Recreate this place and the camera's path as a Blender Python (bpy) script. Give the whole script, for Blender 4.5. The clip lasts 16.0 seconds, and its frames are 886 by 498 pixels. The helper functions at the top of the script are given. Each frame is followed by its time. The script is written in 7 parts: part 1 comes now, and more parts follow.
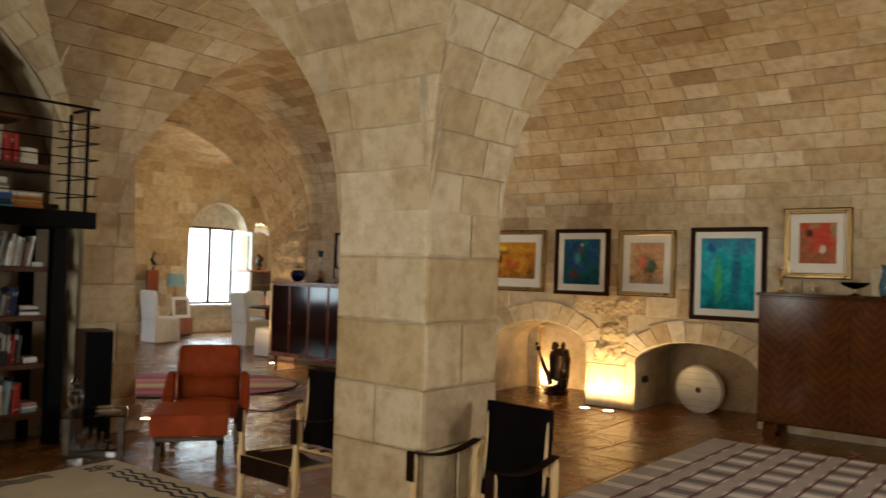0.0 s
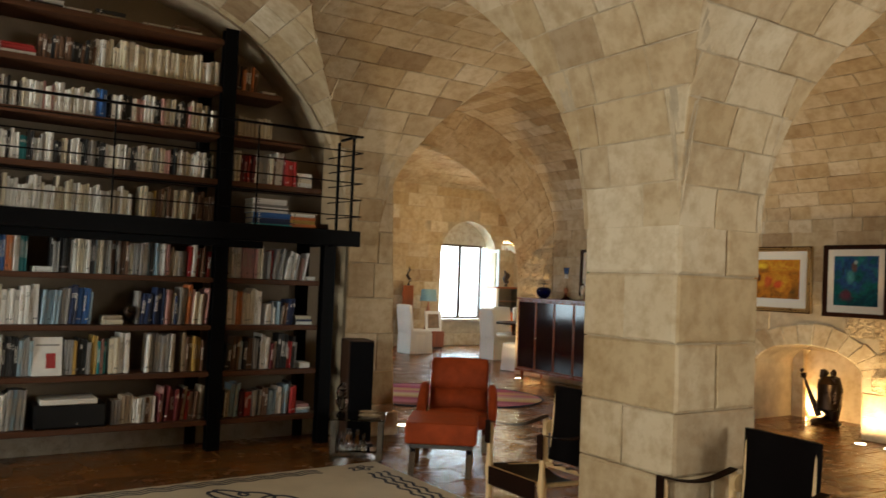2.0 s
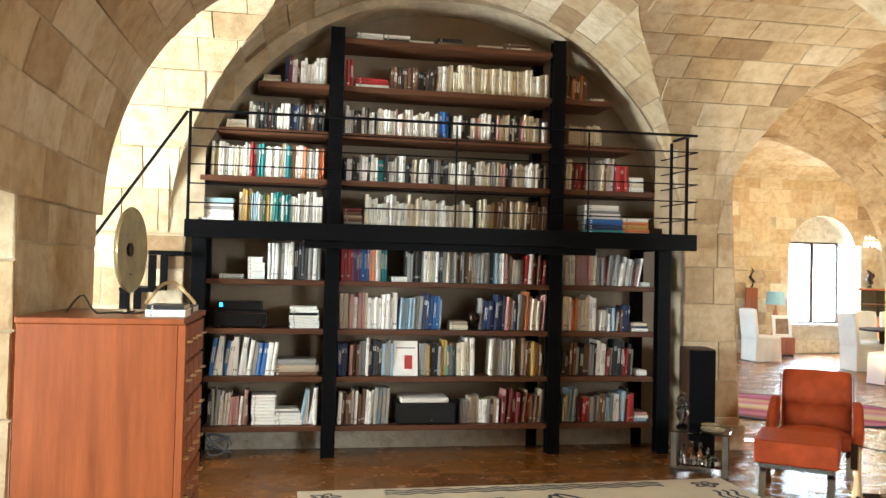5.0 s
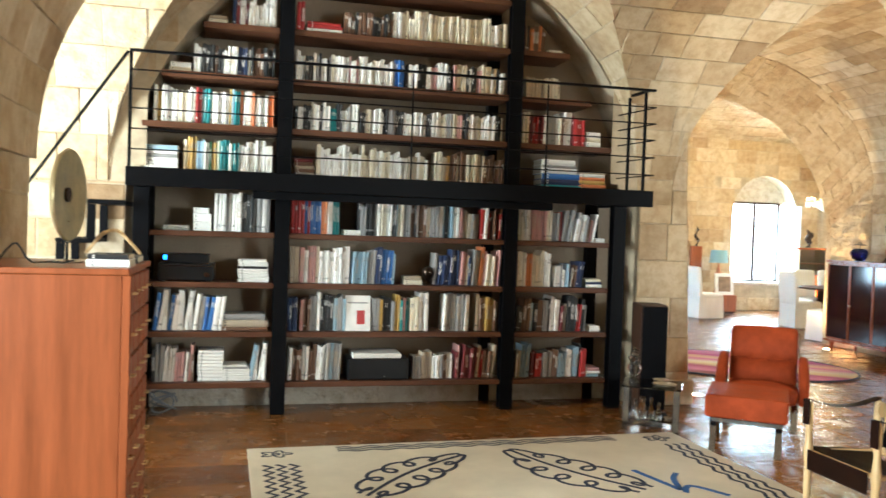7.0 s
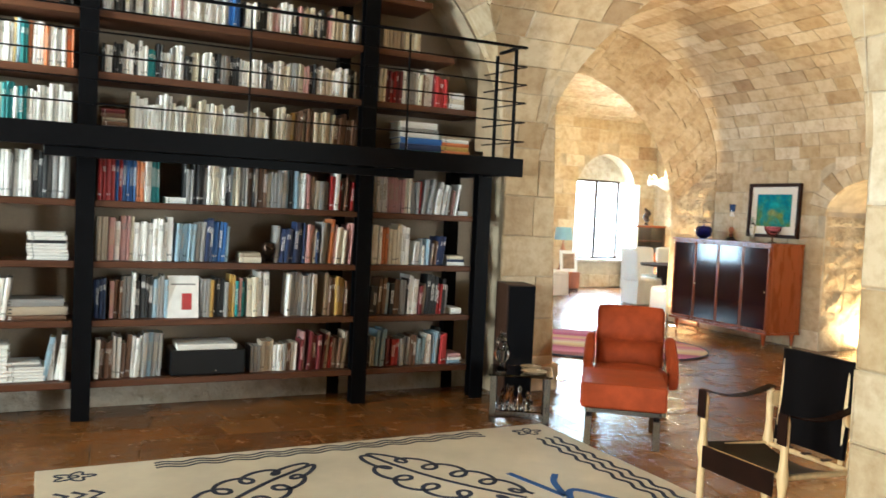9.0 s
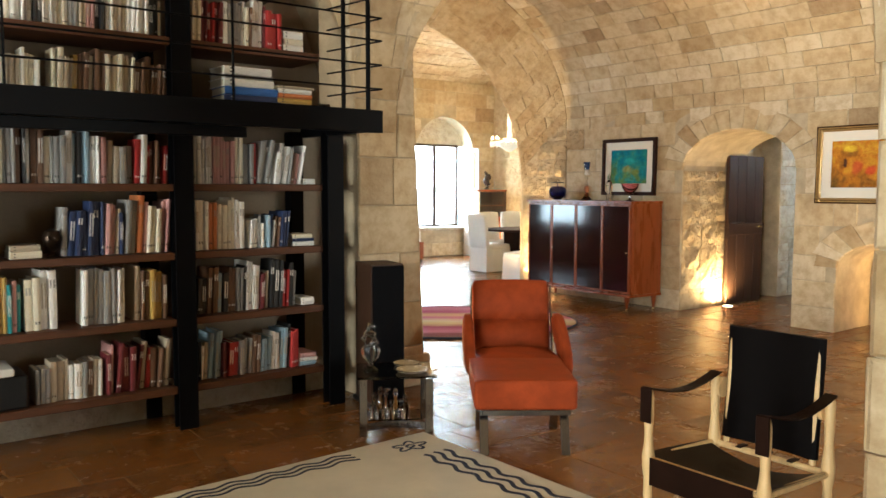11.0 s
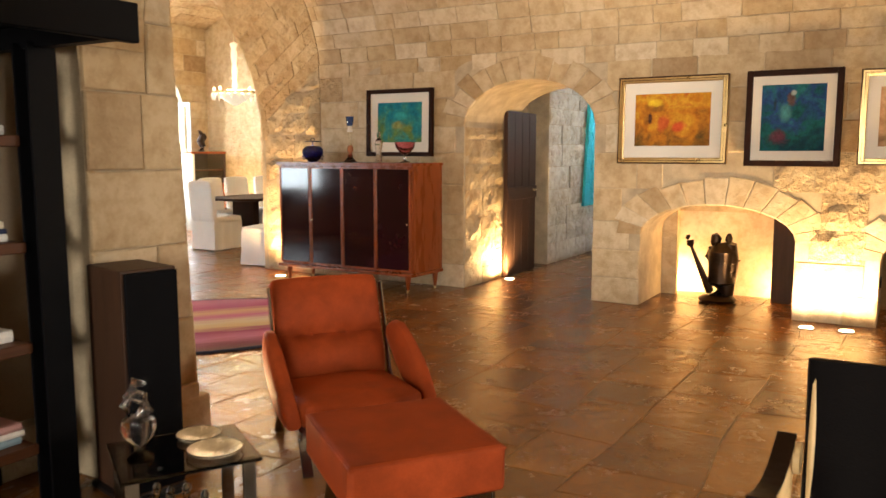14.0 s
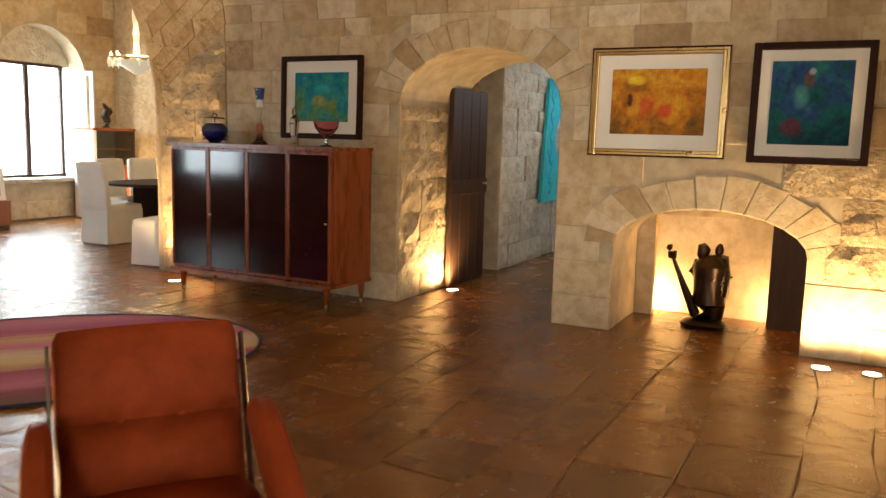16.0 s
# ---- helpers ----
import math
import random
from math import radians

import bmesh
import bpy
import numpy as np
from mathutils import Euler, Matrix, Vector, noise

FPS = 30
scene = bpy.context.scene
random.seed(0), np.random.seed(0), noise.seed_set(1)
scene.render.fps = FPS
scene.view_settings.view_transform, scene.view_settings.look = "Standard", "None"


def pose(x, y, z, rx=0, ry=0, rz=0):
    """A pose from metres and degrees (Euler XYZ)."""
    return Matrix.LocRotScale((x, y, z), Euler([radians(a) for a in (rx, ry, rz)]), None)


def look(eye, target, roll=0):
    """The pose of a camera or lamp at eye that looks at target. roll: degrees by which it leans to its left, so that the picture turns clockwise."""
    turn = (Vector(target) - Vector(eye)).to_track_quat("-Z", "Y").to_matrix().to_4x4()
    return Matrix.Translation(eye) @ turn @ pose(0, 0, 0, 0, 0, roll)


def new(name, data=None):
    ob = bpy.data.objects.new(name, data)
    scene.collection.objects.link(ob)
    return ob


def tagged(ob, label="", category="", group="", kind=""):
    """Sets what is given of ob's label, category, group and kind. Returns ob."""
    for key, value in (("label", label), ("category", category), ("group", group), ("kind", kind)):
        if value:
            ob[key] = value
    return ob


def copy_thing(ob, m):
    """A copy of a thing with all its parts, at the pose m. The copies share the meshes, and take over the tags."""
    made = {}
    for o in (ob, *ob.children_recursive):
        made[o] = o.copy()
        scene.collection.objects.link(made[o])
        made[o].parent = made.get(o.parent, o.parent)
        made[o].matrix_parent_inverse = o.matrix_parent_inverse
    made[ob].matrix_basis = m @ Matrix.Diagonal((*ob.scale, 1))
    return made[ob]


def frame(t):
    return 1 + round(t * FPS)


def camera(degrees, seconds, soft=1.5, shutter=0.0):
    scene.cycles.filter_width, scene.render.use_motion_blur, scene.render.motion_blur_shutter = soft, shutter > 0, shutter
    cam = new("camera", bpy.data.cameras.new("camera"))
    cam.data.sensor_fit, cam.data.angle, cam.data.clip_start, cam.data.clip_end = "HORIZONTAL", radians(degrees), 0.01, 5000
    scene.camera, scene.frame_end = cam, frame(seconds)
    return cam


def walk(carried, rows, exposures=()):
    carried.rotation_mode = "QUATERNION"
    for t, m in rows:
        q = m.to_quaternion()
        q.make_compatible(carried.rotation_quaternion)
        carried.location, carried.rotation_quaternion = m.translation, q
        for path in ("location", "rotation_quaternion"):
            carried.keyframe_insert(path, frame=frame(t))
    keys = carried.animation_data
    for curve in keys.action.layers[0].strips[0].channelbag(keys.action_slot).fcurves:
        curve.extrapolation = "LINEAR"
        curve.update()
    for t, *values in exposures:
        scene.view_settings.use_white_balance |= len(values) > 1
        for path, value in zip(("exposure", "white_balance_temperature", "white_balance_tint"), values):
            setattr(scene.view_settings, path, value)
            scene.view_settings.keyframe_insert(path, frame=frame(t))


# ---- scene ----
cam = camera(58.0, 16.0, shutter=0.4)
PATH = [
    (0, (0.218, -0.035, 1.593), (1.767, 1.229, 1.646), 1.6),
    (0.5, (0.209, -0.04, 1.59), (1.628, 1.368, 1.649), 1.8),
    (1, (0.211, -0.039, 1.59), (1.543, 1.45, 1.661), 2.2),
    (1.5, (0.209, -0.039, 1.59), (1.42, 1.551, 1.672), 2.4),
    (2, (0.205, -0.041, 1.588), (1.302, 1.629, 1.664), 2.2),
    (2.5, (0.203, -0.044, 1.583), (1.17, 1.706, 1.6), 1.7),
    (3, (0.203, -0.03, 1.585), (0.967, 1.818, 1.587), 0.9),
    (3.5, (0.193, -0.028, 1.582), (0.758, 1.89, 1.578), 0.2),
    (4, (0.215, 0.02, 1.619), (0.628, 1.977, 1.634), 0.6),
    (6.3, (0.193, -0.041, 1.645), (0.517, 1.931, 1.727), 1.4),
    (6.5, (0.18, 0.013, 1.65), (0.512, 1.985, 1.675), 1.3),
    (7, (0.17, 0.165, 1.602), (0.646, 2.107, 1.553), 1.9),
    (7.5, (0.157, 0.346, 1.585), (0.733, 2.261, 1.524), 2.2),
    (8, (0.219, 0.557, 1.553), (0.835, 2.457, 1.454), 1.3),
    (8.5, (0.345, 0.748, 1.553), (1.033, 2.625, 1.482), 2.3),
    (9, (0.326, 1.018, 1.548), (1.183, 2.823, 1.457), 2.6),
    (9.5, (0.285, 1.276, 1.534), (1.241, 3.026, 1.381), 1.2),
    (9.7, (0.334, 1.401, 1.547), (1.338, 3.123, 1.384), 1.2),
    (11.8, (0.803, 2.631, 1.477), (2.169, 4.081, 1.302), 0.8),
    (12, (0.787, 2.771, 1.474), (2.206, 4.166, 1.276), 1.3),
    (12.5, (0.904, 3.074, 1.464), (2.466, 4.301, 1.232), -0.3),
    (13, (1.07, 3.385, 1.449), (2.664, 4.568, 1.202), 1.1),
    (13.5, (1.297, 3.674, 1.445), (2.931, 4.797, 1.18), 1.3),
    (14, (1.545, 3.959, 1.461), (3.257, 4.965, 1.219), 0.0),
    (14.5, (1.866, 4.149, 1.449), (3.603, 5.113, 1.217), 0.6),
    (15, (2.204, 4.321, 1.446), (3.959, 5.242, 1.176), 1.1),
    (15.5, (2.561, 4.506, 1.415), (4.329, 5.401, 1.144), 0.4),
    (16, (2.979, 4.603, 1.44), (4.749, 5.493, 1.167), 1.6),
]
EXPO = [(0, -1.45, 6500, 4), (2.0, -1.35, 6400, 3), (2.5, -1.1, 6100, 0), (3.5, -0.2, 6000, 0), (4.2, 0.2, 5800, 0), (7, 0.32, 5350, -3), (9.7, 0.14, 5500, -3), (11.8, -0.32, 6300, 4), (13, -0.2, 6500, 7), (14.5, -0.35, 7000, 11), (16, -0.85, 6900, 8)]
walk(cam, [(t, look(eye, target, roll)) for t, eye, target, roll in PATH], EXPO)

# ---- light ----
world = bpy.data.worlds.new("world")
scene.world = world
world.use_nodes = True
sky = world.node_tree.nodes.new("ShaderNodeTexSky")
sky.sky_type, sky.sun_disc = "NISHITA", False
sky.sun_elevation, sky.sun_rotation = radians(48), radians(200)
world.node_tree.links.new(sky.outputs[0], world.node_tree.nodes["Background"].inputs[0])
world.node_tree.nodes["Background"].inputs[1].default_value = 0.12
sun = new("sun", bpy.data.lights.new("sun", "SUN"))
sun.data.energy, sun.data.angle, sun.data.color = 3.0, radians(0.5), (1, 0.95, 0.86)
sun.matrix_world = look((0, 0, 30), (14, 22, 0))


def area_lamp(name, eye, target, sx, sy, power, colour, spread=180):
    lamp = new(name, bpy.data.lights.new(name, "AREA"))
    lamp.data.shape, lamp.data.size, lamp.data.size_y = "RECTANGLE", sx, sy
    lamp.data.energy, lamp.data.color, lamp.data.spread = power, colour, radians(spread)
    lamp.matrix_world = look(eye, target)
    return lamp


def spot_lamp(name, eye, target, power, colour, cone=110, blend=0.8, radius=0.04):
    lamp = new(name, bpy.data.lights.new(name, "SPOT"))
    lamp.data.energy, lamp.data.color = power, colour
    lamp.data.spot_size, lamp.data.spot_blend, lamp.data.shadow_soft_size = radians(cone), blend, radius
    lamp.matrix_world = look(eye, target)
    return lamp


def point_lamp(name, eye, power, colour, radius=0.05):
    lamp = new(name, bpy.data.lights.new(name, "POINT"))
    lamp.data.energy, lamp.data.color, lamp.data.shadow_soft_size = power, colour, radius
    lamp.location = eye
    return lamp


DAY, SOFTDAY, WARM = (0.76, 0.89, 1.0), (1.0, 0.95, 0.86), (1.0, 0.68, 0.34)
area_lamp("daylight_dining_window", (11.58, 16.95, 1.7), (10.6, 10, 0.5), 1.7, 2.2, 900, DAY)
area_lamp("daylight_dining_west_window", (3.95, 13.7, 1.5), (9, 12.4, 1.0), 1.0, 1.4, 190, DAY)
area_lamp("daylight_west_window", (-3.9, 5.4, 1.75), (1.6, 6.6, 3.6), 1.1, 1.7, 230, SOFTDAY, 110)
# the next two are added daylight from unseen openings, to brighten the pillar
area_lamp("added_west_daylight_b", (-3.9, 0.6, 1.75), (3.5, 2.3, 2.3), 1.5, 1.8, 330, SOFTDAY, 110)
area_lamp("added_south_daylight", (5.6, -2.9, 1.9), (4.4, 4, 3.0), 1.3, 1.9, 200, SOFTDAY, 130)
SPOTS = [(8.63, 10.35), (9.78, 7.91), (8.72, 4.66), (8.74, 4.36), (4.66, 7.42), (8.6, -0.6)]
for (sx_, sy_), (tx, ty), power in zip(SPOTS, [(8.88, 10.30), (9.55, 8.3), (8.9, 4.8), (8.9, 4.2), (4.4, 7.5), (8.4, -0.5)], [420, 260, 200, 200, 260, 260]):
    spot_lamp("uplight", (sx_, sy_, 0.04), (tx, ty, 2.0), power, WARM, 165)
area_lamp("niche_light", (9.94, 6.09, 0.06), (10.02, 5.5, 0.45), 0.08, 0.08, 40, (1.0, 0.62, 0.26))
area_lamp("niche_light_b", (9.94, 4.95, 0.06), (10.02, 5.5, 0.45), 0.08, 0.08, 24, (1.0, 0.62, 0.26))
point_lamp("chandelier_light", (10.68, 13.03, 2.62), 330, (1.0, 0.72, 0.4), 0.15)
# added warm fill with no fixture, brightens the far corner of the dining room
spot_lamp("dining_warm_fill", (12.6, 15.2, 0.05), (12.75, 15.0, 2.5), 260, WARM, 120)
area_lamp("daylight_corridor", (12.6, 6.0, 2.2), (12.2, 8.0, 1.0), 0.6, 1.2, 420, DAY)

# ---- materials ----


def nodes_of(name):
    m = bpy.data.materials.new(name)
    m.use_nodes = True
    nt = m.node_tree
    return m, nt, nt.nodes["Principled BSDF"]


def noise_node(nt, scale, detail=4, rough=0.6, coord=None, stretch=None):
    n = nt.nodes.new("ShaderNodeTexNoise")
    n.inputs["Scale"].default_value, n.inputs["Detail"].default_value, n.inputs["Roughness"].default_value = scale, detail, rough
    c = nt.nodes.new("ShaderNodeTexCoord")
    if stretch:
        mp = nt.nodes.new("ShaderNodeMapping")
        mp.inputs["Scale"].default_value = stretch
        nt.links.new(c.outputs["Object"], mp.inputs[0])
        nt.links.new(mp.outputs[0], n.inputs["Vector"])
    else:
        nt.links.new(c.outputs["Object"], n.inputs["Vector"])
    return n


def ramp_node(nt, fac, stops):
    r = nt.nodes.new("ShaderNodeValToRGB")
    while len(r.color_ramp.elements) < len(stops):
        r.color_ramp.elements.new(0.5)
    for e, (p, c) in zip(r.color_ramp.elements, stops):
        e.position, e.color = p, (*c, 1)
    nt.links.new(fac, r.inputs[0])
    return r.outputs[0]


def mix_rgb(nt, kind, fac, a, b):
    m = nt.nodes.new("ShaderNodeMix")
    m.data_type, m.blend_type = "RGBA", kind
    for i, v in ((0, fac), (6, a), (7, b)):
        if hasattr(v, "links"):
            nt.links.new(v, m.inputs[i])
        else:
            m.inputs[i].default_value = v if i == 0 else (*v, 1)
    return m.outputs[2]


def bump_node(nt, height, strength, distance, normal=None):
    b = nt.nodes.new("ShaderNodeBump")
    b.inputs["Strength"].default_value, b.inputs["Distance"].default_value = strength, distance
    nt.links.new(height, b.inputs["Height"])
    if normal:
        nt.links.new(normal, b.inputs["Normal"])
    return b.outputs[0]


def tint(c, k):
    return tuple(min(1, v * k) for v in c)


def surface(name, colour, rough=0.5, metal=0.0, scale=6, fine=60, vary=0.25, bump=0.15, stretch=None, sheen=0, coat=0, depth=0.004, spec=0.5):
    """A plain material with variation at two scales."""
    m, nt, p = nodes_of(name)
    big, small = noise_node(nt, scale, 4, 0.6, None, stretch), noise_node(nt, fine, 5, 0.65, None, stretch)
    c1 = ramp_node(nt, big.outputs[0], [(0.25, tint(colour, 1 - vary)), (0.75, tint(colour, 1 + vary))])
    c2 = ramp_node(nt, small.outputs[0], [(0.3, (0.78, 0.78, 0.78)), (0.7, (1, 1, 1))])
    nt.links.new(mix_rgb(nt, "MULTIPLY", min(1.0, vary * 2), c1, c2), p.inputs["Base Color"])
    r = nt.nodes.new("ShaderNodeMapRange")
    r.inputs[3].default_value, r.inputs[4].default_value = max(0.02, rough - 0.1), min(1, rough + 0.1)
    nt.links.new(big.outputs[0], r.inputs[0])
    nt.links.new(r.outputs[0], p.inputs["Roughness"])
    p.inputs["Metallic"].default_value, p.inputs["Sheen Weight"].default_value, p.inputs["Coat Weight"].default_value = metal, sheen, coat
    p.inputs["Specular IOR Level"].default_value = spec
    p.inputs["Sheen Tint"].default_value = (*tint(colour, 2.2), 1)
    nt.links.new(bump_node(nt, small.outputs[0], bump, depth), p.inputs["Normal"])
    return m


def limestone(name, stops, bump=0.7, rough=0.85, relief=0.02, pit_scale=26):
    """Cut limestone: each block its own tone, with blotches, grain and pits."""
    m, nt, p = nodes_of(name)
    geo, inf = nt.nodes.new("ShaderNodeNewGeometry"), nt.nodes.new("ShaderNodeObjectInfo")
    add = nt.nodes.new("ShaderNodeMath")
    add.operation = "ADD"
    nt.links.new(geo.outputs["Random Per Island"], add.inputs[0])
    nt.links.new(inf.outputs["Random"], add.inputs[1])
    fr = nt.nodes.new("ShaderNodeMath")
    fr.operation = "FRACT"
    nt.links.new(add.outputs[0], fr.inputs[0])
    base = ramp_node(nt, fr.outputs[0], stops)
    big, mid, small = noise_node(nt, 1.3, 3), noise_node(nt, 9, 6, 0.65), noise_node(nt, 70, 5, 0.7)
    vor = nt.nodes.new("ShaderNodeTexVoronoi")
    vor.inputs["Scale"].default_value = pit_scale
    c = nt.nodes.new("ShaderNodeTexCoord")
    nt.links.new(c.outputs["Object"], vor.inputs["Vector"])
    blot = ramp_node(nt, big.outputs[0], [(0.3, (0.80, 0.73, 0.62)), (0.7, (1.0, 1.0, 1.0))])
    grain = ramp_node(nt, mid.outputs[0], [(0.32, (0.66, 0.57, 0.46)), (0.58, (1, 1, 1))])
    col = mix_rgb(nt, "MULTIPLY", 0.8, base, blot)
    col = mix_rgb(nt, "MULTIPLY", 0.75, col, grain)
    nt.links.new(col, p.inputs["Base Color"])
    p.inputs["Roughness"].default_value = rough
    pits = ramp_node(nt, vor.outputs["Distance"], [(0.0, (0, 0, 0)), (0.35, (1, 1, 1))])
    n1 = bump_node(nt, mid.outputs[0], bump, relief)
    n2 = bump_node(nt, pits, bump * 0.45, relief * 0.5, n1)
    nt.links.new(bump_node(nt, small.outputs[0], bump * 0.5, 0.004, n2), p.inputs["Normal"])
    return m


STONE = limestone("limestone_block", [(0.0, (0.42, 0.305, 0.175)), (0.2, (0.60, 0.49, 0.33)), (0.4, (0.48, 0.36, 0.205)), (0.6, (0.68, 0.60, 0.46)), (0.8, (0.52, 0.41, 0.26)), (0.92, (0.63, 0.53, 0.37)), (1.0, (0.33, 0.225, 0.125))], 0.8, 0.85, 0.014)
ROUGH = limestone("rough_limestone", [(0.0, (0.50, 0.39, 0.245)), (0.5, (0.60, 0.485, 0.32)), (1.0, (0.46, 0.335, 0.195))], 1.0, 0.9, 0.06, 11)
PALE = limestone("pale_limestone", [(0.0, (0.58, 0.54, 0.47)), (0.5, (0.66, 0.62, 0.54)), (1.0, (0.52, 0.47, 0.40))], 1.0, 0.9, 0.05, 14)
MORTAR = surface("lime_mortar", (0.46, 0.37, 0.25), 0.95, 0, 5, 90, 0.3, 0.6)
# beige plaster, its colour lowered for the shadow behind the books
SHADEDPLASTER = surface("shaded_lime_plaster", (0.30, 0.23, 0.16), 0.9, 0, 1.5, 50, 0.25, 0.3)


def slab_material():
    m, nt, p = nodes_of("polished_floor_stone")
    inf, geo = nt.nodes.new("ShaderNodeObjectInfo"), nt.nodes.new("ShaderNodeNewGeometry")
    add = nt.nodes.new("ShaderNodeMath")
    add.operation = "ADD"
    nt.links.new(geo.outputs["Random Per Island"], add.inputs[0])
    nt.links.new(inf.outputs["Random"], add.inputs[1])
    fr = nt.nodes.new("ShaderNodeMath")
    fr.operation = "FRACT"
    nt.links.new(add.outputs[0], fr.inputs[0])
    base = ramp_node(nt, fr.outputs[0], [(0, (0.16, 0.060, 0.014)), (0.35, (0.27, 0.106, 0.024)), (0.65, (0.19, 0.080, 0.021)), (0.85, (0.31, 0.136, 0.036)), (1, (0.21, 0.080, 0.016))])
    big, mid, small = noise_node(nt, 2.2, 4), noise_node(nt, 3.5, 10, 0.74), noise_node(nt, 60, 4)
    blot = ramp_node(nt, big.outputs[0], [(0.3, (0.62, 0.58, 0.55)), (0.7, (1, 1, 1))])
    col = mix_rgb(nt, "MULTIPLY", 0.8, base, blot)
    chips = ramp_node(nt, mid.outputs[0], [(0.60, (0, 0, 0)), (0.80, (0.5, 0.5, 0.5))])
    col = mix_rgb(nt, "MIX", chips, col, (0.34, 0.21, 0.11))
    nicks = noise_node(nt, 14, 6, 0.75)
    nick = ramp_node(nt, nicks.outputs[0], [(0.66, (0, 0, 0)), (0.74, (0.7, 0.7, 0.7))])
    col = mix_rgb(nt, "MIX", nick, col, (0.42, 0.29, 0.17))
    nt.links.new(col, p.inputs["Base Color"])
    r = nt.nodes.new("ShaderNodeMapRange")
    r.inputs[1].default_value, r.inputs[2].default_value = 0.3, 0.7
    r.inputs[3].default_value, r.inputs[4].default_value = 0.10, 0.36
    nt.links.new(mid.outputs[0], r.inputs[0])
    nt.links.new(r.outputs[0], p.inputs["Roughness"])
    n1 = bump_node(nt, big.outputs[0], 0.55, 0.03)
    n2 = bump_node(nt, mid.outputs[0], 0.5, 0.012, n1)
    nt.links.new(bump_node(nt, nicks.outputs[0], 0.35, 0.004, n2), p.inputs["Normal"])
    return m


SLAB = slab_material()
GROUT = surface("floor_grout", (0.24, 0.15, 0.075), 0.8, 0, 4, 80, 0.35, 0.4)
STEEL = surface("black_painted_steel", (0.004, 0.004, 0.005), 0.5, 0.0, 5, 120, 0.3, 0.1, spec=0.07)
SHELFWOOD = surface("brown_shelf_wood", (0.105, 0.042, 0.02), 0.5, 0, 3, 25, 0.35, 0.15, (0.4, 6, 6), spec=0.25)
TEAK = surface("red_brown_teak", (0.25, 0.068, 0.02), 0.42, 0, 2.5, 22, 0.3, 0.08, (7, 7, 0.5), spec=0.3)
def chevron_veneer(name, light, dark):
    """Polished veneer laid in a herringbone, with burr figure."""
    m, nt, p = nodes_of(name)
    c, sep = nt.nodes.new("ShaderNodeTexCoord"), nt.nodes.new("ShaderNodeSeparateXYZ")
    nt.links.new(c.outputs["Object"], sep.inputs[0])
    fold = nt.nodes.new("ShaderNodeMath")
    fold.operation, fold.inputs[1].default_value = "PINGPONG", 0.21
    nt.links.new(sep.outputs[1], fold.inputs[0])
    diag = nt.nodes.new("ShaderNodeMath")
    diag.operation = "ADD"
    nt.links.new(fold.outputs[0], diag.inputs[0])
    nt.links.new(sep.outputs[2], diag.inputs[1])
    warp = noise_node(nt, 5, 6, 0.65)
    mix = nt.nodes.new("ShaderNodeMath")
    mix.operation, mix.inputs[1].default_value = "MULTIPLY_ADD", 0.22
    nt.links.new(warp.outputs[0], mix.inputs[0])
    nt.links.new(diag.outputs[0], mix.inputs[2])
    band = nt.nodes.new("ShaderNodeMath")
    band.operation, band.inputs[1].default_value = "PINGPONG", 0.045
    nt.links.new(mix.outputs[0], band.inputs[0])
    grain = ramp_node(nt, band.outputs[0], [(0.0, dark), (0.045, light)])
    nt.links.new(mix_rgb(nt, "MULTIPLY", 0.8, grain, ramp_node(nt, warp.outputs[0], [(0.3, (0.45, 0.4, 0.35)), (0.65, (1, 1, 1))])), p.inputs["Base Color"])
    p.inputs["Roughness"].default_value, p.inputs["Specular IOR Level"].default_value = 0.14, 0.3
    return m


VENEER = chevron_veneer("walnut_chevron_veneer", (0.105, 0.033, 0.008), (0.075, 0.022, 0.005))
WALNUT = surface("burr_walnut", (0.062, 0.018, 0.004), 0.16, 0, 7, 26, 0.6, 0.03, (2, 2, 1), spec=0.3)
DARKWOOD = surface("dark_stained_wood", (0.05, 0.024, 0.014), 0.5, 0, 3, 25, 0.35, 0.2, (6, 6, 0.6), spec=0.25)
CHERRY = surface("polished_cherry_wood", (0.24, 0.055, 0.013), 0.28, 0, 3, 22, 0.3, 0.05, (5, 5, 0.7), spec=0.4)
ASH = surface("pale_ash_wood", (0.62, 0.42, 0.20), 0.45, 0, 4, 30, 0.2, 0.08, (8, 8, 0.7))
BLACK = surface("black_leather", (0.003, 0.002, 0.002), 0.6, 0, 8, 160, 0.35, 0.3, spec=0.05)
BROWNLEATHER = surface("dark_brown_leather", (0.012, 0.004, 0.002), 0.5, 0, 8, 160, 0.35, 0.3, spec=0.08)
VELVET = surface("rust_orange_velvet", (0.24, 0.040, 0.011), 0.6, 0, 5, 140, 0.35, 0.2, sheen=0.22, spec=0.08)
CHROME = surface("brushed_chrome", (0.30, 0.30, 0.31), 0.16, 1.0, 5, 150, 0.15, 0.05)
BRASS = surface("aged_gold_brass", (0.70, 0.60, 0.34), 0.3, 0.75, 8, 90, 0.3, 0.1)
GOLD = surface("gilded_frame_wood", (0.46, 0.32, 0.14), 0.3, 0.9, 3, 90, 0.08, 0.03)
MAHOG = surface("dark_mahogany_frame", (0.024, 0.008, 0.004), 0.45, 0, 6, 50, 0.4, 0.1, spec=0.07)
MATBOARD = surface("cream_mat_board", (0.72, 0.68, 0.60), 0.85, 0, 3, 120, 0.05, 0.05)
WHITECLOTH = surface("white_cotton_slipcover", (0.78, 0.76, 0.72), 0.9, 0, 3, 150, 0.07, 0.3)
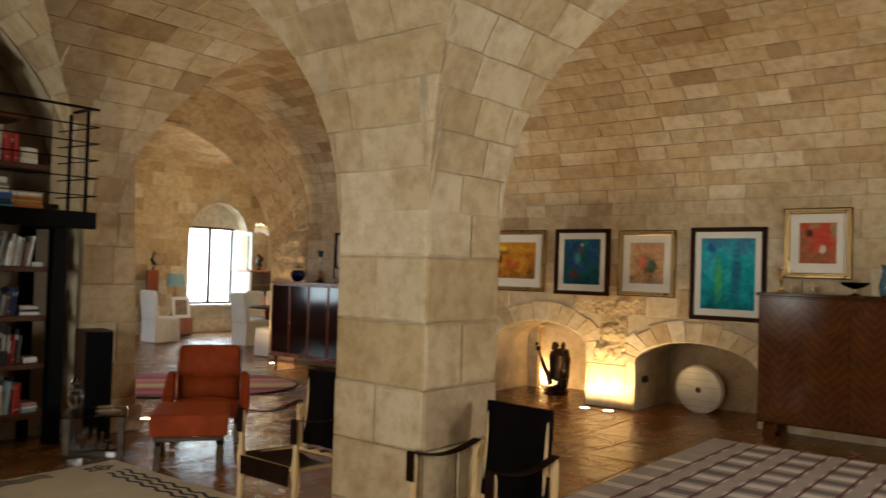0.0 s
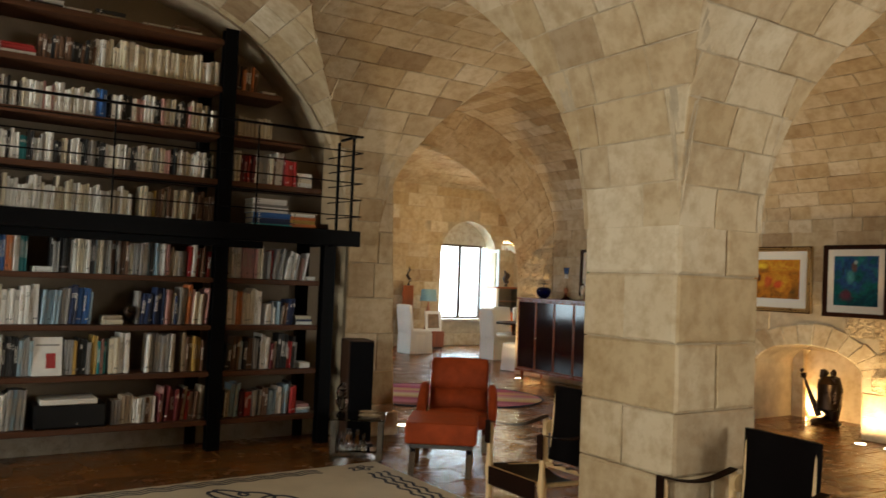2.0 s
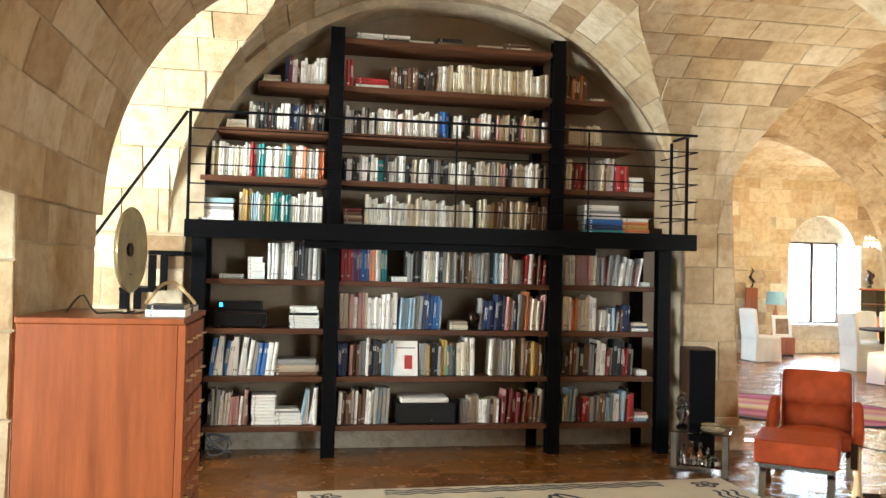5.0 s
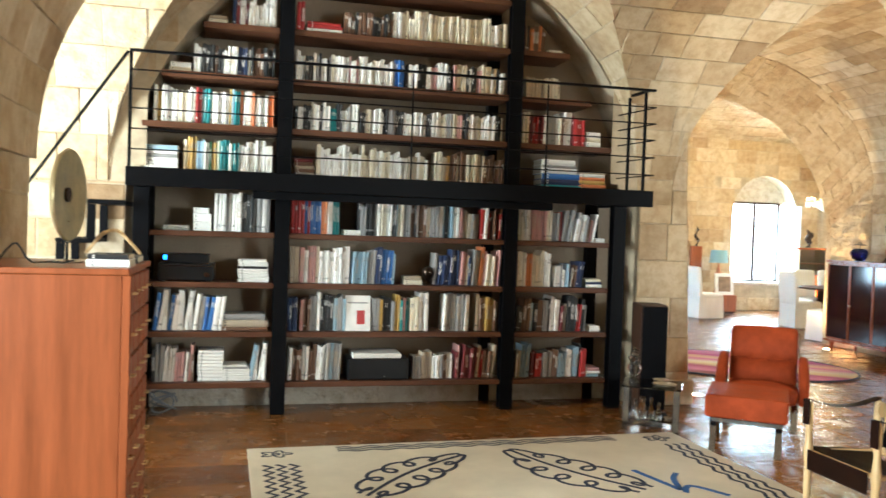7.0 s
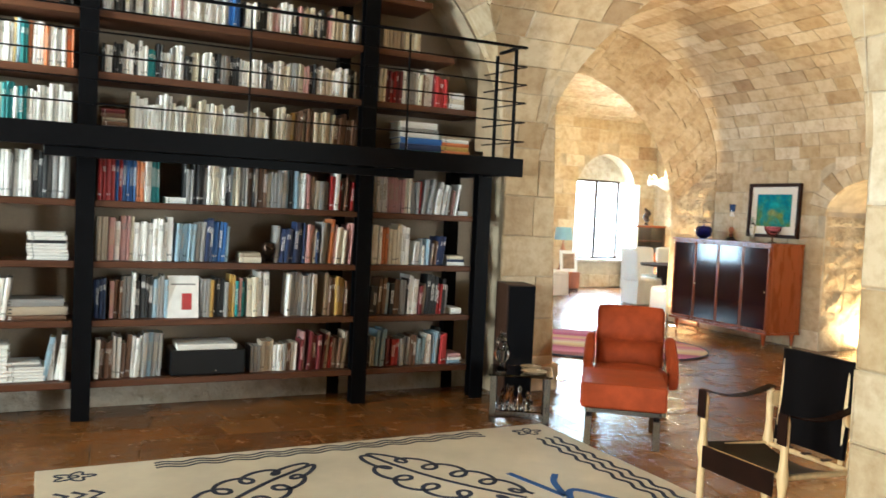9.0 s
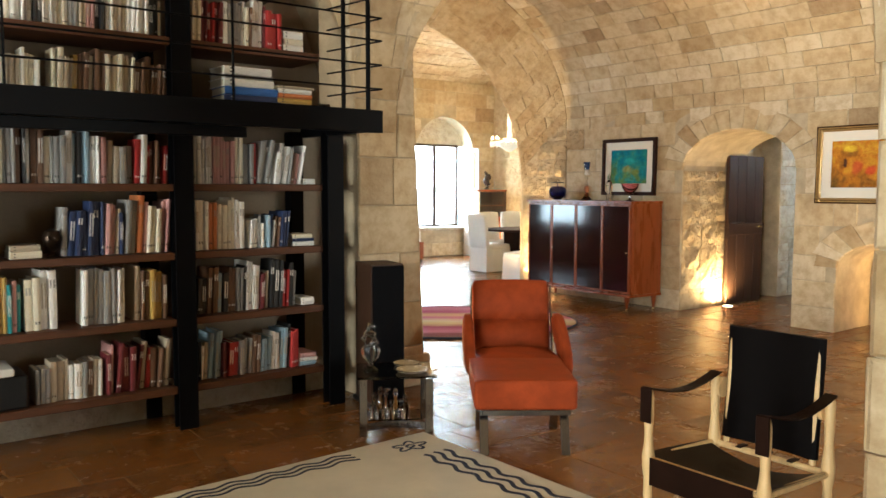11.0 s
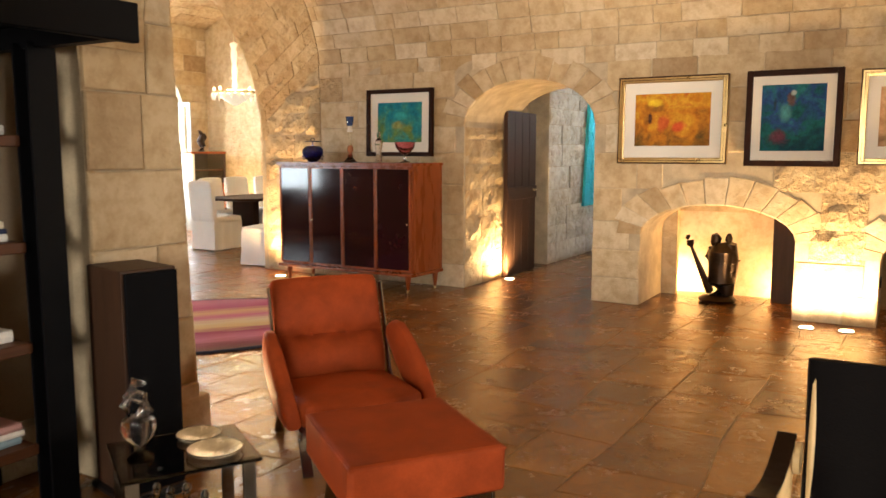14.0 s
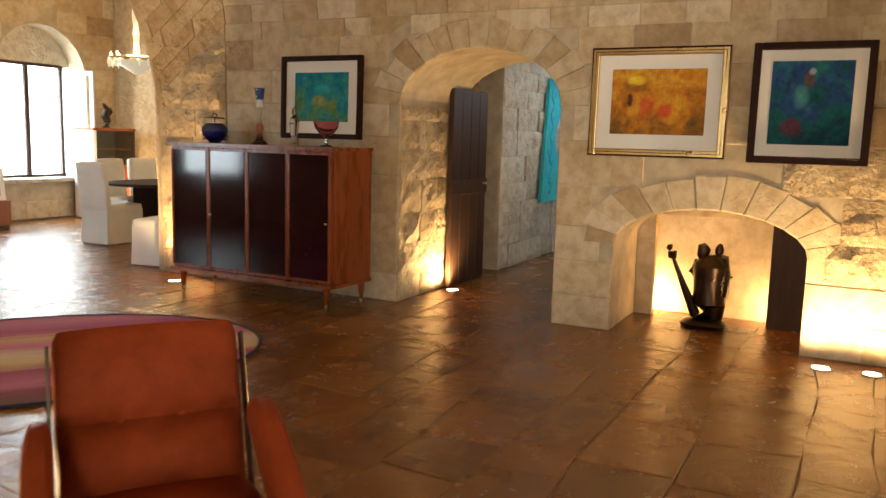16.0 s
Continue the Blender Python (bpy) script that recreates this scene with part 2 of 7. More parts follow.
CREAMWOOL = surface("cream_wool_rug", (0.62, 0.55, 0.42), 0.95, 0, 2.5, 220, 0.12, 0.7)
NAVYWOOL = surface("navy_wool", (0.02, 0.025, 0.05), 0.95, 0, 5, 220, 0.3, 0.5)
BLUEWOOL = surface("mid_blue_wool", (0.03, 0.10, 0.30), 0.95, 0, 5, 220, 0.3, 0.5)
BRONZE = surface("dark_patinated_bronze", (0.035, 0.02, 0.012), 0.3, 0.8, 12, 60, 0.4, 0.4)
BLACKPLASTIC = surface("black_plastic", (0.007, 0.007, 0.008), 0.35, 0, 6, 150, 0.2, 0.05, spec=0.3)
SPEAKERCLOTH = surface("black_speaker_cloth", (0.003, 0.003, 0.004), 0.9, 0, 6, 300, 0.3, 0.4, spec=0.1)
TURQ = surface("turquoise_painted_wood", (0.02, 0.42, 0.50), 0.55, 0, 5, 50, 0.25, 0.3)
GREYSTONE = surface("pale_millstone", (0.52, 0.47, 0.38), 0.9, 0, 6, 70, 0.2, 0.6)
PAPER = surface("white_paper", (0.75, 0.73, 0.68), 0.9, 0, 10, 120, 0.08, 0.1)
SHELL = surface("mother_of_pearl", (0.55, 0.47, 0.33), 0.25, 0.1, 14, 70, 0.35, 0.15)
TERRACOTTA = surface("terracotta", (0.40, 0.15, 0.07), 0.7, 0, 8, 70, 0.3, 0.2)
TEALPAINT = surface("teal_lamp_shade", (0.25, 0.42, 0.48), 0.8, 0, 5, 80, 0.15, 0.1)


def glass(name, colour, rough=0.03, ior=1.45):
    m, nt, p = nodes_of(name)
    p.inputs["Base Color"].default_value = (*colour, 1)
    p.inputs["Roughness"].default_value, p.inputs["IOR"].default_value, p.inputs["Transmission Weight"].default_value = rough, ior, 1
    return m


def glow(name, colour, strength):
    m, nt, p = nodes_of(name)
    p.inputs["Base Color"].default_value = (*colour, 1)
    p.inputs["Emission Color"].default_value, p.inputs["Emission Strength"].default_value = (*colour, 1), strength
    return m


CRYSTAL = glass("carved_crystal", (0.80, 0.82, 0.84), 0.12)
CLEARGLASS, SMOKEGLASS = glass("clear_glass", (0.95, 0.97, 0.97)), glass("smoked_glass", (0.35, 0.33, 0.30))
COBALT, PINKGLASS, AMBERGLASS = glass("cobalt_blue_glass", (0.01, 0.03, 0.35)), glass("pink_glass", (0.85, 0.45, 0.50)), glass("amber_glass", (0.6, 0.25, 0.08))
DARKPANEL = surface("dark_lacquered_panel", (0.018, 0.003, 0.005), 0.06, 0, 3, 20, 0.5, 0.01, spec=0.32)
LAMPGLOW = glow("lamp_glass", (1.0, 0.80, 0.50), 7)
SPOTGLOW = glow("uplight_lens", (1.0, 0.86, 0.62), 30)
CRYSTALGLOW = glow("lit_crystal", (1.0, 0.86, 0.64), 0.9)
CRYSTALGLOW.node_tree.nodes["Principled BSDF"].inputs["Base Color"].default_value = (0.22, 0.19, 0.15, 1)
LEDGLOW = glow("blue_led", (0.05, 0.25, 1.0), 6)
SKYGLOW = glow("bright_sky_backdrop", (0.93, 0.97, 1.0), 5)

# ---- mesh helpers ----


def link_mesh(name, verts, faces, mats, parent=None, smooth=False, slots=None):
    me = bpy.data.meshes.new(name)
    me.from_pydata(verts, [], faces)
    for m in (mats if isinstance(mats, (list, tuple)) else [mats]):
        me.materials.append(m)
    if slots:
        me.polygons.foreach_set("material_index", slots)
    if smooth:
        me.polygons.foreach_set("use_smooth", [True] * len(me.polygons))
    ob = new(name, me)
    ob.parent = parent
    return ob


def part(name, bm, material, parent=None, label="", smooth=False):
    """Links a bmesh as one mesh object, under a thing or a part."""
    bmesh.ops.recalc_face_normals(bm, faces=bm.faces)
    me = bpy.data.meshes.new(name)
    bm.to_mesh(me)
    bm.free()
    for m in (material if isinstance(material, (list, tuple)) else [material]):
        me.materials.append(m)
    if smooth:
        me.polygons.foreach_set("use_smooth", [True] * len(me.polygons))
        me.set_sharp_from_angle(angle=radians(40))
    ob = new(name, me)
    ob.parent = parent
    if label:
        ob["label"] = label
    return ob


def thing(name, m, label, category, group="", kind=""):
    ob = tagged(new(name), label, category, group, kind)
    ob.empty_display_size = 0.1
    ob.matrix_world = m
    return ob


def add_box(bm, x0, x1, y0, y1, z0, z1, bevel=0.0, seg=2, m=None, slot=0):
    mat4 = Matrix.LocRotScale(((x0 + x1) / 2, (y0 + y1) / 2, (z0 + z1) / 2), None, (x1 - x0, y1 - y0, z1 - z0))
    r = bmesh.ops.create_cube(bm, size=1, matrix=m @ mat4 if m else mat4)
    vs = r["verts"]
    if bevel:
        es = list({e for v in vs for e in v.link_edges})
        r = bmesh.ops.bevel(bm, geom=es, offset=bevel, segments=seg, affect="EDGES", profile=0.5)
        for f in r["faces"]:
            f.material_index = slot
    for f in {f for v in vs if v.is_valid for f in v.link_faces}:
        f.material_index = slot
    return bm


def add_rod(bm, p0, p1, r0, r1=None, seg=10):
    p0, p1 = Vector(p0), Vector(p1)
    d = p1 - p0
    m = Matrix.Translation((p0 + p1) / 2) @ d.to_track_quat("Z", "Y").to_matrix().to_4x4()
    bmesh.ops.create_cone(bm, cap_ends=True, segments=seg, radius1=r0, radius2=r0 if r1 is None else r1, depth=d.length, matrix=m)
    return bm


def add_beam(bm, p0, p1, w, h, bevel=0.003):
    """A square bar from p0 to p1."""
    p0, p1 = Vector(p0), Vector(p1)
    d = p1 - p0
    m = Matrix.Translation((p0 + p1) / 2) @ d.to_track_quat("Z", "Y").to_matrix().to_4x4()
    return add_box(bm, -w / 2, w / 2, -h / 2, h / 2, -d.length / 2, d.length / 2, bevel, 1, m)


def add_lathe(bm, profile, seg=24, m=None):
    rings = []
    for r, z in profile:
        rings.append([bm.verts.new((m or Matrix()) @ Vector((r * math.cos(2 * math.pi * i / seg), r * math.sin(2 * math.pi * i / seg), z))) for i in range(seg)])
    for a, b in zip(rings, rings[1:]):
        for i in range(seg):
            bm.faces.new((a[i], a[(i + 1) % seg], b[(i + 1) % seg], b[i]))
    bm.faces.new(rings[0][::-1])
    bm.faces.new(rings[-1])
    return bm


def add_tube(bm, pts, r, seg=8, closed=False):
    pts = [Vector(p) for p in pts]
    rings = []
    n = len(pts)
    for i, p in enumerate(pts):
        a = pts[(i - 1) % n] if closed or i > 0 else p
        b = pts[(i + 1) % n] if closed or i < n - 1 else p
        q = (b - a).to_track_quat("Z", "Y")
        rr = r[i] if isinstance(r, (list, tuple)) else r
        rings.append([bm.verts.new(p + q @ Vector((rr * math.cos(2 * math.pi * k / seg), rr * math.sin(2 * math.pi * k / seg), 0))) for k in range(seg)])
    pairs = list(zip(rings, rings[1:])) + ([(rings[-1], rings[0])] if closed else [])
    for a, b in pairs:
        for k in range(seg):
            bm.faces.new((a[k], a[(k + 1) % seg], b[(k + 1) % seg], b[k]))
    if not closed:
        bm.faces.new(rings[0][::-1])
        bm.faces.new(rings[-1])
    return bm


def add_strip(bm, pts, half, thick):
    """A bent flat strip along pts: half is the half width, thick the thickness, both as vectors."""
    half, thick = Vector(half), Vector(thick)
    rows = [[bm.verts.new(Vector(p) + q) for q in (-half, half, half + thick, -half + thick)] for p in pts]
    for p, q in zip(rows, rows[1:]):
        for k in range(4):
            bm.faces.new((p[k], p[(k + 1) % 4], q[(k + 1) % 4], q[k]))
    bm.faces.new(rows[0][::-1])
    bm.faces.new(rows[-1])
    return bm


def add_cushion(bm, x0, x1, y0, y1, z0, z1, puff=0.02, m=None, n=10):
    """A padded block: a rounded box whose faces swell."""
    start = len(bm.verts)
    add_box(bm, x0, x1, y0, y1, z0, z1)
    bm.verts.ensure_lookup_table()
    vs = bm.verts[start:]
    es = list({e for v in vs for e in v.link_edges})
    bmesh.ops.subdivide_edges(bm, edges=es, cuts=n, use_grid_fill=True)
    bm.verts.ensure_lookup_table()
    c, h = Vector(((x0 + x1) / 2, (y0 + y1) / 2, (z0 + z1) / 2)), Vector(((x1 - x0) / 2, (y1 - y0) / 2, (z1 - z0) / 2))
    rad = min(h) * 0.55
    for v in bm.verts[start:]:
        d = v.co - c
        q = Vector([max(-h[i] + rad, min(h[i] - rad, d[i])) for i in range(3)])
        o = d - q
        if o.length > 1e-6:
            o = o.normalized() * rad
        f = [1 - min(1, abs(d[i]) / h[i]) ** 2 for i in range(3)]
        out = Vector([(1 if d[i] > 0 else -1) * puff * (f[(i + 1) % 3] * f[(i + 2) % 3]) * (abs(d[i]) / h[i]) ** 6 for i in range(3)])
        v.co = c + q + o + out
        if m:
            v.co = m @ v.co
    return bm


def block(o, u, v, n, w, h, d, ch=0.006, jit=0.004, rnd=random):
    """One stone: a slab on the plane o, u, v with chamfered, slightly uneven edges; n points out of the wall."""
    def at(a, b, c):
        return o + u * a + v * b + n * c
    j = lambda: rnd.uniform(-jit, jit)
    vs = [at(j() * .5, j() * .5, -0.02), at(w + j() * .5, j() * .5, -0.02), at(w + j() * .5, h + j() * .5, -0.02), at(j() * .5, h + j() * .5, -0.02)]
    vs += [at(0, 0, d - ch), at(w, 0, d - ch), at(w, h, d - ch), at(0, h, d - ch)]
    k = ch * 1.3
    vs += [at(k + j(), k + j(), d + j()), at(w - k + j(), k + j(), d + j()), at(w - k + j(), h - k + j(), d + j()), at(k + j(), h - k + j(), d + j())]
    fs = []
    for a in (0, 4):
        for i in range(4):
            fs.append((a + i, a + (i + 1) % 4, a + 4 + (i + 1) % 4, a + 4 + i))
    fs.append((8, 9, 10, 11))
    return vs, fs


def rough_block(o, u, v, n, w, h, d, relief, rnd):
    """One rock-faced stone: its face broken into uneven facets."""
    nx, nz = max(3, int(w / 0.07)), max(3, int(h / 0.07))
    vs, fs = [], []
    lump = [(rnd.uniform(0, w), rnd.uniform(0, h), rnd.uniform(0.06, 0.16), rnd.uniform(-0.6, 1.0)) for _ in range(5)]
    for i in range(nx + 1):
        for k in range(nz + 1):
            a, b = w * i / nx, h * k / nz
            rim = i in (0, nx) or k in (0, nz)
            out = 0.0
            if not rim:
                out = 0.35 + 0.65 * sum(q * math.exp(-((a - x) ** 2 + (b - z) ** 2) / (r * r)) for x, z, r, q in lump) + rnd.uniform(-0.35, 0.35)
                a, b = a + rnd.uniform(-0.015, 0.015), b + rnd.uniform(-0.015, 0.015)
            vs.append(o + u * a + v * b + n * (d + relief * out))
    at = lambda i, k: i * (nz + 1) + k
    for i in range(nx):
        for k in range(nz):
            fs.append((at(i, k), at(i + 1, k), at(i + 1, k + 1), at(i, k + 1)))
    ring = [at(i, 0) for i in range(nx + 1)] + [at(nx, k) for k in range(1, nz + 1)] + [at(i, nz) for i in range(nx - 1, -1, -1)] + [at(0, k) for k in range(nz - 1, 0, -1)]
    base = len(vs)
    vs += [vs[q] - n * (d + 0.03) for q in ring]
    for q in range(len(ring)):
        r = (q + 1) % len(ring)
        fs.append((ring[r], ring[q], base + q, base + r))
    return vs, fs


def lay(name, blocks, parent, material, limit=300, near=None, piece="stone"):
    """Links stones as parts of a wall; those past the limit are joined into one."""
    if near:
        blocks = sorted(blocks, key=near)
    for vs, fs in blocks[:limit]:
        link_mesh(piece, vs, fs, material, parent)
    rest = blocks[limit:]
    if rest:
        V, F = [], []
        for vs, fs in rest:
            k = len(V)
            V += vs
            F += [tuple(i + k for i in f) for f in fs]
        tagged(link_mesh(name, V, F, material, parent), "", "", "", "stuff")


def courses(o, u, v, n, length, height, gaps=None, course=(0.24, 0.32), width=(0.3, 0.62), joint=0.007, depth=(0.002, 0.010), seed=1, start=0.0, relief=0.0, rough_at=None):
    """Coursed stones on a wall plane; gaps(z0, z1) gives the stretches of the course that stay open."""
    rnd = random.Random(seed)
    out, rough_ones, z = [], [], start
    o, u, v, n = Vector(o), Vector(u), Vector(v), Vector(n)
    while z < height - 0.05:
        h = min(rnd.uniform(*course), height - z)
        if height - z - h < 0.12:
            h = height - z
        free, pos = [], 0.0
        for a, b in sorted(gaps(z, z + h) if gaps else []):
            if a > pos:
                free.append((pos, a))
            pos = max(pos, b)
        if pos < length:
            free.append((pos, length))
        for a, b in free:
            x = a
            while x < b - 1e-4:
                w = rnd.uniform(*width)
                if b - x - w < width[0] * 0.55:
                    w = b - x
                if w > 0.03:
                    at = o + u * (x + w / 2) + v * (z + h / 2)
                    if relief and (rough_at is None or rough_at(at)):
                        rough_ones.append(rough_block(o + u * (x + joint / 2) + v * (z + joint / 2), u, v, n, w - joint, h - joint, rnd.uniform(*depth), relief, rnd))
                    else:
                        out.append(block(o + u * (x + joint / 2) + v * (z + joint / 2), u, v, n, w - joint, h - joint, rnd.uniform(*depth), rnd=rnd))
                x += w
        z += h
    return (out, rough_ones) if rough_at else out + rough_ones


def arch_z(y, c, a, spring, rise):
    t = (y - c) / a
    return spring + rise * math.sqrt(max(0.0, 1 - t * t))


def voussoirs(o, u, v, n, c, a, spring, rise, ring, count, depth=0.02, seed=2):
    """Wedge stones round an arch in the plane o, u, v."""
    rnd = random.Random(seed)
    o, u, v, n = Vector(o), Vector(u), Vector(v), Vector(n)
    out = []
    for i in range(count):
        vs = []
        d = depth + rnd.uniform(-0.004, 0.003)
        rr = ring * rnd.uniform(0.85, 1.15)
        for dd, e in ((-0.02, 0.0), (d - 0.008, 0.0), (d, 0.012)):
            for (f, q) in ((i, 0), (i + 1, 0), (i + 1, 1), (i, 1)):
                ang = math.pi * (1 - f / count) + (1 if f == i else -1) * -(0.003 + e * 0.5)
                k = q * (rr - e) + (1 - q) * e
                vs.append(o + u * (c + (a + k) * math.cos(ang)) + v * (spring + (rise + k) * math.sin(ang)) + n * dd)
        fs = [(8, 9, 10, 11)]
        for b in (0, 4):
            for k in range(4):
                fs.append((b + k, b + (k + 1) % 4, b + 4 + (k + 1) % 4, b + 4 + k))
        out.append((vs, fs))
    return out


def wall_with_arches(name, axis, span, thick, height, openings, material):
    """A wall along x or y with arched openings right through it. span: from, to; openings: centre, half width, spring, rise, sill."""
    V, F = [], []

    def at(s, t, z):
        return (s, t, z) if axis == "x" else (t, s, z)

    def prism(poly):
        k, n = len(V), len(poly)
        for t in thick:
            V.extend(at(s, t, z) for s, z in poly)
        F.append(tuple(range(k, k + n)))
        F.append(tuple(range(k + 2 * n - 1, k + n - 1, -1)))
        for i in range(n):
            j = (i + 1) % n
            F.append((k + i, k + j, k + n + j, k + n + i))
    pos = span[0]
    for c, a, spring, rise, sill in sorted(openings):
        prism([(pos, 0), (c - a, 0), (c - a, height), (pos, height)])
        arc = [(c - a * math.cos(math.pi * i / 24), spring + rise * math.sin(math.pi * i / 24)) for i in range(25)]
        for (s0, z0), (s1, z1) in zip(arc, arc[1:]):
            prism([(s0, z0), (s1, z1), (s1, height), (s0, height)])
        if sill > 0:
            prism([(c - a, 0), (c + a, 0), (c + a, sill), (c - a, sill)])
        pos = c + a
    prism([(pos, 0), (span[1], 0), (span[1], height), (pos, height)])
    return tagged(link_mesh(name, V, F, material), kind="structure")


def arch_gaps(openings, ring, offset=0.0, flip=None):
    """For courses(): the stretch that each arched opening and its ring of wedge stones take from a course."""
    def f(z0, z1):
        out = []
        for c, a, spring, rise, sill in openings:
            if z1 <= sill:
                continue
            z = z0
            if z < spring:
                k = a
                if z1 > spring - 0.05 and ring:
                    k = a + ring * 0.5
            else:
                t = (z - spring) / (rise + ring)
                if t >= 1:
                    continue
                k = (a + ring) * math.sqrt(1 - t * t)
            s0, s1 = c - k, c + k
            if flip is not None:
                s0, s1 = flip - s1, flip - s0
            out.append((s0 - offset, s1 - offset))
        return out
    return f


# ---- the vaulted hall ----
SPRING = 1.9
EAST = 9.0
WEST_ARCH = (5.89, 1.11, SPRING, 1.75)


def x_profile(x, y):
    """Centre, half span, spring and rise of the vault that runs along y, or None between the vaults."""
    if x < 3.72 and y <= 7.0:
        k = max(0.0, min(1.0, (y - 3.33) / 3.67))
        r = 3.38 + 0.32 * k
        if -0.92 <= x <= r:
            return (r - 0.92) / 2, (r + 0.92) / 2, SPRING, 2.2
    if 4.05 <= x <= EAST:
        return (6.525, 2.475, SPRING, 2.3) if x < 6.525 else (6.525, 2.475, 2.3, 1.9)
    return None


def y_profile(x, y):
    if x > 6.5 or y > 7.0:
        return None
    if y > 3.0:
        return (5.165, 1.835, SPRING, 1.85) if x > 1.2 else WEST_ARCH
    return (0.62, 2.03, SPRING, 1.9)


def height_of(p, s):
    if p is None:
        return -9.0
    c, a, spring, rise = p
    return arch_z(s, c, a, spring, rise)


def vault_cells(kind, along0, along1, profile, step, width, seed, inset, out_d, keep):
    """Curved stones on one vault, trimmed where another vault crosses it. kind 'x': the vault runs along y."""
    rnd = random.Random(seed)
    V, F = [], []
    n_arc = max(6, int(math.pi * profile(along0)[1] * 1.05 / step))

    def point(ang, ss, d):
        c, a, spring, rise = profile(ss)
        x = c - (a - d) * math.cos(ang)
        if kind == "x" and c > 6:
            spring, rise = (2.3, 1.9) if x > c else (1.9, 2.3)
        z = spring + (rise - d) * math.sin(ang)
        return (x, ss, z) if kind == "x" else (ss, x, z)

    def seen(ang, ss):
        return keep(*point(ang, ss, 0)[:2])

    def edge(test, good, bad):
        for _ in range(7):
            mid = (good + bad) / 2
            good, bad = (mid, bad) if test(mid) else (good, mid)
        return good

    def stretch(ang, s0, s1):
        """The part of a course line between s0 and s1 that shows below no other vault."""
        line = [s0 + (s1 - s0) * k / 8 for k in range(9)]
        ok = [seen(ang, q) for q in line]
        if not any(ok):
            return None
        k0 = ok.index(True)
        k1 = k0
        while k1 < 8 and ok[k1 + 1]:
            k1 += 1
        lo = line[0] if k0 == 0 else edge(lambda q: seen(ang, q), line[k0], line[k0 - 1])
        hi = line[8] if k1 == 8 else edge(lambda q: seen(ang, q), line[k1], line[k1 + 1])
        return (lo, hi)
    for i in range(n_arc):
        a0, a1 = math.pi * i / n_arc, math.pi * (i + 1) / n_arc
        s = along0 - rnd.uniform(0, width[0])
        while s < along1:
            w = rnd.uniform(*width) if inset else width[0]
            s0, s1 = max(along0, s), min(along1, s + w)
            s += w
            if s1 - s0 < 0.02:
                continue
            if not inset:
                am, sm = (a0 + a1) / 2, (s0 + s1) / 2
                if keep(*point(am, sm, 0)[:2]):
                    k = len(V)
                    for ang, ss in ((a0, s0), (a1, s0), (a1, s1), (a0, s1)):
                        px, py, z = point(ang, ss, -out_d)
                        other = height_of(y_profile(px, py), py) if kind == "x" else height_of(x_profile(px, py), px)
                        V.append((px, py, max(z, other + out_d)))
                    F.append((k, k + 1, k + 2, k + 3))
                continue
            gap = 0.0035 / (step / (a1 - a0))
            angs = [a0 + gap + (a1 - a0 - 2 * gap) * k / 4 for k in range(5)]
            cols = [(q, stretch(q, s0 + 0.003, s1 - 0.003)) for q in angs]
            kept = [q for q in range(5) if cols[q][1]]
            if not kept:
                continue
            first, last = kept[0], kept[-1]
            run = [cols[q] for q in range(first, last + 1) if cols[q][1]]
            shows = lambda q: stretch(q, s0 + 0.003, s1 - 0.003) is not None
            if first > 0:
                q = edge(shows, angs[first], angs[first - 1])
                run.insert(0, (q, stretch(q, s0 + 0.003, s1 - 0.003)))
            if last < 4:
                q = edge(shows, angs[last], angs[last + 1])
                run.append((q, stretch(q, s0 + 0.003, s1 - 0.003)))
            if len(run) < 2:
                continue
            d, k, n = rnd.uniform(0.0, 0.009), len(V), len(run)
            tilt = rnd.uniform(-0.004, 0.004)
            for depth, shrink in ((-0.03, 0.0), (d - 0.004, 0.0), (d, 0.005)):
                for side in (0, 1):
                    for m, (ang, (lo, hi)) in enumerate(run):
                        e = min(shrink, (hi - lo) / 2)
                        aa = ang + (shrink / step * (a1 - a0)) * (1 if m == 0 else -1 if m == n - 1 else 0)
                        V.append(point(aa, lo + e if side == 0 else hi - e, depth + (tilt * (2 * side - 1) if shrink else 0)))
            ring = list(range(n)) + list(range(2 * n - 1, n - 1, -1))
            for b in (0, 2 * n):
                F += [(k + b + ring[q], k + b + ring[(q + 1) % (2 * n)], k + b + 2 * n + ring[(q + 1) % (2 * n)], k + b + 2 * n + ring[q]) for q in range(2 * n)]
            t = k + 4 * n
            F += [(t + q, t + q + 1, t + n + q + 1, t + n + q) for q in range(n - 1)]
    return V, F


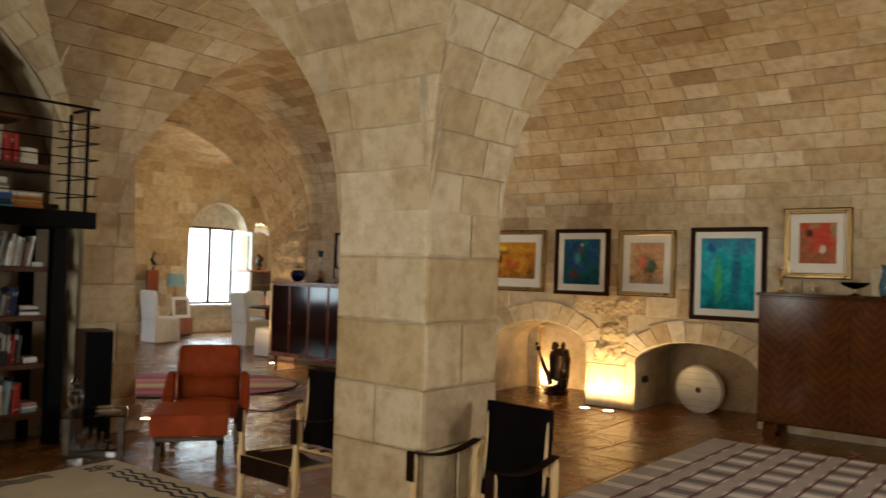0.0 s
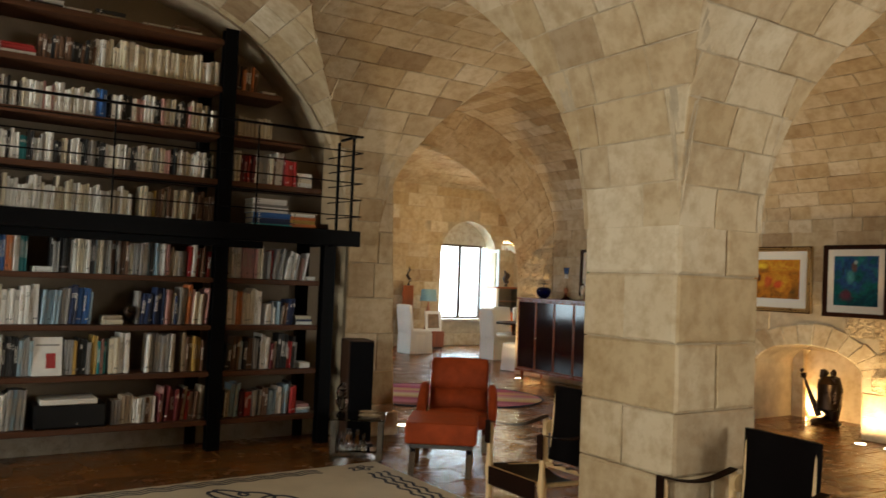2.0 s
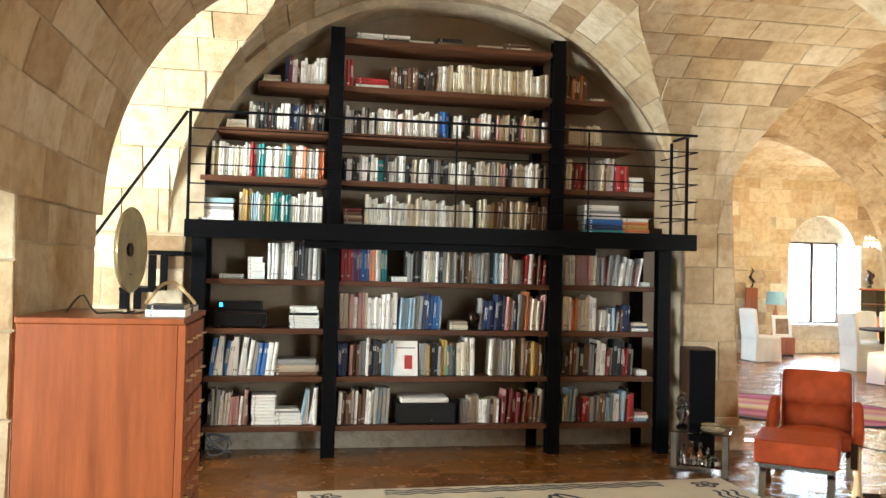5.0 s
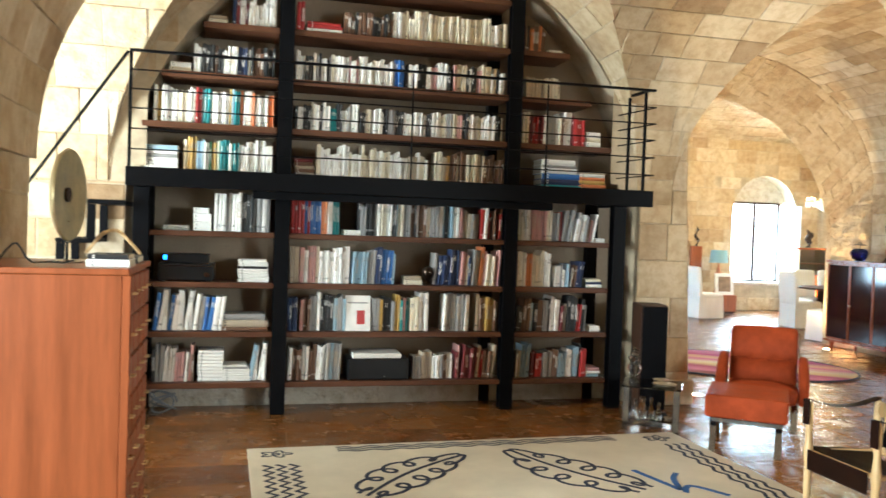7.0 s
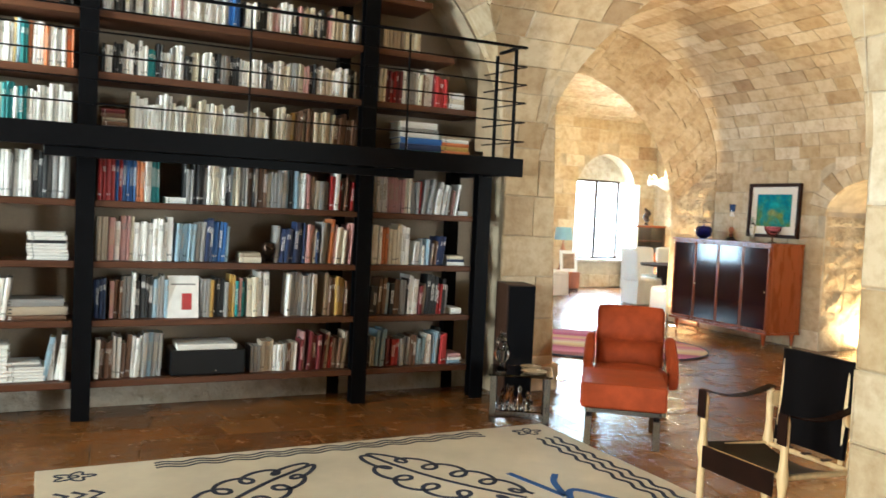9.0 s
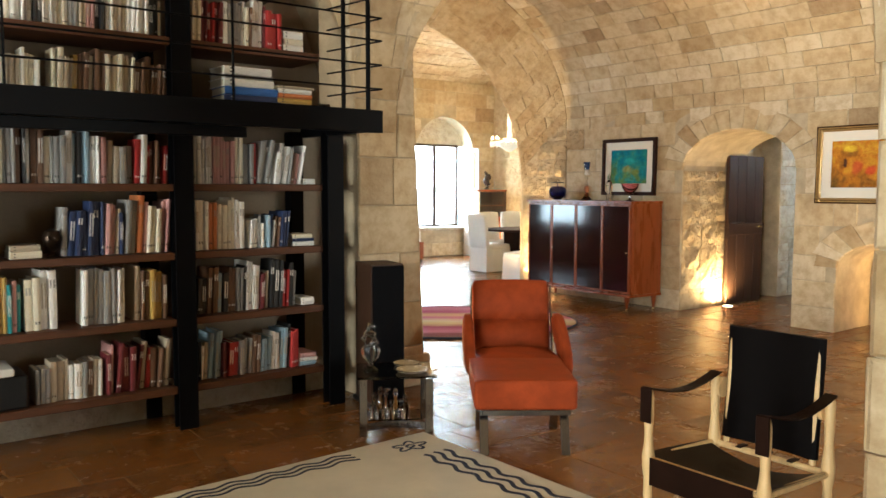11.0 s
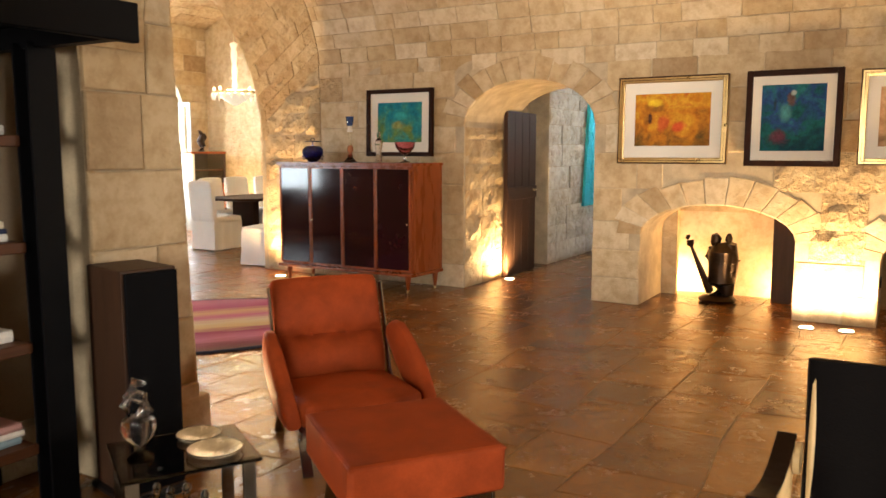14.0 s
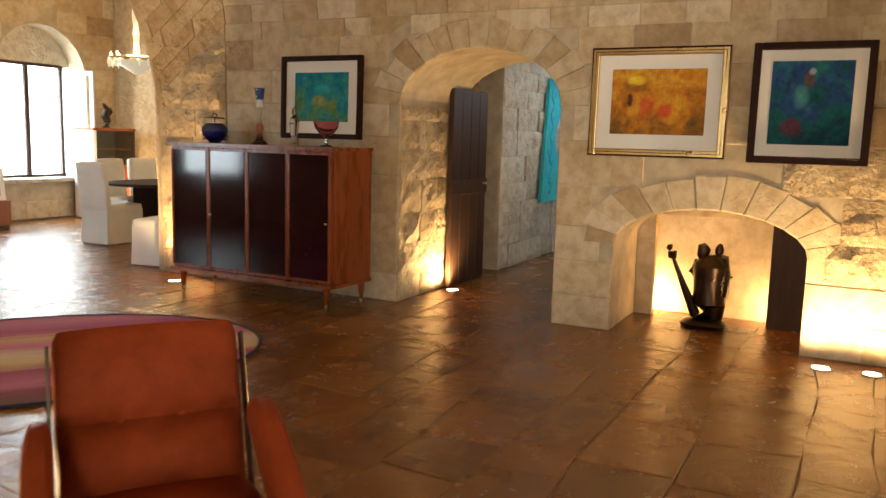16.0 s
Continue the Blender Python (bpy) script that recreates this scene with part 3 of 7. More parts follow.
def build_vaults():
    def keep_x(x, y, eps=0.0):
        return x_profile(x, y) is not None and height_of(x_profile(x, y), x) >= height_of(y_profile(x, y), y) - eps

    def keep_y(x, y, eps=0.0):
        return y_profile(x, y) is not None and height_of(y_profile(x, y), y) > height_of(x_profile(x, y), x) - eps

    def near(keep):
        """A back cell stays where its vault shows within a hand's breadth."""
        return lambda x, y: any(keep(x + i * 0.1, y + j * 0.1, 0.1) for i in (-1, 0, 1) for j in (-1, 0, 1))
    stones, backs = ([], []), ([], [])

    def gather(to, vf):
        k = len(to[0])
        to[0].extend(vf[0])
        to[1].extend(tuple(i + k for i in f) for f in vf[1])
    prof_a = lambda s: x_profile(1.2, s)
    prof_b = lambda s: (6.525, 2.475, SPRING, 2.3)
    prof_w = lambda s: WEST_ARCH
    prof_n, prof_s = (lambda s: (5.165, 1.835, SPRING, 1.85)), (lambda s: (0.62, 2.03, SPRING, 1.9))
    gather(stones, vault_cells("x", -3.0, 7.0, prof_a, 0.235, (0.26, 0.52), 11, True, 0, keep_x))
    gather(stones, vault_cells("x", -3.0, 10.0, prof_b, 0.215, (0.24, 0.52), 12, True, 0, keep_x))
    gather(stones, vault_cells("y", 1.2, 6.5, prof_n, 0.235, (0.26, 0.5), 13, True, 0, keep_y))
    gather(stones, vault_cells("y", -4.0, 1.2, prof_w, 0.235, (0.26, 0.5), 15, True, 0, keep_y))
    gather(stones, vault_cells("y", -4.0, 6.5, prof_s, 0.235, (0.26, 0.5), 14, True, 0, keep_y))
    tagged(link_mesh("ceiling", *stones, STONE), "vaulted ceiling of coursed warm limestone blocks", "ceiling", kind="structure")
    gather(backs, vault_cells("x", -3.0, 7.0, prof_a, 0.09, (0.09, 0.09), 1, False, 0.004, near(keep_x)))
    gather(backs, vault_cells("x", -3.0, 10.0, prof_b, 0.09, (0.09, 0.09), 1, False, 0.004, near(keep_x)))
    gather(backs, vault_cells("y", -4.0, 1.2, prof_w, 0.09, (0.09, 0.09), 1, False, 0.009, near(keep_y)))
    gather(backs, vault_cells("y", 1.2, 6.5, prof_n, 0.09, (0.09, 0.09), 1, False, 0.009, near(keep_y)))
    gather(backs, vault_cells("y", -4.0, 6.5, prof_s, 0.09, (0.09, 0.09), 1, False, 0.009, near(keep_y)))
    tagged(link_mesh("ceiling_mortar", *backs, MORTAR), "lime mortar behind the vault stones", "ceiling", kind="structure")


build_vaults()


def plain_box(name, dims, material, label="", category="", bevel=0.0):
    bm = add_box(bmesh.new(), *dims, bevel)
    ob = part(name, bm, material)
    return tagged(ob, label, category, kind="structure")


# floor: bedding under the slabs, the slabs come last
floor = plain_box("floor", (-4.4, 15.4, -3.4, 16.6, -0.12, -0.0055), GROUT, "polished brown stone floor of large worn slabs", "floor")

# east wall: doorway and two low niches
DOOR = (7.36, 0.72, 1.72, 0.46, 0.0)
NICHE_A = (5.49, 0.68, 0.68, 0.30, 0.0)
NICHE_B = (3.45, 0.71, 0.56, 0.29, 0.0)
wall_east = wall_with_arches("wall_east", "y", (-3.4, 10.9), (EAST, 10.25), 4.6, [DOOR, NICHE_A, NICHE_B], MORTAR)
tagged(wall_east, "long limestone wall with an arched doorway and low niches", "wall")
niche_back_a = plain_box("niche_back", (10.04, 10.24, 4.78, 6.30, -0.01, 1.12), limestone("smooth_niche_stone", [(0, (0.58, 0.50, 0.38)), (1, (0.64, 0.56, 0.44))], 0.3, 0.8, 0.006), "smooth stone back of the lit niche", "wall")
niche_back_b = plain_box("niche_back_dark", (9.95, 10.2, 2.7, 4.2, -0.01, 0.95), STONE, "stone back of the shaded niche", "wall")

# right jamb lies in shade; the dark wood material puts that into colour
plain_box("niche_jamb", (9.80, 9.87, 4.79, 5.10, -0.01, 1.05), DARKWOOD, "inner side jamb of the lit niche, dark colour for its shade", "wall")
plain_box("niche_jamb_b", (9.80, 9.87, 6.02, 6.2, -0.01, 1.05), STONE, "inner stone jamb that hides the niche lamp", "wall")
plain_box("niche_lintel", (9.80, 9.87, 5.101, 6.019, 0.865, 1.05), STONE, "inner stone lintel of the lit niche", "wall")

# partition walls that close the place
wall_south = wall_with_arches("wall_south", "x", (-4.4, 10.25), (-3.4, -3.0), 4.8, [(5.6, 0.65, 2.3, 0.5, 0.9)], STONE)
wall_west = wall_with_arches("wall_west", "y", (-3.4, 8.2), (-4.4, -4.0), 4.8, [(5.4, 0.6, 2.2, 0.5, 0.9), (0.6, 0.8, 2.2, 0.5, 0.9)], STONE)
plain_box("roof", (-4.5, 15.5, -3.5, 17, 4.75, 4.95), MORTAR, "flat roof over the vaults", "roof")

# library wall with its round-headed recess
LUNETTE = (1.47, 2.26, 1.8, 2.26, 0.0)
wall_library = wall_with_arches("wall_library", "x", (-4.4, 3.74), (7.02, 7.46), 4.6, [LUNETTE], MORTAR)
tagged(wall_library, "stone wall with a round-headed bookcase recess", "wall")
# back of the recess: shade behind the shelves is in its colour
plain_box("recess_back", (-1.2, 4.2, 7.46, 7.6, 0, 4.4), SHADEDPLASTER, "beige plastered back of the bookcase recess, darkened for shade", "wall")
plain_box("recess_plinth", (-0.79, 3.7, 7.36, 7.46, 0, 0.22), PALE, "low pale stone plinth under the shelves", "trim")
PIER_LEAN = 0.10


def leaning_pier():
    """The pier beside the bookcase: its inner face leans back up to the springing."""
    bm = bmesh.new()
    add_box(bm, 3.74, 4.32, 7.03, 11.0, 0, 4.6)
    for v in list(bm.verts):
        if v.co.x > 4 and v.co.z > 2:
            v.co.x = 4.32 - PIER_LEAN * 2.0
    for v in list(bm.verts):
        if v.co.x > 4 and v.co.z < 1:
            v.co.x = 4.32
    return tagged(part("wall_pier", bm, MORTAR), "pale stone pier beside the bookcase", "wall", kind="structure")


pier = leaning_pier()
plain_box("pier_footing", (3.80, 4.365, 6.99, 10.0, 0, 0.24), STONE, "worn stone footing of the pier", "trim", 0.02)
west_pier = plain_box("pier_west", (-1.9, -0.96, 3.56, 4.78, 0, 4.6), MORTAR, "stone pier behind the chest of drawers", "pillar")
pillar = plain_box("pillar", (3.405, 4.025, 2.675, 3.305, 0, 3.7), MORTAR, "square limestone pillar that carries the vaults", "pillar")

def pillar_flare():
    """The rubble core above the pillar, just behind the springing of the four vaults."""
    off = lambda a, rise, z: a * (1 - math.sqrt(1 - ((z - SPRING) / rise) ** 2)) - 0.014
    bm, rings = bmesh.new(), []
    for k in range(14):
        z = SPRING + 0.001 + 0.1 * k
        x0, x1, y0, y1 = 3.38 - off(2.15, 2.2, z), 4.05 + off(2.475, 2.3, z), 2.65 - off(2.03, 1.9, z), 3.33 + off(1.835, 1.85, z)
        rings.append([bm.verts.new(p) for p in ((x0, y0, z), (x1, y0, z), (x1, y1, z), (x0, y1, z))])
    for p, q in zip(rings, rings[1:]):
        for i in range(4):
            bm.faces.new((p[i], p[(i + 1) % 4], q[(i + 1) % 4], q[i]))
    tagged(part("pillar_head", bm, STONE), "limestone springing of the vaults above the pillar", "pillar", kind="structure")


pillar_flare()

# arch between hall and dining room
wall_dining_arch = wall_with_arches("wall_dining_arch", "x", (4.36, 10.25), (10.06, 10.88), 4.7, [(6.6, 2.62, 2.35, 1.95, 0.0)], ROUGH)
wall_with_arches("wall_dining_arch_face", "x", (4.0, 10.25), (10.86, 10.96), 4.7, [(6.695, 2.33, 1.6, 2.15, 0.0)], STONE)
tagged(wall_dining_arch, "thick rough stone arch into the dining room", "wall")

# dining room
wall_dining_north = wall_with_arches("wall_dining_north", "x", (4.0, 13.4), (16.1, 16.6), 4.7, [(11.58, 0.82, 2.2, 0.85, 0.6)], MORTAR)
tagged(wall_dining_north, "far limestone wall with a deep arched window", "wall")
wall_dining_east = plain_box("wall_dining_east", (13.0, 13.4, 10.86, 16.1, 0, 4.7), ROUGH, "rough warm-lit stone wall of the dining room", "wall")
tagged(wall_with_arches("wall_dining_west", "y", (10.86, 16.6), (3.6, 4.0), 4.7, [(13.7, 0.6, 2.1, 0.5, 0.8)], STONE), "stone wall of the dining room with a window", "wall")
plain_box("wall_dining_south", (10.25, 13.4, 10.4, 10.86, 0, 4.7), STONE, "stone wall of the dining room", "wall")


def barrel(name, profile, y0, y1, material, seed, kind="x", other=None, lo=-99, hi=99, label="barrel vault of rough warm stone"):
    """Stones of a vault along y (or x); profile(s) gives centre, half span, spring, rise; other(x, y) a vault that crosses it."""
    rnd = random.Random(seed)
    V, F = [], []
    n = int(math.pi * profile(y0)[1] / 0.20)
    for i in range(n):
        a0, a1 = math.pi * (i + 0.015) / n, math.pi * (i + 0.985) / n
        y = y0 - rnd.uniform(0, 0.3)
        c, a = profile(y0)[:2]
        if not lo < c - a * math.cos((a0 + a1) / 2) < hi:
            continue
        while y < y1:
            w = rnd.uniform(0.2, 0.5)
            b0, b1 = max(y0, y) + 0.003, min(y1, y + w) - 0.003
            y += w
            if b1 - b0 < 0.04:
                continue
            d = rnd.uniform(0, 0.022)
            k = len(V)
            pts = []
            for rr in (0.05, -d):
                for ang, yy in ((a0, b0), (a1, b0), (a1, b1), (a0, b1)):
                    c, a, spring, rise, *lift = profile(yy)
                    x, z = c - (a + rr) * math.cos(ang), spring + (rise + rr) * math.sin(ang)
                    if lift and x > c:
                        z = spring + lift[0] + (rise - lift[0] + rr) * math.sin(ang)
                    p = (x, yy, z) if kind == "x" else (yy, x, z)
                    pts.append((p[0], p[1], max(z, other(p[0], p[1]) + rr) if other else z))
            if other and all(q[2] > spring + rise for q in pts[4:]):
                continue
            V += pts
            F += [(k + 4, k + 5, k + 6, k + 7)] + [(k + q, k + (q + 1) % 4, k + 4 + (q + 1) % 4, k + 4 + q) for q in range(4)]
    B, G = [], []
    for i in range(49):
        for j in range(9):
            ang, yy = math.pi * i / 48, y0 + (y1 - y0) * j / 8
            c, a, spring, rise, *lift = profile(yy)
            x, z = c - (a + 0.006) * math.cos(ang), spring + (rise + 0.006) * math.sin(ang)
            if lift and x > c:
                z = spring + lift[0] + (rise - lift[0] + 0.006) * math.sin(ang)
            B.append((x, yy, z) if kind == "x" else (yy, x, z))
            if i and j and lo < x < hi:
                q = i * 9 + j
                G.append((q - 10, q - 9, q, q - 1))
    tagged(link_mesh(name + "_mortar", B, G, MORTAR), "lime mortar behind the vault stones", "ceiling", kind="structure")
    return tagged(link_mesh(name, V, F, material), label, "ceiling", kind="structure")


def splay(y):
    k = max(0.0, min(1.0, (y - 10.0) / 0.9))
    return 6.525 + 0.17 * k, 2.475 - 0.175 * k, 1.9 - 0.3 * k, 2.3 - 0.17 * k, 0.4 * (1 - k)


LONG = (13.5, 3.6, 2.27, 2.2)
barrel("ceiling_arch", splay, 10.0, 10.9, ROUGH, 5)
barrel("ceiling_dining", lambda s: LONG, 4.0, 13.0, ROUGH, 6, "y", None, 10.88, 16.1)

# corridor beyond the doorway
plain_box("wall_corridor_south", (10.25, 14.2, 5.9, 6.15, 0, 2.6), STONE, "corridor wall of limestone", "wall")
plain_box("wall_corridor_north", (10.25, 11.15, 8.32, 8.6, 0, 2.6), STONE, "corridor wall of limestone", "wall")
corr = plain_box("wall_corridor_rough", (11.15, 14.2, 8.03, 8.6, 0, 2.6), MORTAR, "daylit rough stone corridor wall", "wall")
plain_box("wall_corridor_end", (14.2, 14.5, 5.9, 8.6, 0, 2.6), STONE, "corridor wall of limestone", "wall")
plain_box("ceiling_corridor", (10.25, 14.5, 5.9, 8.6, 2.6, 2.75), STONE, "corridor ceiling", "ceiling")

# windows


def window(name, x, y, z, w, h, turn, label):
    win = thing(name, pose(x, y, z, 0, 0, turn), label, "window", kind="structure")
    for nm, dims in (("window_frame", (-w / 2 - 0.05, -w / 2 + 0.02, -0.04, 0.04, -0.03, h + 0.05)), ("window_frame", (w / 2 - 0.02, w / 2 + 0.05, -0.04, 0.04, -0.03, h + 0.05)),
                     ("window_frame", (-w / 2, w / 2, -0.04, 0.04, h, h + 0.06)), ("window_frame", (-w / 2, w / 2, -0.04, 0.04, -0.05, 0.02)), ("mullion", (-0.04, 0.04, -0.03, 0.03, 0.0, h))):
        part(nm, add_box(bmesh.new(), *dims, 0.006, 1), DARKWOOD, win)
    for s in (-1, 1):
        pane = part("pane", add_box(bmesh.new(), min(0.03 * s, s * w / 2), max(0.03 * s, s * w / 2), -0.004, 0.004, 0.01, h), CLEARGLASS, win)
        pane.visible_shadow = False
    return win


def open_casement():
    """The leaf of the dining-room window that stands open into the room."""
    leaf = pose(0.64, -0.06, 0.03, 0, 0, 108)
    paint = surface("pale_blue_grey_paint", (0.52, 0.58, 0.60), 0.5, 0, 5, 60, 0.1, 0.1)
    bm = bmesh.new()
    for dims in ((-0.56, -0.49, 0, 1.70), (-0.07, 0.0, 0, 1.70), (-0.489, -0.071, 0, 0.09), (-0.489, -0.071, 1.62, 1.70)):
        add_box(bm, dims[0], dims[1], -0.02, 0.02, dims[2], dims[3], 0.004, 1, leaf)
    lf = part("casement", bm, paint, dining_window, "open pale blue-grey casement")
    pane = part("pane", add_box(bmesh.new(), -0.49, -0.07, -0.003, 0.003, 0.09, 1.62, 0, 1, leaf), CLEARGLASS, lf)
    pane.visible_shadow = False


plain_box("window_head", (10.6, 12.6, 16.46, 16.6, 2.44, 3.2), PALE, "pale plaster head above the window", "wall")
dining_window = window("window_1", 11.58, 16.5, 0.66, 1.24, 1.76, 0, "tall dark-framed window flooded with daylight in a stone recess")
open_casement()
window("window_5", 3.75, 13.7, 0.8, 1.1, 1.6, 90, "tall dark-framed window out of view in the stone wall")
window("window_2", -4.2, 5.4, 0.9, 1.1, 1.7, 90, "tall dark-framed window out of view in the stone wall")
# the next two are unseen, added to go with the pillar's daylight lamps
window("unseen_window_3", -4.2, 0.6, 0.9, 1.5, 1.8, 90, "tall dark-framed window out of view in the stone wall")
window("unseen_window_4", 5.6, -3.2, 0.9, 1.2, 1.8, 0, "tall dark-framed window out of view in the stone wall")
tagged(part("backdrop", add_box(bmesh.new(), 7, 16, 18.0, 18.05, -1, 6), SKYGLOW), "overexposed bright sky outside the window", "sky", kind="structure")
part_sill = plain_box("window_sill", (10.72, 12.44, 15.98, 16.44, 0.58, 0.64), PALE, "pale stone window sill", "sill", 0.01)

# ---- things: library ----


def bookcase():
    bc = thing("bookcase", pose(0, 0, 0), "wall-high bookcase of brown wood shelves on black steel posts", "bookcase")
    for x, y, top in ((0.45, 7.02, 3.74), (2.465, 7.02, 3.76), (3.49, 6.96, 1.88), (-0.66, 6.98, 1.88)):
        bm = bmesh.new()
        outline = [(-.06, -.05), (.06, -.05), (.06, -.038), (.006, -.036), (.006, .036), (.06, .038), (.06, .05), (-.06, .05), (-.06, .038), (-.006, .036), (-.006, -.036), (-.06, -.038)]
        lo = [bm.verts.new((x + u, y + v, 0)) for u, v in outline]
        hi = [bm.verts.new((x + u, y + v, top)) for u, v in outline]
        bm.faces.new(lo[::-1])
        bm.faces.new(hi)
        for i in range(12):
            bm.faces.new((lo[i], lo[(i + 1) % 12], hi[(i + 1) % 12], hi[i]))
        part("post", bm, STEEL, bc, "black steel section post")
    for x in (0.45, 2.37, 3.42, -0.66):
        top = 1.9 if x in (3.42, -0.66) else 3.7
        part("back_post", add_box(bmesh.new(), x - 0.05, x + 0.05, 7.34, 7.44, 0, top, 0.003, 1), STEEL, bc, "black steel back post")
    for z in (0.27, 0.695, 1.105, 1.525):
        for x0, x1 in ((-0.60, 0.39), (0.51, 2.405), (2.525, 3.43)):
            part("shelf", add_box(bmesh.new(), x0, x1, 6.99, 7.36, z - 0.045, z, 0.004, 1), SHELFWOOD, bc)
    for z, lo, hi in ((2.405, -0.68, 3.42), (2.82, -0.54, 3.20), (3.235, -0.22, 2.98), (3.66, 0.39, 2.525)):
        for x0, x1 in ((lo, 0.39), (0.51, 2.405), (2.525, hi)):
            if x1 - x0 > 0.1:
                part("shelf", add_box(bmesh.new(), x0, x1, 7.0, 7.40, z - 0.05, z, 0.004, 1), SHELFWOOD, bc)
    return bc


bookcase()


def walkway():
    w = thing("mezzanine_walkway", pose(0, 0, 0), "black steel walkway with rail before the upper shelves", "walkway")
    part("deck", add_box(bmesh.new(), -0.70, 3.53, 6.44, 7.40, 1.945, 1.985, 0.003, 1), STEEL, w)
    bm = bmesh.new()
    add_box(bm, -0.71, 3.54, 6.40, 6.44, 1.85, 1.99, 0.004, 1)
    part("front_beam", bm, STEEL, w)
    part("lower_beam", add_box(bmesh.new(), 0.2, 2.65, 6.46, 6.52, 1.79, 1.85, 0.004, 1), STEEL, w)
    for x in (-0.66, 3.49):
        part("side_beam", add_box(bmesh.new(), x - 0.03, x + 0.03, 6.44, 7.36, 1.86, 1.944, 0.003, 1), STEEL, w)
    for x, y in ((-0.69, 6.43), (1.42, 6.43), (2.56, 6.43), (3.46, 6.45), (3.46, 6.75)):
        r = 0.006 if x in (1.42, 2.56) else 0.011
        part("rail_post", add_beam(bmesh.new(), (x, y, 1.98), (x, y, 2.83), 2 * r, 2 * r, 0.001), STEEL, w)
    part("top_rail", add_beam(bmesh.new(), (-0.70, 6.43, 2.84), (3.54, 6.43, 2.85), 0.035, 0.018, 0.003), STEEL, w)
    part("top_rail", add_beam(bmesh.new(), (3.48, 6.44, 2.85), (3.48, 6.98, 2.85), 0.035, 0.018, 0.003), STEEL, w)
    for z in (2.12, 2.27, 2.42, 2.56, 2.70):
        part("rail_wire", add_tube(bmesh.new(), [(-0.69, 6.43, z), (3.55, 6.43, z + 0.006), (3.47, 6.98, z + 0.006)], 0.006, 6), STEEL, w)
    return w


walkway()


def stairs():
    s = thing("metal_staircase", pose(0, 0, 0), "steep black steel stairs with zigzag sides up to the walkway", "staircase")
    n, run, rise = 6, 0.205, 0.29
    for y in (6.47, 6.99):
        bm = bmesh.new()
        for i in range(n):
            x, z = -0.74 - run * i, 1.74 - rise * i
            add_box(bm, x - run - 0.03, x + 0.03, y - 0.012, y + 0.012, z - 0.035, z, 0.003, 1)
            add_box(bm, x - run - 0.03, x - run + 0.03, y - 0.0115, y + 0.0115, z - rise, z - 0.036, 0.003, 1)
        part("zigzag_side", bm, STEEL, s)
    for i in range(n):
        x, z = -0.74 - run * i, 1.74 - rise * i
        part("tread", add_box(bmesh.new(), x - run - 0.04, x + 0.02, 6.483, 6.977, z - 0.03, z - 0.005, 0.003, 1), STEEL, s)
    part("handrail", add_beam(bmesh.new(), (-0.71, 6.43, 2.83), (-1.95, 6.43, 0.95), 0.035, 0.018), STEEL, s)
    part("rail_post", add_beam(bmesh.new(), (-1.93, 6.44, 0.0), (-1.93, 6.44, 1.0), 0.025, 0.025), STEEL, s)
    return s


stairs()

COLOURS = {"white": (0.88, 0.86, 0.82), "cream": (0.76, 0.69, 0.54), "grey": (0.30, 0.29, 0.28), "black": (0.02, 0.02, 0.022), "navy": (0.02, 0.035, 0.10),
           "blue": (0.04, 0.14, 0.42), "pale blue": (0.32, 0.45, 0.55), "teal": (0.03, 0.26, 0.28), "red": (0.42, 0.03, 0.03), "orange": (0.60, 0.20, 0.07),
           "brown": (0.16, 0.085, 0.05), "ochre": (0.50, 0.32, 0.08), "pink": (0.55, 0.30, 0.28), "green": (0.06, 0.20, 0.09), "maroon": (0.16, 0.025, 0.03), "beige": (0.46, 0.38, 0.28)}
COVERS = {k: surface(k.replace(" ", "_") + "_book_cover", c, 0.5, 0, 9, 90, 0.12, 0.06) for k, c in COLOURS.items()}
PAGES = surface("page_edges", (0.60, 0.54, 0.42), 0.95, 0, 8, 200, 0.12, 0.2, (1, 60, 60))
BOOKMESH = {}


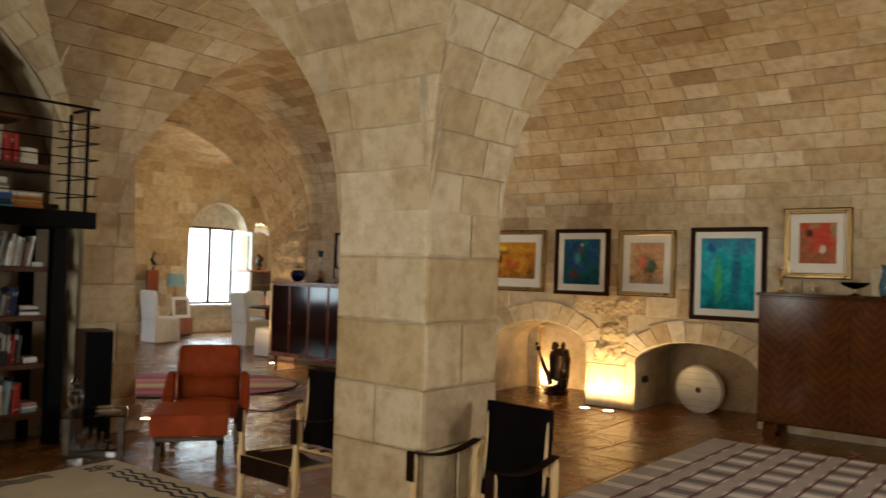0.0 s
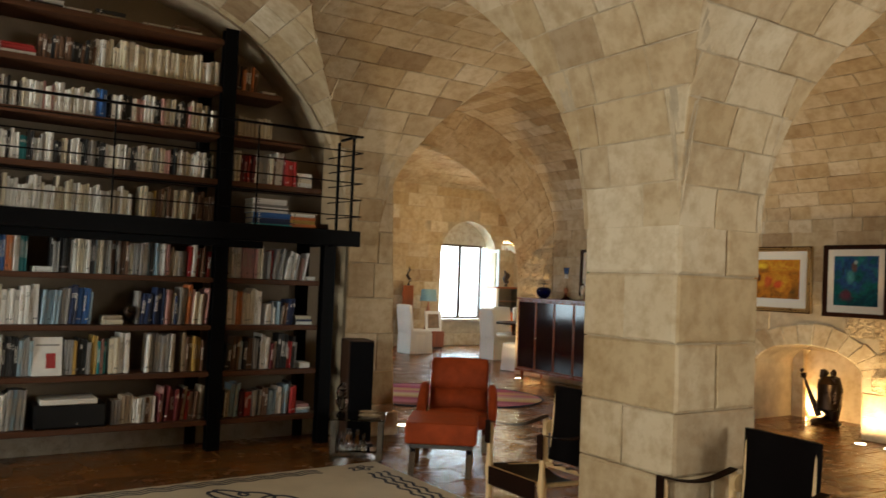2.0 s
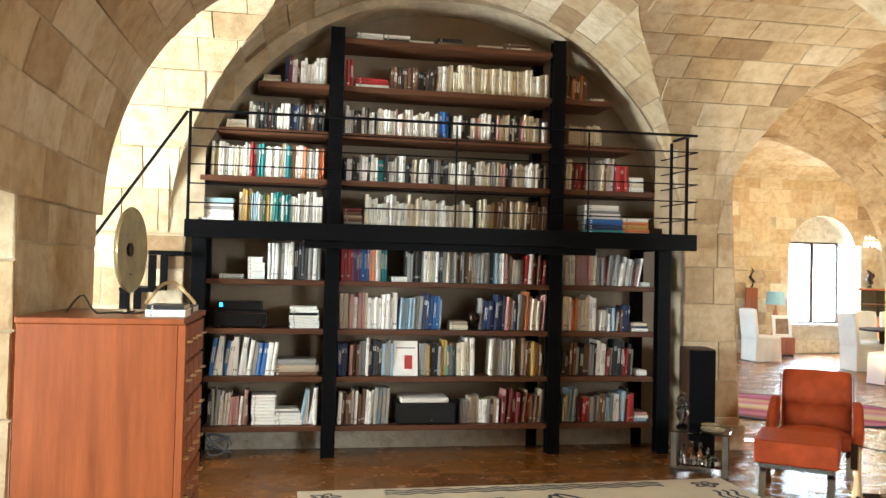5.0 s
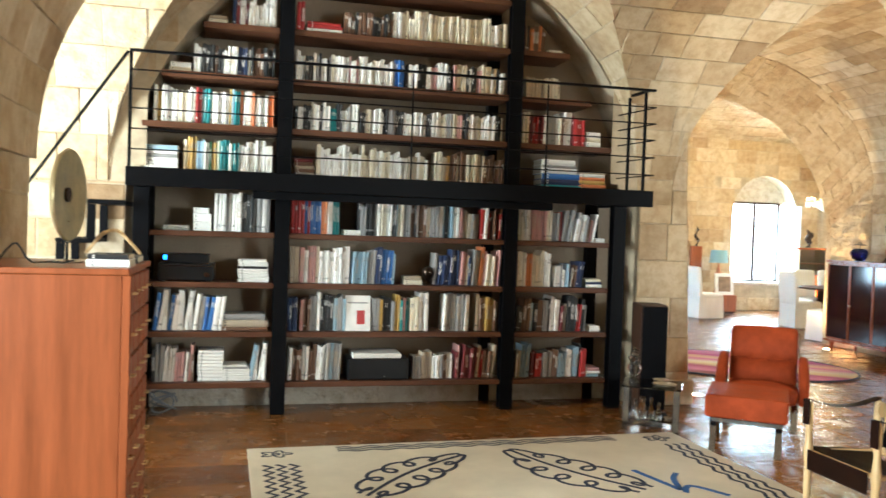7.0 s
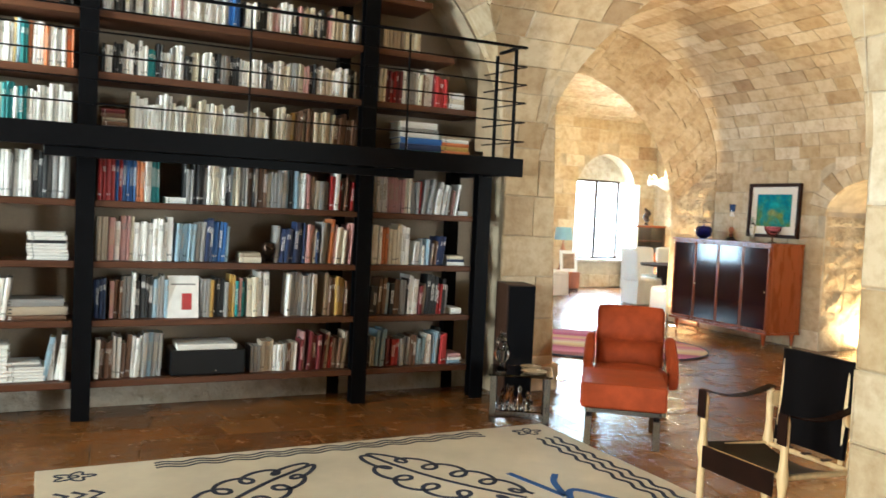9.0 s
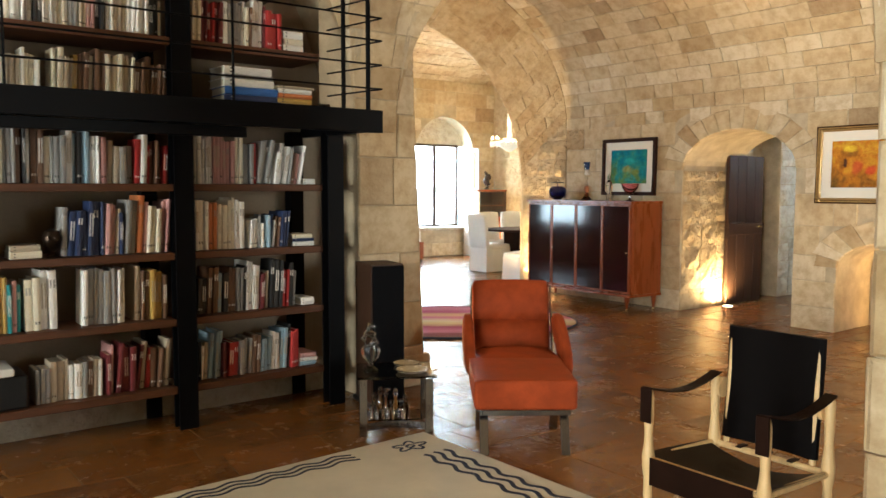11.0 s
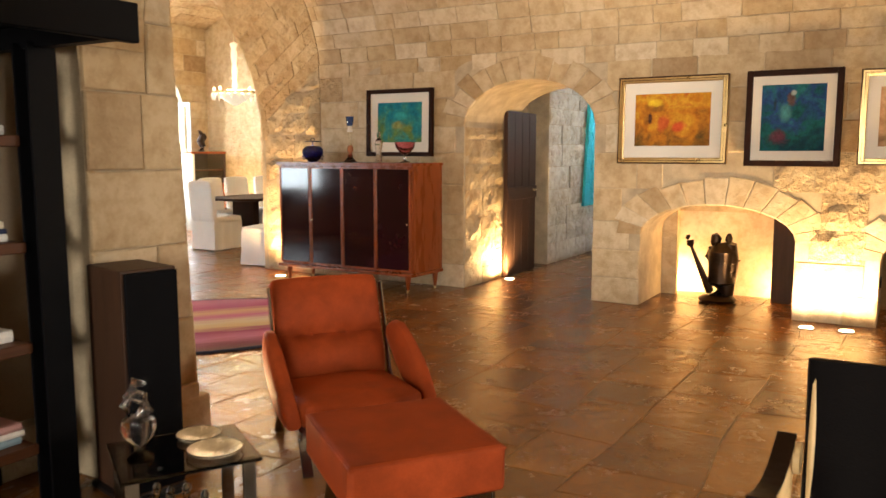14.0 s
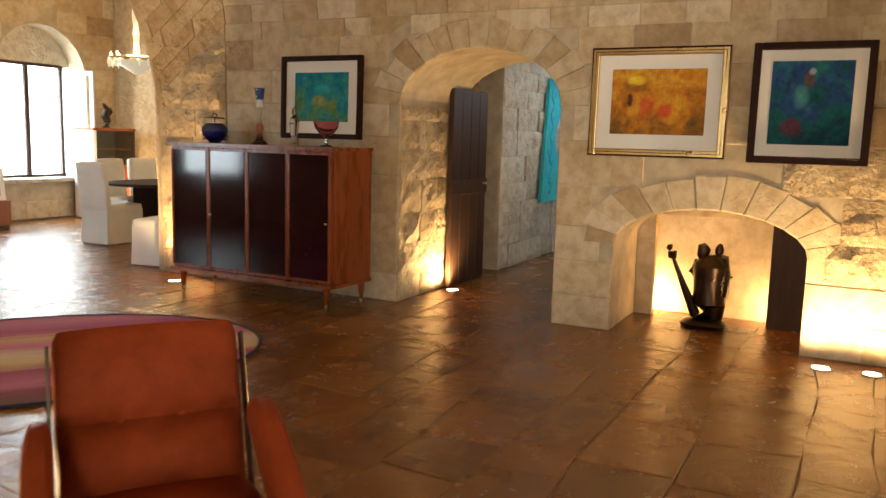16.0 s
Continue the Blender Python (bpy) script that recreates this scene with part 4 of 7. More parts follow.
def book_mesh(colour, kind):
    """A unit book, 1 by 1 by 1: rounded spine to the front, pages set in at the top, a title bar on the spine."""
    key = (colour, kind)
    if key in BOOKMESH:
        return BOOKMESH[key]
    V, F, S = [], [], []

    def box(x0, x1, y0, y1, z0, z1, slot):
        k = len(V)
        V.extend([(x, y, z) for z in (z0, z1) for x, y in ((x0, y0), (x1, y0), (x1, y1), (x0, y1))])
        F.extend([(k, k + 3, k + 2, k + 1), (k + 4, k + 5, k + 6, k + 7), (k, k + 1, k + 5, k + 4), (k + 1, k + 2, k + 6, k + 5), (k + 2, k + 3, k + 7, k + 6), (k + 3, k, k + 4, k + 7)])
        S.extend([slot] * 6)
    box(-0.5, -0.42, 0.05, 1, 0, 1, 0)
    box(0.42, 0.5, 0.05, 1, 0, 1, 0)
    box(-0.42, 0.42, 0.07, 0.97, 0.015, 0.985, 1)
    prof = [(-0.5, 0.06), (-0.42, 0.02), (0.0, 0.0), (0.42, 0.02), (0.5, 0.06)]
    k = len(V)
    V.extend([(x, y, z) for z in (0, 1) for x, y in prof])
    for i in range(4):
        F.append((k + i, k + i + 1, k + 6 + i, k + 5 + i))
        S.append(0)
    F.extend([tuple(k + i for i in (4, 3, 2, 1, 0)), tuple(k + 5 + i for i in range(5))])
    S.extend([0, 0])
    lo, hi = ((0.70, 0.84), (0.35, 0.78), (0.12, 0.17))[kind]
    k = len(V)
    V.extend([(-0.3, 0.001, lo), (0.3, 0.001, lo), (0.3, 0.001, hi), (-0.3, 0.001, hi)])
    V.extend([(-0.3, 0.02, lo), (0.3, 0.02, lo), (0.3, 0.02, hi), (-0.3, 0.02, hi)])
    for i in range(4):
        V[k + i] = (V[k + i][0], -0.004 + (0.010 if abs(V[k + i][0]) > 0.2 else 0), V[k + i][2])
    F.append((k, k + 1, k + 2, k + 3))
    S.append(2)
    F.extend([(k + i, k + (i + 1) % 4, k + 4 + (i + 1) % 4, k + 4 + i) for i in range(4)])
    S.extend([2] * 4)
    me = bpy.data.meshes.new("book")
    me.from_pydata(V, [], F)
    bar = "white" if sum(COLOURS[colour]) < 0.7 else ("grey", "beige", "black")[kind]
    for m in (COVERS[colour], PAGES, COVERS[bar]):
        me.materials.append(m)
    me.polygons.foreach_set("material_index", S)
    BOOKMESH[key] = (me, V, F, S)
    return BOOKMESH[key]


LIGHT = "white white white cream white white grey black white pink white"
CREAMS = "cream white cream white white beige white cream"
FICTION = "white white cream black white white pink white cream white grey"
BOLD = "white orange white cream orange white pale_blue white ochre white red orange white teal white"
SEAS = "white cream teal white pale_blue cream ochre beige white green teal white"
ART = "grey white black brown white pale_blue white maroon black white beige navy white grey cream red"
# x0, x1, shelf top, palette, heights, thickness, how upright
ROWS = [
    (2.56, 3.28, 0.27, ART + " white pale_blue", (0.21, 0.31), (0.016, 0.038), 0.94), (2.56, 3.26, 0.695, ART + " ochre brown", (0.22, 0.32), (0.016, 0.036), 0.95),
    (2.56, 2.90, 1.105, "white cream orange orange black grey white", (0.27, 0.33), (0.02, 0.045), 0.98), (2.92, 3.20, 1.105, "navy grey white pale_blue brown", (0.15, 0.24), (0.012, 0.03), 0.9),
    (2.56, 2.98, 1.525, "white pink red cream white grey red", (0.26, 0.33), (0.015, 0.035), 0.98), (2.98, 3.30, 1.525, "white brown pink grey white", (0.2, 0.29), (0.015, 0.035), 0.85),
    (0.53, 0.98, 0.27, "brown beige white green grey black white pale_blue", (0.24, 0.33), (0.018, 0.04), 0.95), (1.62, 1.98, 0.27, "grey brown white white beige", (0.20, 0.25), (0.02, 0.045), 0.97),
    (2.0, 2.39, 0.27, "maroon pink maroon red brown beige", (0.23, 0.33), (0.018, 0.04), 0.88),
    (0.53, 0.62, 0.695, "navy navy navy", (0.27, 0.29), (0.02, 0.025), 1.0), (0.62, 1.02, 0.695, "pale_blue white pink grey white black brown", (0.26, 0.33), (0.018, 0.038), 0.98),
    (1.24, 1.56, 0.695, "ochre teal white grey black pink white", (0.25, 0.32), (0.015, 0.032), 0.98), (1.58, 1.76, 0.695, "white cream white", (0.29, 0.34), (0.03, 0.05), 1.0),
    (1.88, 2.12, 0.695, "white grey white brown", (0.27, 0.33), (0.02, 0.045), 0.97), (2.18, 2.39, 0.695, "ochre brown brown beige", (0.27, 0.34), (0.02, 0.04), 0.98),
    (0.53, 1.05, 1.105, "white white cream white beige pink white grey", (0.27, 0.33), (0.02, 0.045), 0.98), (1.05, 1.44, 1.105, "grey pale_blue navy blue white black blue pale_blue", (0.25, 0.32), (0.018, 0.038), 0.95),
    (1.78, 2.39, 1.105, "navy red orange pink white cream grey white cream", (0.25, 0.35), (0.018, 0.04), 0.93),
    (0.53, 0.94, 1.525, "white beige ochre red blue orange teal red white", (0.28, 0.32), (0.018, 0.035), 0.99), (1.10, 2.0, 1.525, "white grey black pale_blue grey white grey white brown cream", (0.25, 0.33), (0.014, 0.035), 0.98),
    (2.0, 2.39, 1.525, "grey red white pink brown beige red", (0.22, 0.30), (0.018, 0.04), 0.95),
    (-0.57, -0.22, 0.27, "grey white black pink white brown", (0.22, 0.31), (0.018, 0.035), 0.93), (0.2, 0.37, 0.27, "white pale_blue white", (0.27, 0.33), (0.03, 0.045), 0.8),
    (-0.57, -0.02, 0.695, "white grey white navy blue blue white pale_blue", (0.27, 0.33), (0.025, 0.05), 0.86),
    (-0.1, 0.37, 1.525, "maroon red black grey white black white grey", (0.27, 0.33), (0.018, 0.038), 0.98),
    (-0.36, 0.37, 1.99, SEAS, (0.25, 0.31), (0.016, 0.03), 0.98), (0.72, 1.70, 1.99, CREAMS, (0.21, 0.31), (0.018, 0.034), 0.97), (1.76, 2.39, 1.99, "brown brown beige cream ochre cream", (0.24, 0.30), (0.018, 0.036), 0.94),
    (-0.60, 0.37, 2.405, BOLD, (0.26, 0.30), (0.016, 0.032), 0.98), (0.53, 1.18, 2.405, "white white grey black white teal cream", (0.18, 0.25), (0.014, 0.028), 0.97), (1.2, 2.39, 2.405, FICTION, (0.19, 0.23), (0.014, 0.028), 0.97),
    (2.56, 3.06, 2.405, "red white cream cream grey brown maroon", (0.24, 0.31), (0.016, 0.032), 0.96), (3.06, 3.18, 2.405, "red red", (0.24, 0.25), (0.03, 0.05), 1.0),
    (-0.30, 0.37, 2.82, "white white navy black white brown white", (0.19, 0.27), (0.018, 0.035), 0.97), (0.53, 1.38, 2.82, LIGHT, (0.19, 0.25), (0.014, 0.03), 0.98), (1.38, 1.48, 2.82, "blue blue", (0.24, 0.25), (0.02, 0.03), 1.0),
    (1.48, 2.39, 2.82, "black white black white pink white cream black", (0.19, 0.25), (0.016, 0.034), 0.96), (2.58, 2.92, 2.82, "cream beige cream", (0.17, 0.2), (0.02, 0.04), 0.99),
    (0.0, 0.37, 3.235, "white white navy white maroon white", (0.18, 0.25), (0.018, 0.035), 0.97), (0.53, 0.60, 3.235, "red", (0.24, 0.25), (0.03, 0.04), 1.0), (0.92, 1.35, 3.235, "brown black brown black grey brown", (0.16, 0.22), (0.018, 0.04), 0.95),
    (1.35, 2.39, 3.235, "cream white cream cream cream white", (0.19, 0.27), (0.02, 0.045), 0.99), (2.56, 2.76, 3.235, "red brown orange black", (0.2, 0.25), (0.02, 0.035), 0.98),
]


def shelve_books():
    rnd = random.Random(77)
    made, rest = 0, {}
    for x0, x1, z, palette, hs, ts, upright in ROWS:
        names = palette.split()
        x, run = x0, 0
        colour, size = names[0], hs[0]
        while x < x1 - ts[0]:
            if run <= 0:
                colour, size, run = rnd.choice(names), rnd.uniform(*hs), rnd.choice((1, 1, 1, 2, 2, 3))
            run -= 1
            t = min(rnd.uniform(*ts), x1 - x)
            h, d = size * rnd.uniform(0.97, 1.03), rnd.uniform(0.14, 0.22)
            lean = rnd.uniform(0.6, 1.0) * (1 - upright) * 70
            if rnd.random() > 0.8:
                lean *= 0.2
            y = 7.045 + rnd.uniform(0, 0.04)
            m = Matrix.Translation((x + t / 2, y, z + 0.002 + t / 2 * math.sin(radians(lean)))) @ Matrix.Rotation(radians(lean), 4, "Y") @ Matrix.Diagonal((t * 0.96, d, h, 1))
            c = colour.replace("_", " ")
            me, V, F, S = book_mesh(c, rnd.randrange(3))
            if made < 285:
                ob = tagged(new("book", me), f"upright book with a {c} spine on a brown wood shelf", "book", "books on the bookcase")
                ob.matrix_world = m
                made += 1
            else:
                rest.setdefault((c, me), []).append(m)
            x += t * (1 + 0.012 * (1 if lean < 2 else 2)) + 0.0008
    V2, F2, S2, mats = [], [], [], []
    for (c, me), ms in rest.items():
        _, V, F, S = next(b for b in BOOKMESH.values() if b[0] is me)
        base = len(mats)
        mats += list(me.materials)
        for m in ms:
            k = len(V2)
            V2 += [tuple(m @ Vector(v)) for v in V]
            F2 += [tuple(i + k for i in f) for f in F]
            S2 += [base + s for s in S]
    tagged(link_mesh("books", V2, F2, mats, None, False, S2), "many upright books packed on the upper shelves", "book", kind="stuff")


shelve_books()


def flat_stack(x, y, z, sizes, group="stacked books"):
    """Books lying flat, one on the other."""
    rnd = random.Random(int(x * 100) + int(z * 100))
    for colour, w, d, h in sizes:
        me, V, F, S = book_mesh(colour, 2)
        ob = tagged(new("book", me), f"{colour} book lying flat in a stack on the shelf", "book", group)
        ob.matrix_world = Matrix.Translation((x + w / 2 + rnd.uniform(-.006, .006), y, z)) @ Matrix.Rotation(radians(rnd.uniform(-3, 3)), 4, "Z") @ Matrix.Translation((0, 0, h / 2)) @ Matrix.Rotation(radians(90), 4, "Y") @ Matrix.Diagonal((h, d, w, 1)) @ Matrix.Translation((0, 0, -0.5))
        z += h + 0.0006


flat_stack(-0.20, 7.06, 0.27, [("white", 0.2, 0.24, 0.028)] * 9)
flat_stack(0.0, 7.06, 0.27, [("white", 0.22, 0.24, 0.02)] * 5 + [("grey", 0.2, 0.22, 0.015), ("white", 0.2, 0.22, 0.015)])
flat_stack(0.10, 7.06, 1.105, [("white", 0.25, 0.24, 0.022)] * 5 + [("black", 0.24, 0.22, 0.02), ("white", 0.24, 0.22, 0.03), ("white", 0.23, 0.22, 0.025)])
flat_stack(-0.05, 7.06, 0.695, [("brown", 0.40, 0.24, 0.03), ("beige", 0.41, 0.26, 0.06), ("grey", 0.39, 0.24, 0.05)])
flat_stack(-0.27, 7.06, 1.525, [("white", 0.14, 0.2, 0.07), ("white", 0.14, 0.2, 0.07), ("white", 0.12, 0.18, 0.05)])
flat_stack(-0.5, 7.08, 1.525, [("white", 0.2, 0.2, 0.02)] * 2)
flat_stack(0.98, 7.06, 1.525, [("white", 0.14, 0.2, 0.045)])
flat_stack(1.52, 7.06, 1.105, [("cream", 0.16, 0.2, 0.04), ("beige", 0.15, 0.2, 0.035)])
flat_stack(3.24, 7.06, 1.105, [("white", 0.16, 0.2, 0.03), ("navy", 0.16, 0.2, 0.02), ("cream", 0.15, 0.19, 0.03)])
flat_stack(3.28, 7.05, 0.27, [("pale blue", 0.12, 0.2, 0.03), ("white", 0.13, 0.2, 0.025), ("pink", 0.12, 0.2, 0.03)])
flat_stack(3.3, 7.06, 0.695, [("white", 0.1, 0.18, 0.05)])
flat_stack(3.32, 7.06, 1.525, [("white", 0.09, 0.18, 0.04)])
flat_stack(0.54, 7.05, 1.99, [("brown", 0.17, 0.2, 0.03), ("grey", 0.16, 0.2, 0.025), ("brown", 0.17, 0.2, 0.03), ("beige", 0.16, 0.2, 0.025), ("brown", 0.15, 0.2, 0.03), ("maroon", 0.15, 0.2, 0.03)])
flat_stack(-0.66, 7.03, 1.99, [("white", 0.26, 0.22, 0.03)] * 4 + [("grey", 0.25, 0.22, 0.03), ("white", 0.25, 0.22, 0.03), ("pale blue", 0.26, 0.22, 0.04)])
flat_stack(2.74, 6.98, 1.99, [("teal", 0.38, 0.26, 0.05), ("navy", 0.38, 0.26, 0.05), ("blue", 0.36, 0.25, 0.05), ("white", 0.34, 0.25, 0.05), ("grey", 0.33, 0.25, 0.025), ("white", 0.32, 0.25, 0.05)])
flat_stack(3.1, 6.97, 1.99, [("cream", 0.26, 0.24, 0.035), ("orange", 0.26, 0.24, 0.03), ("ochre", 0.25, 0.24, 0.035), ("orange", 0.25, 0.24, 0.03), ("white", 0.24, 0.24, 0.03), ("beige", 0.27, 0.24, 0.02)])
flat_stack(3.19, 7.06, 2.405, [("white", 0.15, 0.2, 0.05), ("cream", 0.14, 0.2, 0.04), ("white", 0.14, 0.2, 0.05)])
flat_stack(-0.48, 7.06, 2.82, [("cream", 0.17, 0.2, 0.04), ("white", 0.16, 0.2, 0.04)])
flat_stack(-0.18, 7.06, 3.235, [("cream", 0.15, 0.2, 0.04), ("beige", 0.14, 0.2, 0.03)])
flat_stack(0.61, 7.05, 3.235, [("white", 0.3, 0.22, 0.035), ("red", 0.3, 0.22, 0.03), ("red", 0.28, 0.22, 0.025)])
flat_stack(2.8, 7.06, 3.235, [("white", 0.13, 0.2, 0.035)])
for q, (xs, cs) in enumerate(((0.62, ("white", "white")), (0.86, ("black", "white")), (1.08, ("white",)), (1.34, ("beige", "black")), (1.72, ("white",)), (1.98, ("white", "brown")))):
    flat_stack(xs, 7.06, 3.66, [(c, 0.23, 0.2, 0.035) for c in cs])


def shelf_devices():
    d = thing("audio_receiver", pose(-0.31, 7.16, 1.105), "black audio receiver with a blue display on a shelf", "audio device")
    part("case", add_box(bmesh.new(), -0.22, 0.22, -0.14, 0.14, 0.012, 0.15, 0.006, 2), BLACKPLASTIC, d)
    part("upper_case", add_box(bmesh.new(), -0.19, 0.17, -0.13, 0.13, 0.152, 0.225, 0.006, 2), BLACKPLASTIC, d)
    part("trim_strip", add_box(bmesh.new(), -0.2, 0.2, -0.145, -0.139, 0.125, 0.131), CHROME, d)
    part("display", add_box(bmesh.new(), -0.18, -0.155, -0.135, -0.128, 0.18, 0.215), LEDGLOW, d, "small glowing blue display")
    for x in (-0.18, 0.18):
        for y in (-0.1, 0.1):
            part("foot", add_rod(bmesh.new(), (x, y, 0), (x, y, 0.014), 0.018), BLACKPLASTIC, d)
    part("knob", add_rod(bmesh.new(), (0.16, -0.138, 0.06), (0.16, -0.16, 0.06), 0.02, None, 16), CHROME, d)
    p = thing("printer", pose(1.31, 7.17, 0.27), "black printer with a pale lid on the bottom shelf", "printer")
    part("body", add_box(bmesh.new(), -0.27, 0.27, -0.15, 0.15, 0, 0.19, 0.015, 2), BLACKPLASTIC, p)
    part("lid", add_box(bmesh.new(), -0.23, 0.20, -0.155, 0.14, 0.191, 0.235, 0.01, 2), PAPER, p, "pale grey lid")
    part("button", add_box(bmesh.new(), 0.04, 0.06, -0.155, -0.148, 0.03, 0.042), CHROME, p)
    b = thing("art_book", pose(1.12, 7.05, 0.695, -8), "white art book shown face out on the shelf", "book")
    part("cover", add_box(bmesh.new(), -0.11, 0.11, 0, 0.02, 0, 0.31, 0.002, 1), COVERS["white"], b)
    part("cover_picture", add_box(bmesh.new(), -0.01, 0.06, -0.003, 0.0, 0.06, 0.18), COVERS["red"], b)
    part("title_bar", add_box(bmesh.new(), -0.085, 0.085, -0.003, 0.0, 0.24, 0.252), COVERS["grey"], b)
    s = thing("small_globe", pose(1.74, 7.1, 1.105), "small dark ornament between books on the shelf", "ornament")
    part("ball", add_lathe(bmesh.new(), [(0.02, 0.0), (0.035, 0.01), (0.015, 0.03), (0.045, 0.07), (0.055, 0.11), (0.04, 0.15), (0.01, 0.165)], 16), BRONZE, s, "", True)
    c = thing("cable_coil", pose(-0.48, 7.2, 0.0), "coil of grey cable on the floor under the shelves", "cable")
    pts = [(0.11 * math.cos(k * 0.5) * (1 - k * 0.006), 0.09 * math.sin(k * 0.5), 0.02 + 0.06 + 0.075 * math.sin(k * 0.33)) for k in range(50)]
    part("cable", add_tube(bmesh.new(), pts, 0.008, 6), surface("grey_cable", (0.25, 0.26, 0.28), 0.6), c)


shelf_devices()


def chest_of_drawers():
    ch = thing("chest_of_drawers", pose(0, 0, 0), "tall red-brown wooden chest with many small drawers", "chest of drawers")
    x0, x1, y0, y1, top = -0.91, -0.27, 3.42, 4.12, 1.41
    bm = bmesh.new()
    add_box(bm, x0, x1 - 0.02, y0, y1, 0.06, top - 0.025, 0.003, 1)
    part("body", bm, TEAK, ch)
    part("top_board", add_box(bmesh.new(), x0 - 0.005, x1 + 0.005, y0 - 0.006, y1 + 0.006, top - 0.024, top, 0.004, 2), TEAK, ch)
    part("plinth", add_box(bmesh.new(), x0 + 0.02, x1 - 0.04, y0 + 0.02, y1 - 0.02, 0, 0.06), TEAK, ch)
    part("corner_strip", add_box(bmesh.new(), x1 - 0.02, x1 + 0.012, y0, y0 + 0.03, 0.06, top - 0.025, 0.003, 1), TEAK, ch)
    cols, rows = 4, 8
    wy, hz = (y1 - y0 - 0.05) / cols, (top - 0.1) / rows
    for i in range(cols):
        for j in range(rows):
            a, b = y0 + 0.035 + i * wy, 0.07 + j * hz
            dr = part("drawer", add_box(bmesh.new(), x1 - 0.02, x1, a + 0.006, a + wy - 0.006, b + 0.006, b + hz - 0.006, 0.004, 1), TEAK, ch)
            hb = bmesh.new()
            yc, zc_ = a + wy / 2, b + hz * 0.55
            add_tube(hb, [(x1, yc - 0.025, zc_), (x1 + 0.018, yc - 0.02, zc_), (x1 + 0.02, yc + 0.02, zc_), (x1, yc + 0.025, zc_)], 0.004, 6)
            part("handle", hb, BRASS, dr, "small brass pull")
    return ch


chest_of_drawers()


def gong():
    g = thing("metal_disc_sculpture", pose(-0.56, 3.80, 1.41, 0, 0, 82), "gold metal disc on a thin stand on the chest", "sculpture")
    prof = [(0.002, -0.03), (0.03, -0.03), (0.05, -0.012), (0.07, -0.02), (0.12, -0.004), (0.185, -0.012), (0.195, 0.0), (0.19, 0.008), (0.1, 0.006), (0.002, -0.018)]
    bm = add_lathe(bmesh.new(), prof, 48, Matrix.Translation((0, 0, 0.285)) @ Matrix.Rotation(radians(90), 4, "X"))
    part("disc", bm, BRASS, g, "ribbed gold disc", True)
    part("centre_boss", add_lathe(bmesh.new(), [(0.001, -0.045), (0.02, -0.042), (0.03, -0.026), (0.031, 0.0)], 24, Matrix.Translation((0, 0, 0.285)) @ Matrix.Rotation(radians(90), 4, "X")), BRONZE, g, "", True)
    part("stand", add_rod(bmesh.new(), (0, 0.005, 0), (0, 0.005, 0.1), 0.006), STEEL, g)
    part("foot", add_lathe(bmesh.new(), [(0.06, 0), (0.06, 0.008), (0.01, 0.014)], 24), CLEARGLASS, g, "clear glass foot")
    for i, (cx, cy, w, d, h, z, c) in enumerate(((-0.36, 3.62, 0.16, 0.2, 0.03, 1.41, "white"), (-0.36, 3.62, 0.15, 0.19, 0.02, 1.4405, "black"), (-0.38, 3.95, 0.18, 0.22, 0.03, 1.41, "black"))):
        me, *_ = book_mesh(c, 2)
        ob = tagged(new("book", me), f"{c} book lying flat on the chest of drawers", "book", "books on the chest")
        ob.matrix_world = Matrix.Translation((cx - w / 2, cy - d / 2, z + h / 2)) @ Matrix.Rotation(radians(90), 4, "Y") @ Matrix.Diagonal((h, d, w, 1))
    t = thing("loop_ornament", pose(-0.40, 3.9, 1.44), "small bent cane loop on the chest", "ornament")
    part("loop", add_tube(bmesh.new(), [(-0.11 + 0.22 * k / 14, 0.02 * math.sin(k), 0.01 + 0.1 * math.sin(math.pi * k / 14)) for k in range(15)], 0.008, 8), ASH, t)
    c = thing("cable", pose(-0.72, 3.62, 1.415), "thin black cable lying on the chest", "cable")
    pts = [(-0.06 + 0.022 * k, 0.04 * math.sin(k * 0.9), 0.004 + 0.09 * max(0, math.sin(k * 0.55)) * (1 - k / 16)) for k in range(14)]
    part("wire", add_tube(bmesh.new(), pts, 0.004, 6), BLACKPLASTIC, c)


gong()


def loudspeaker():
    s = thing("loudspeaker", pose(3.76, 6.79, 0, 0, 0, -12), "tall black-fronted loudspeaker with brown wood sides", "loudspeaker")
    part("cabinet", add_box(bmesh.new(), -0.12, 0.12, -0.15, 0.16, 0.03, 0.985, 0.006, 2), DARKWOOD, s)
    part("grille", add_box(bmesh.new(), -0.112, 0.116, -0.172, -0.152, 0.05, 0.975, 0.006, 2), SPEAKERCLOTH, s, "black cloth grille")
    part("base", add_box(bmesh.new(), -0.14, 0.14, -0.18, 0.18, 0, 0.03, 0.005, 1), BLACKPLASTIC, s)
    part("badge", add_box(bmesh.new(), -0.012, 0.012, -0.175, -0.172, 0.12, 0.135), CHROME, s)


loudspeaker()


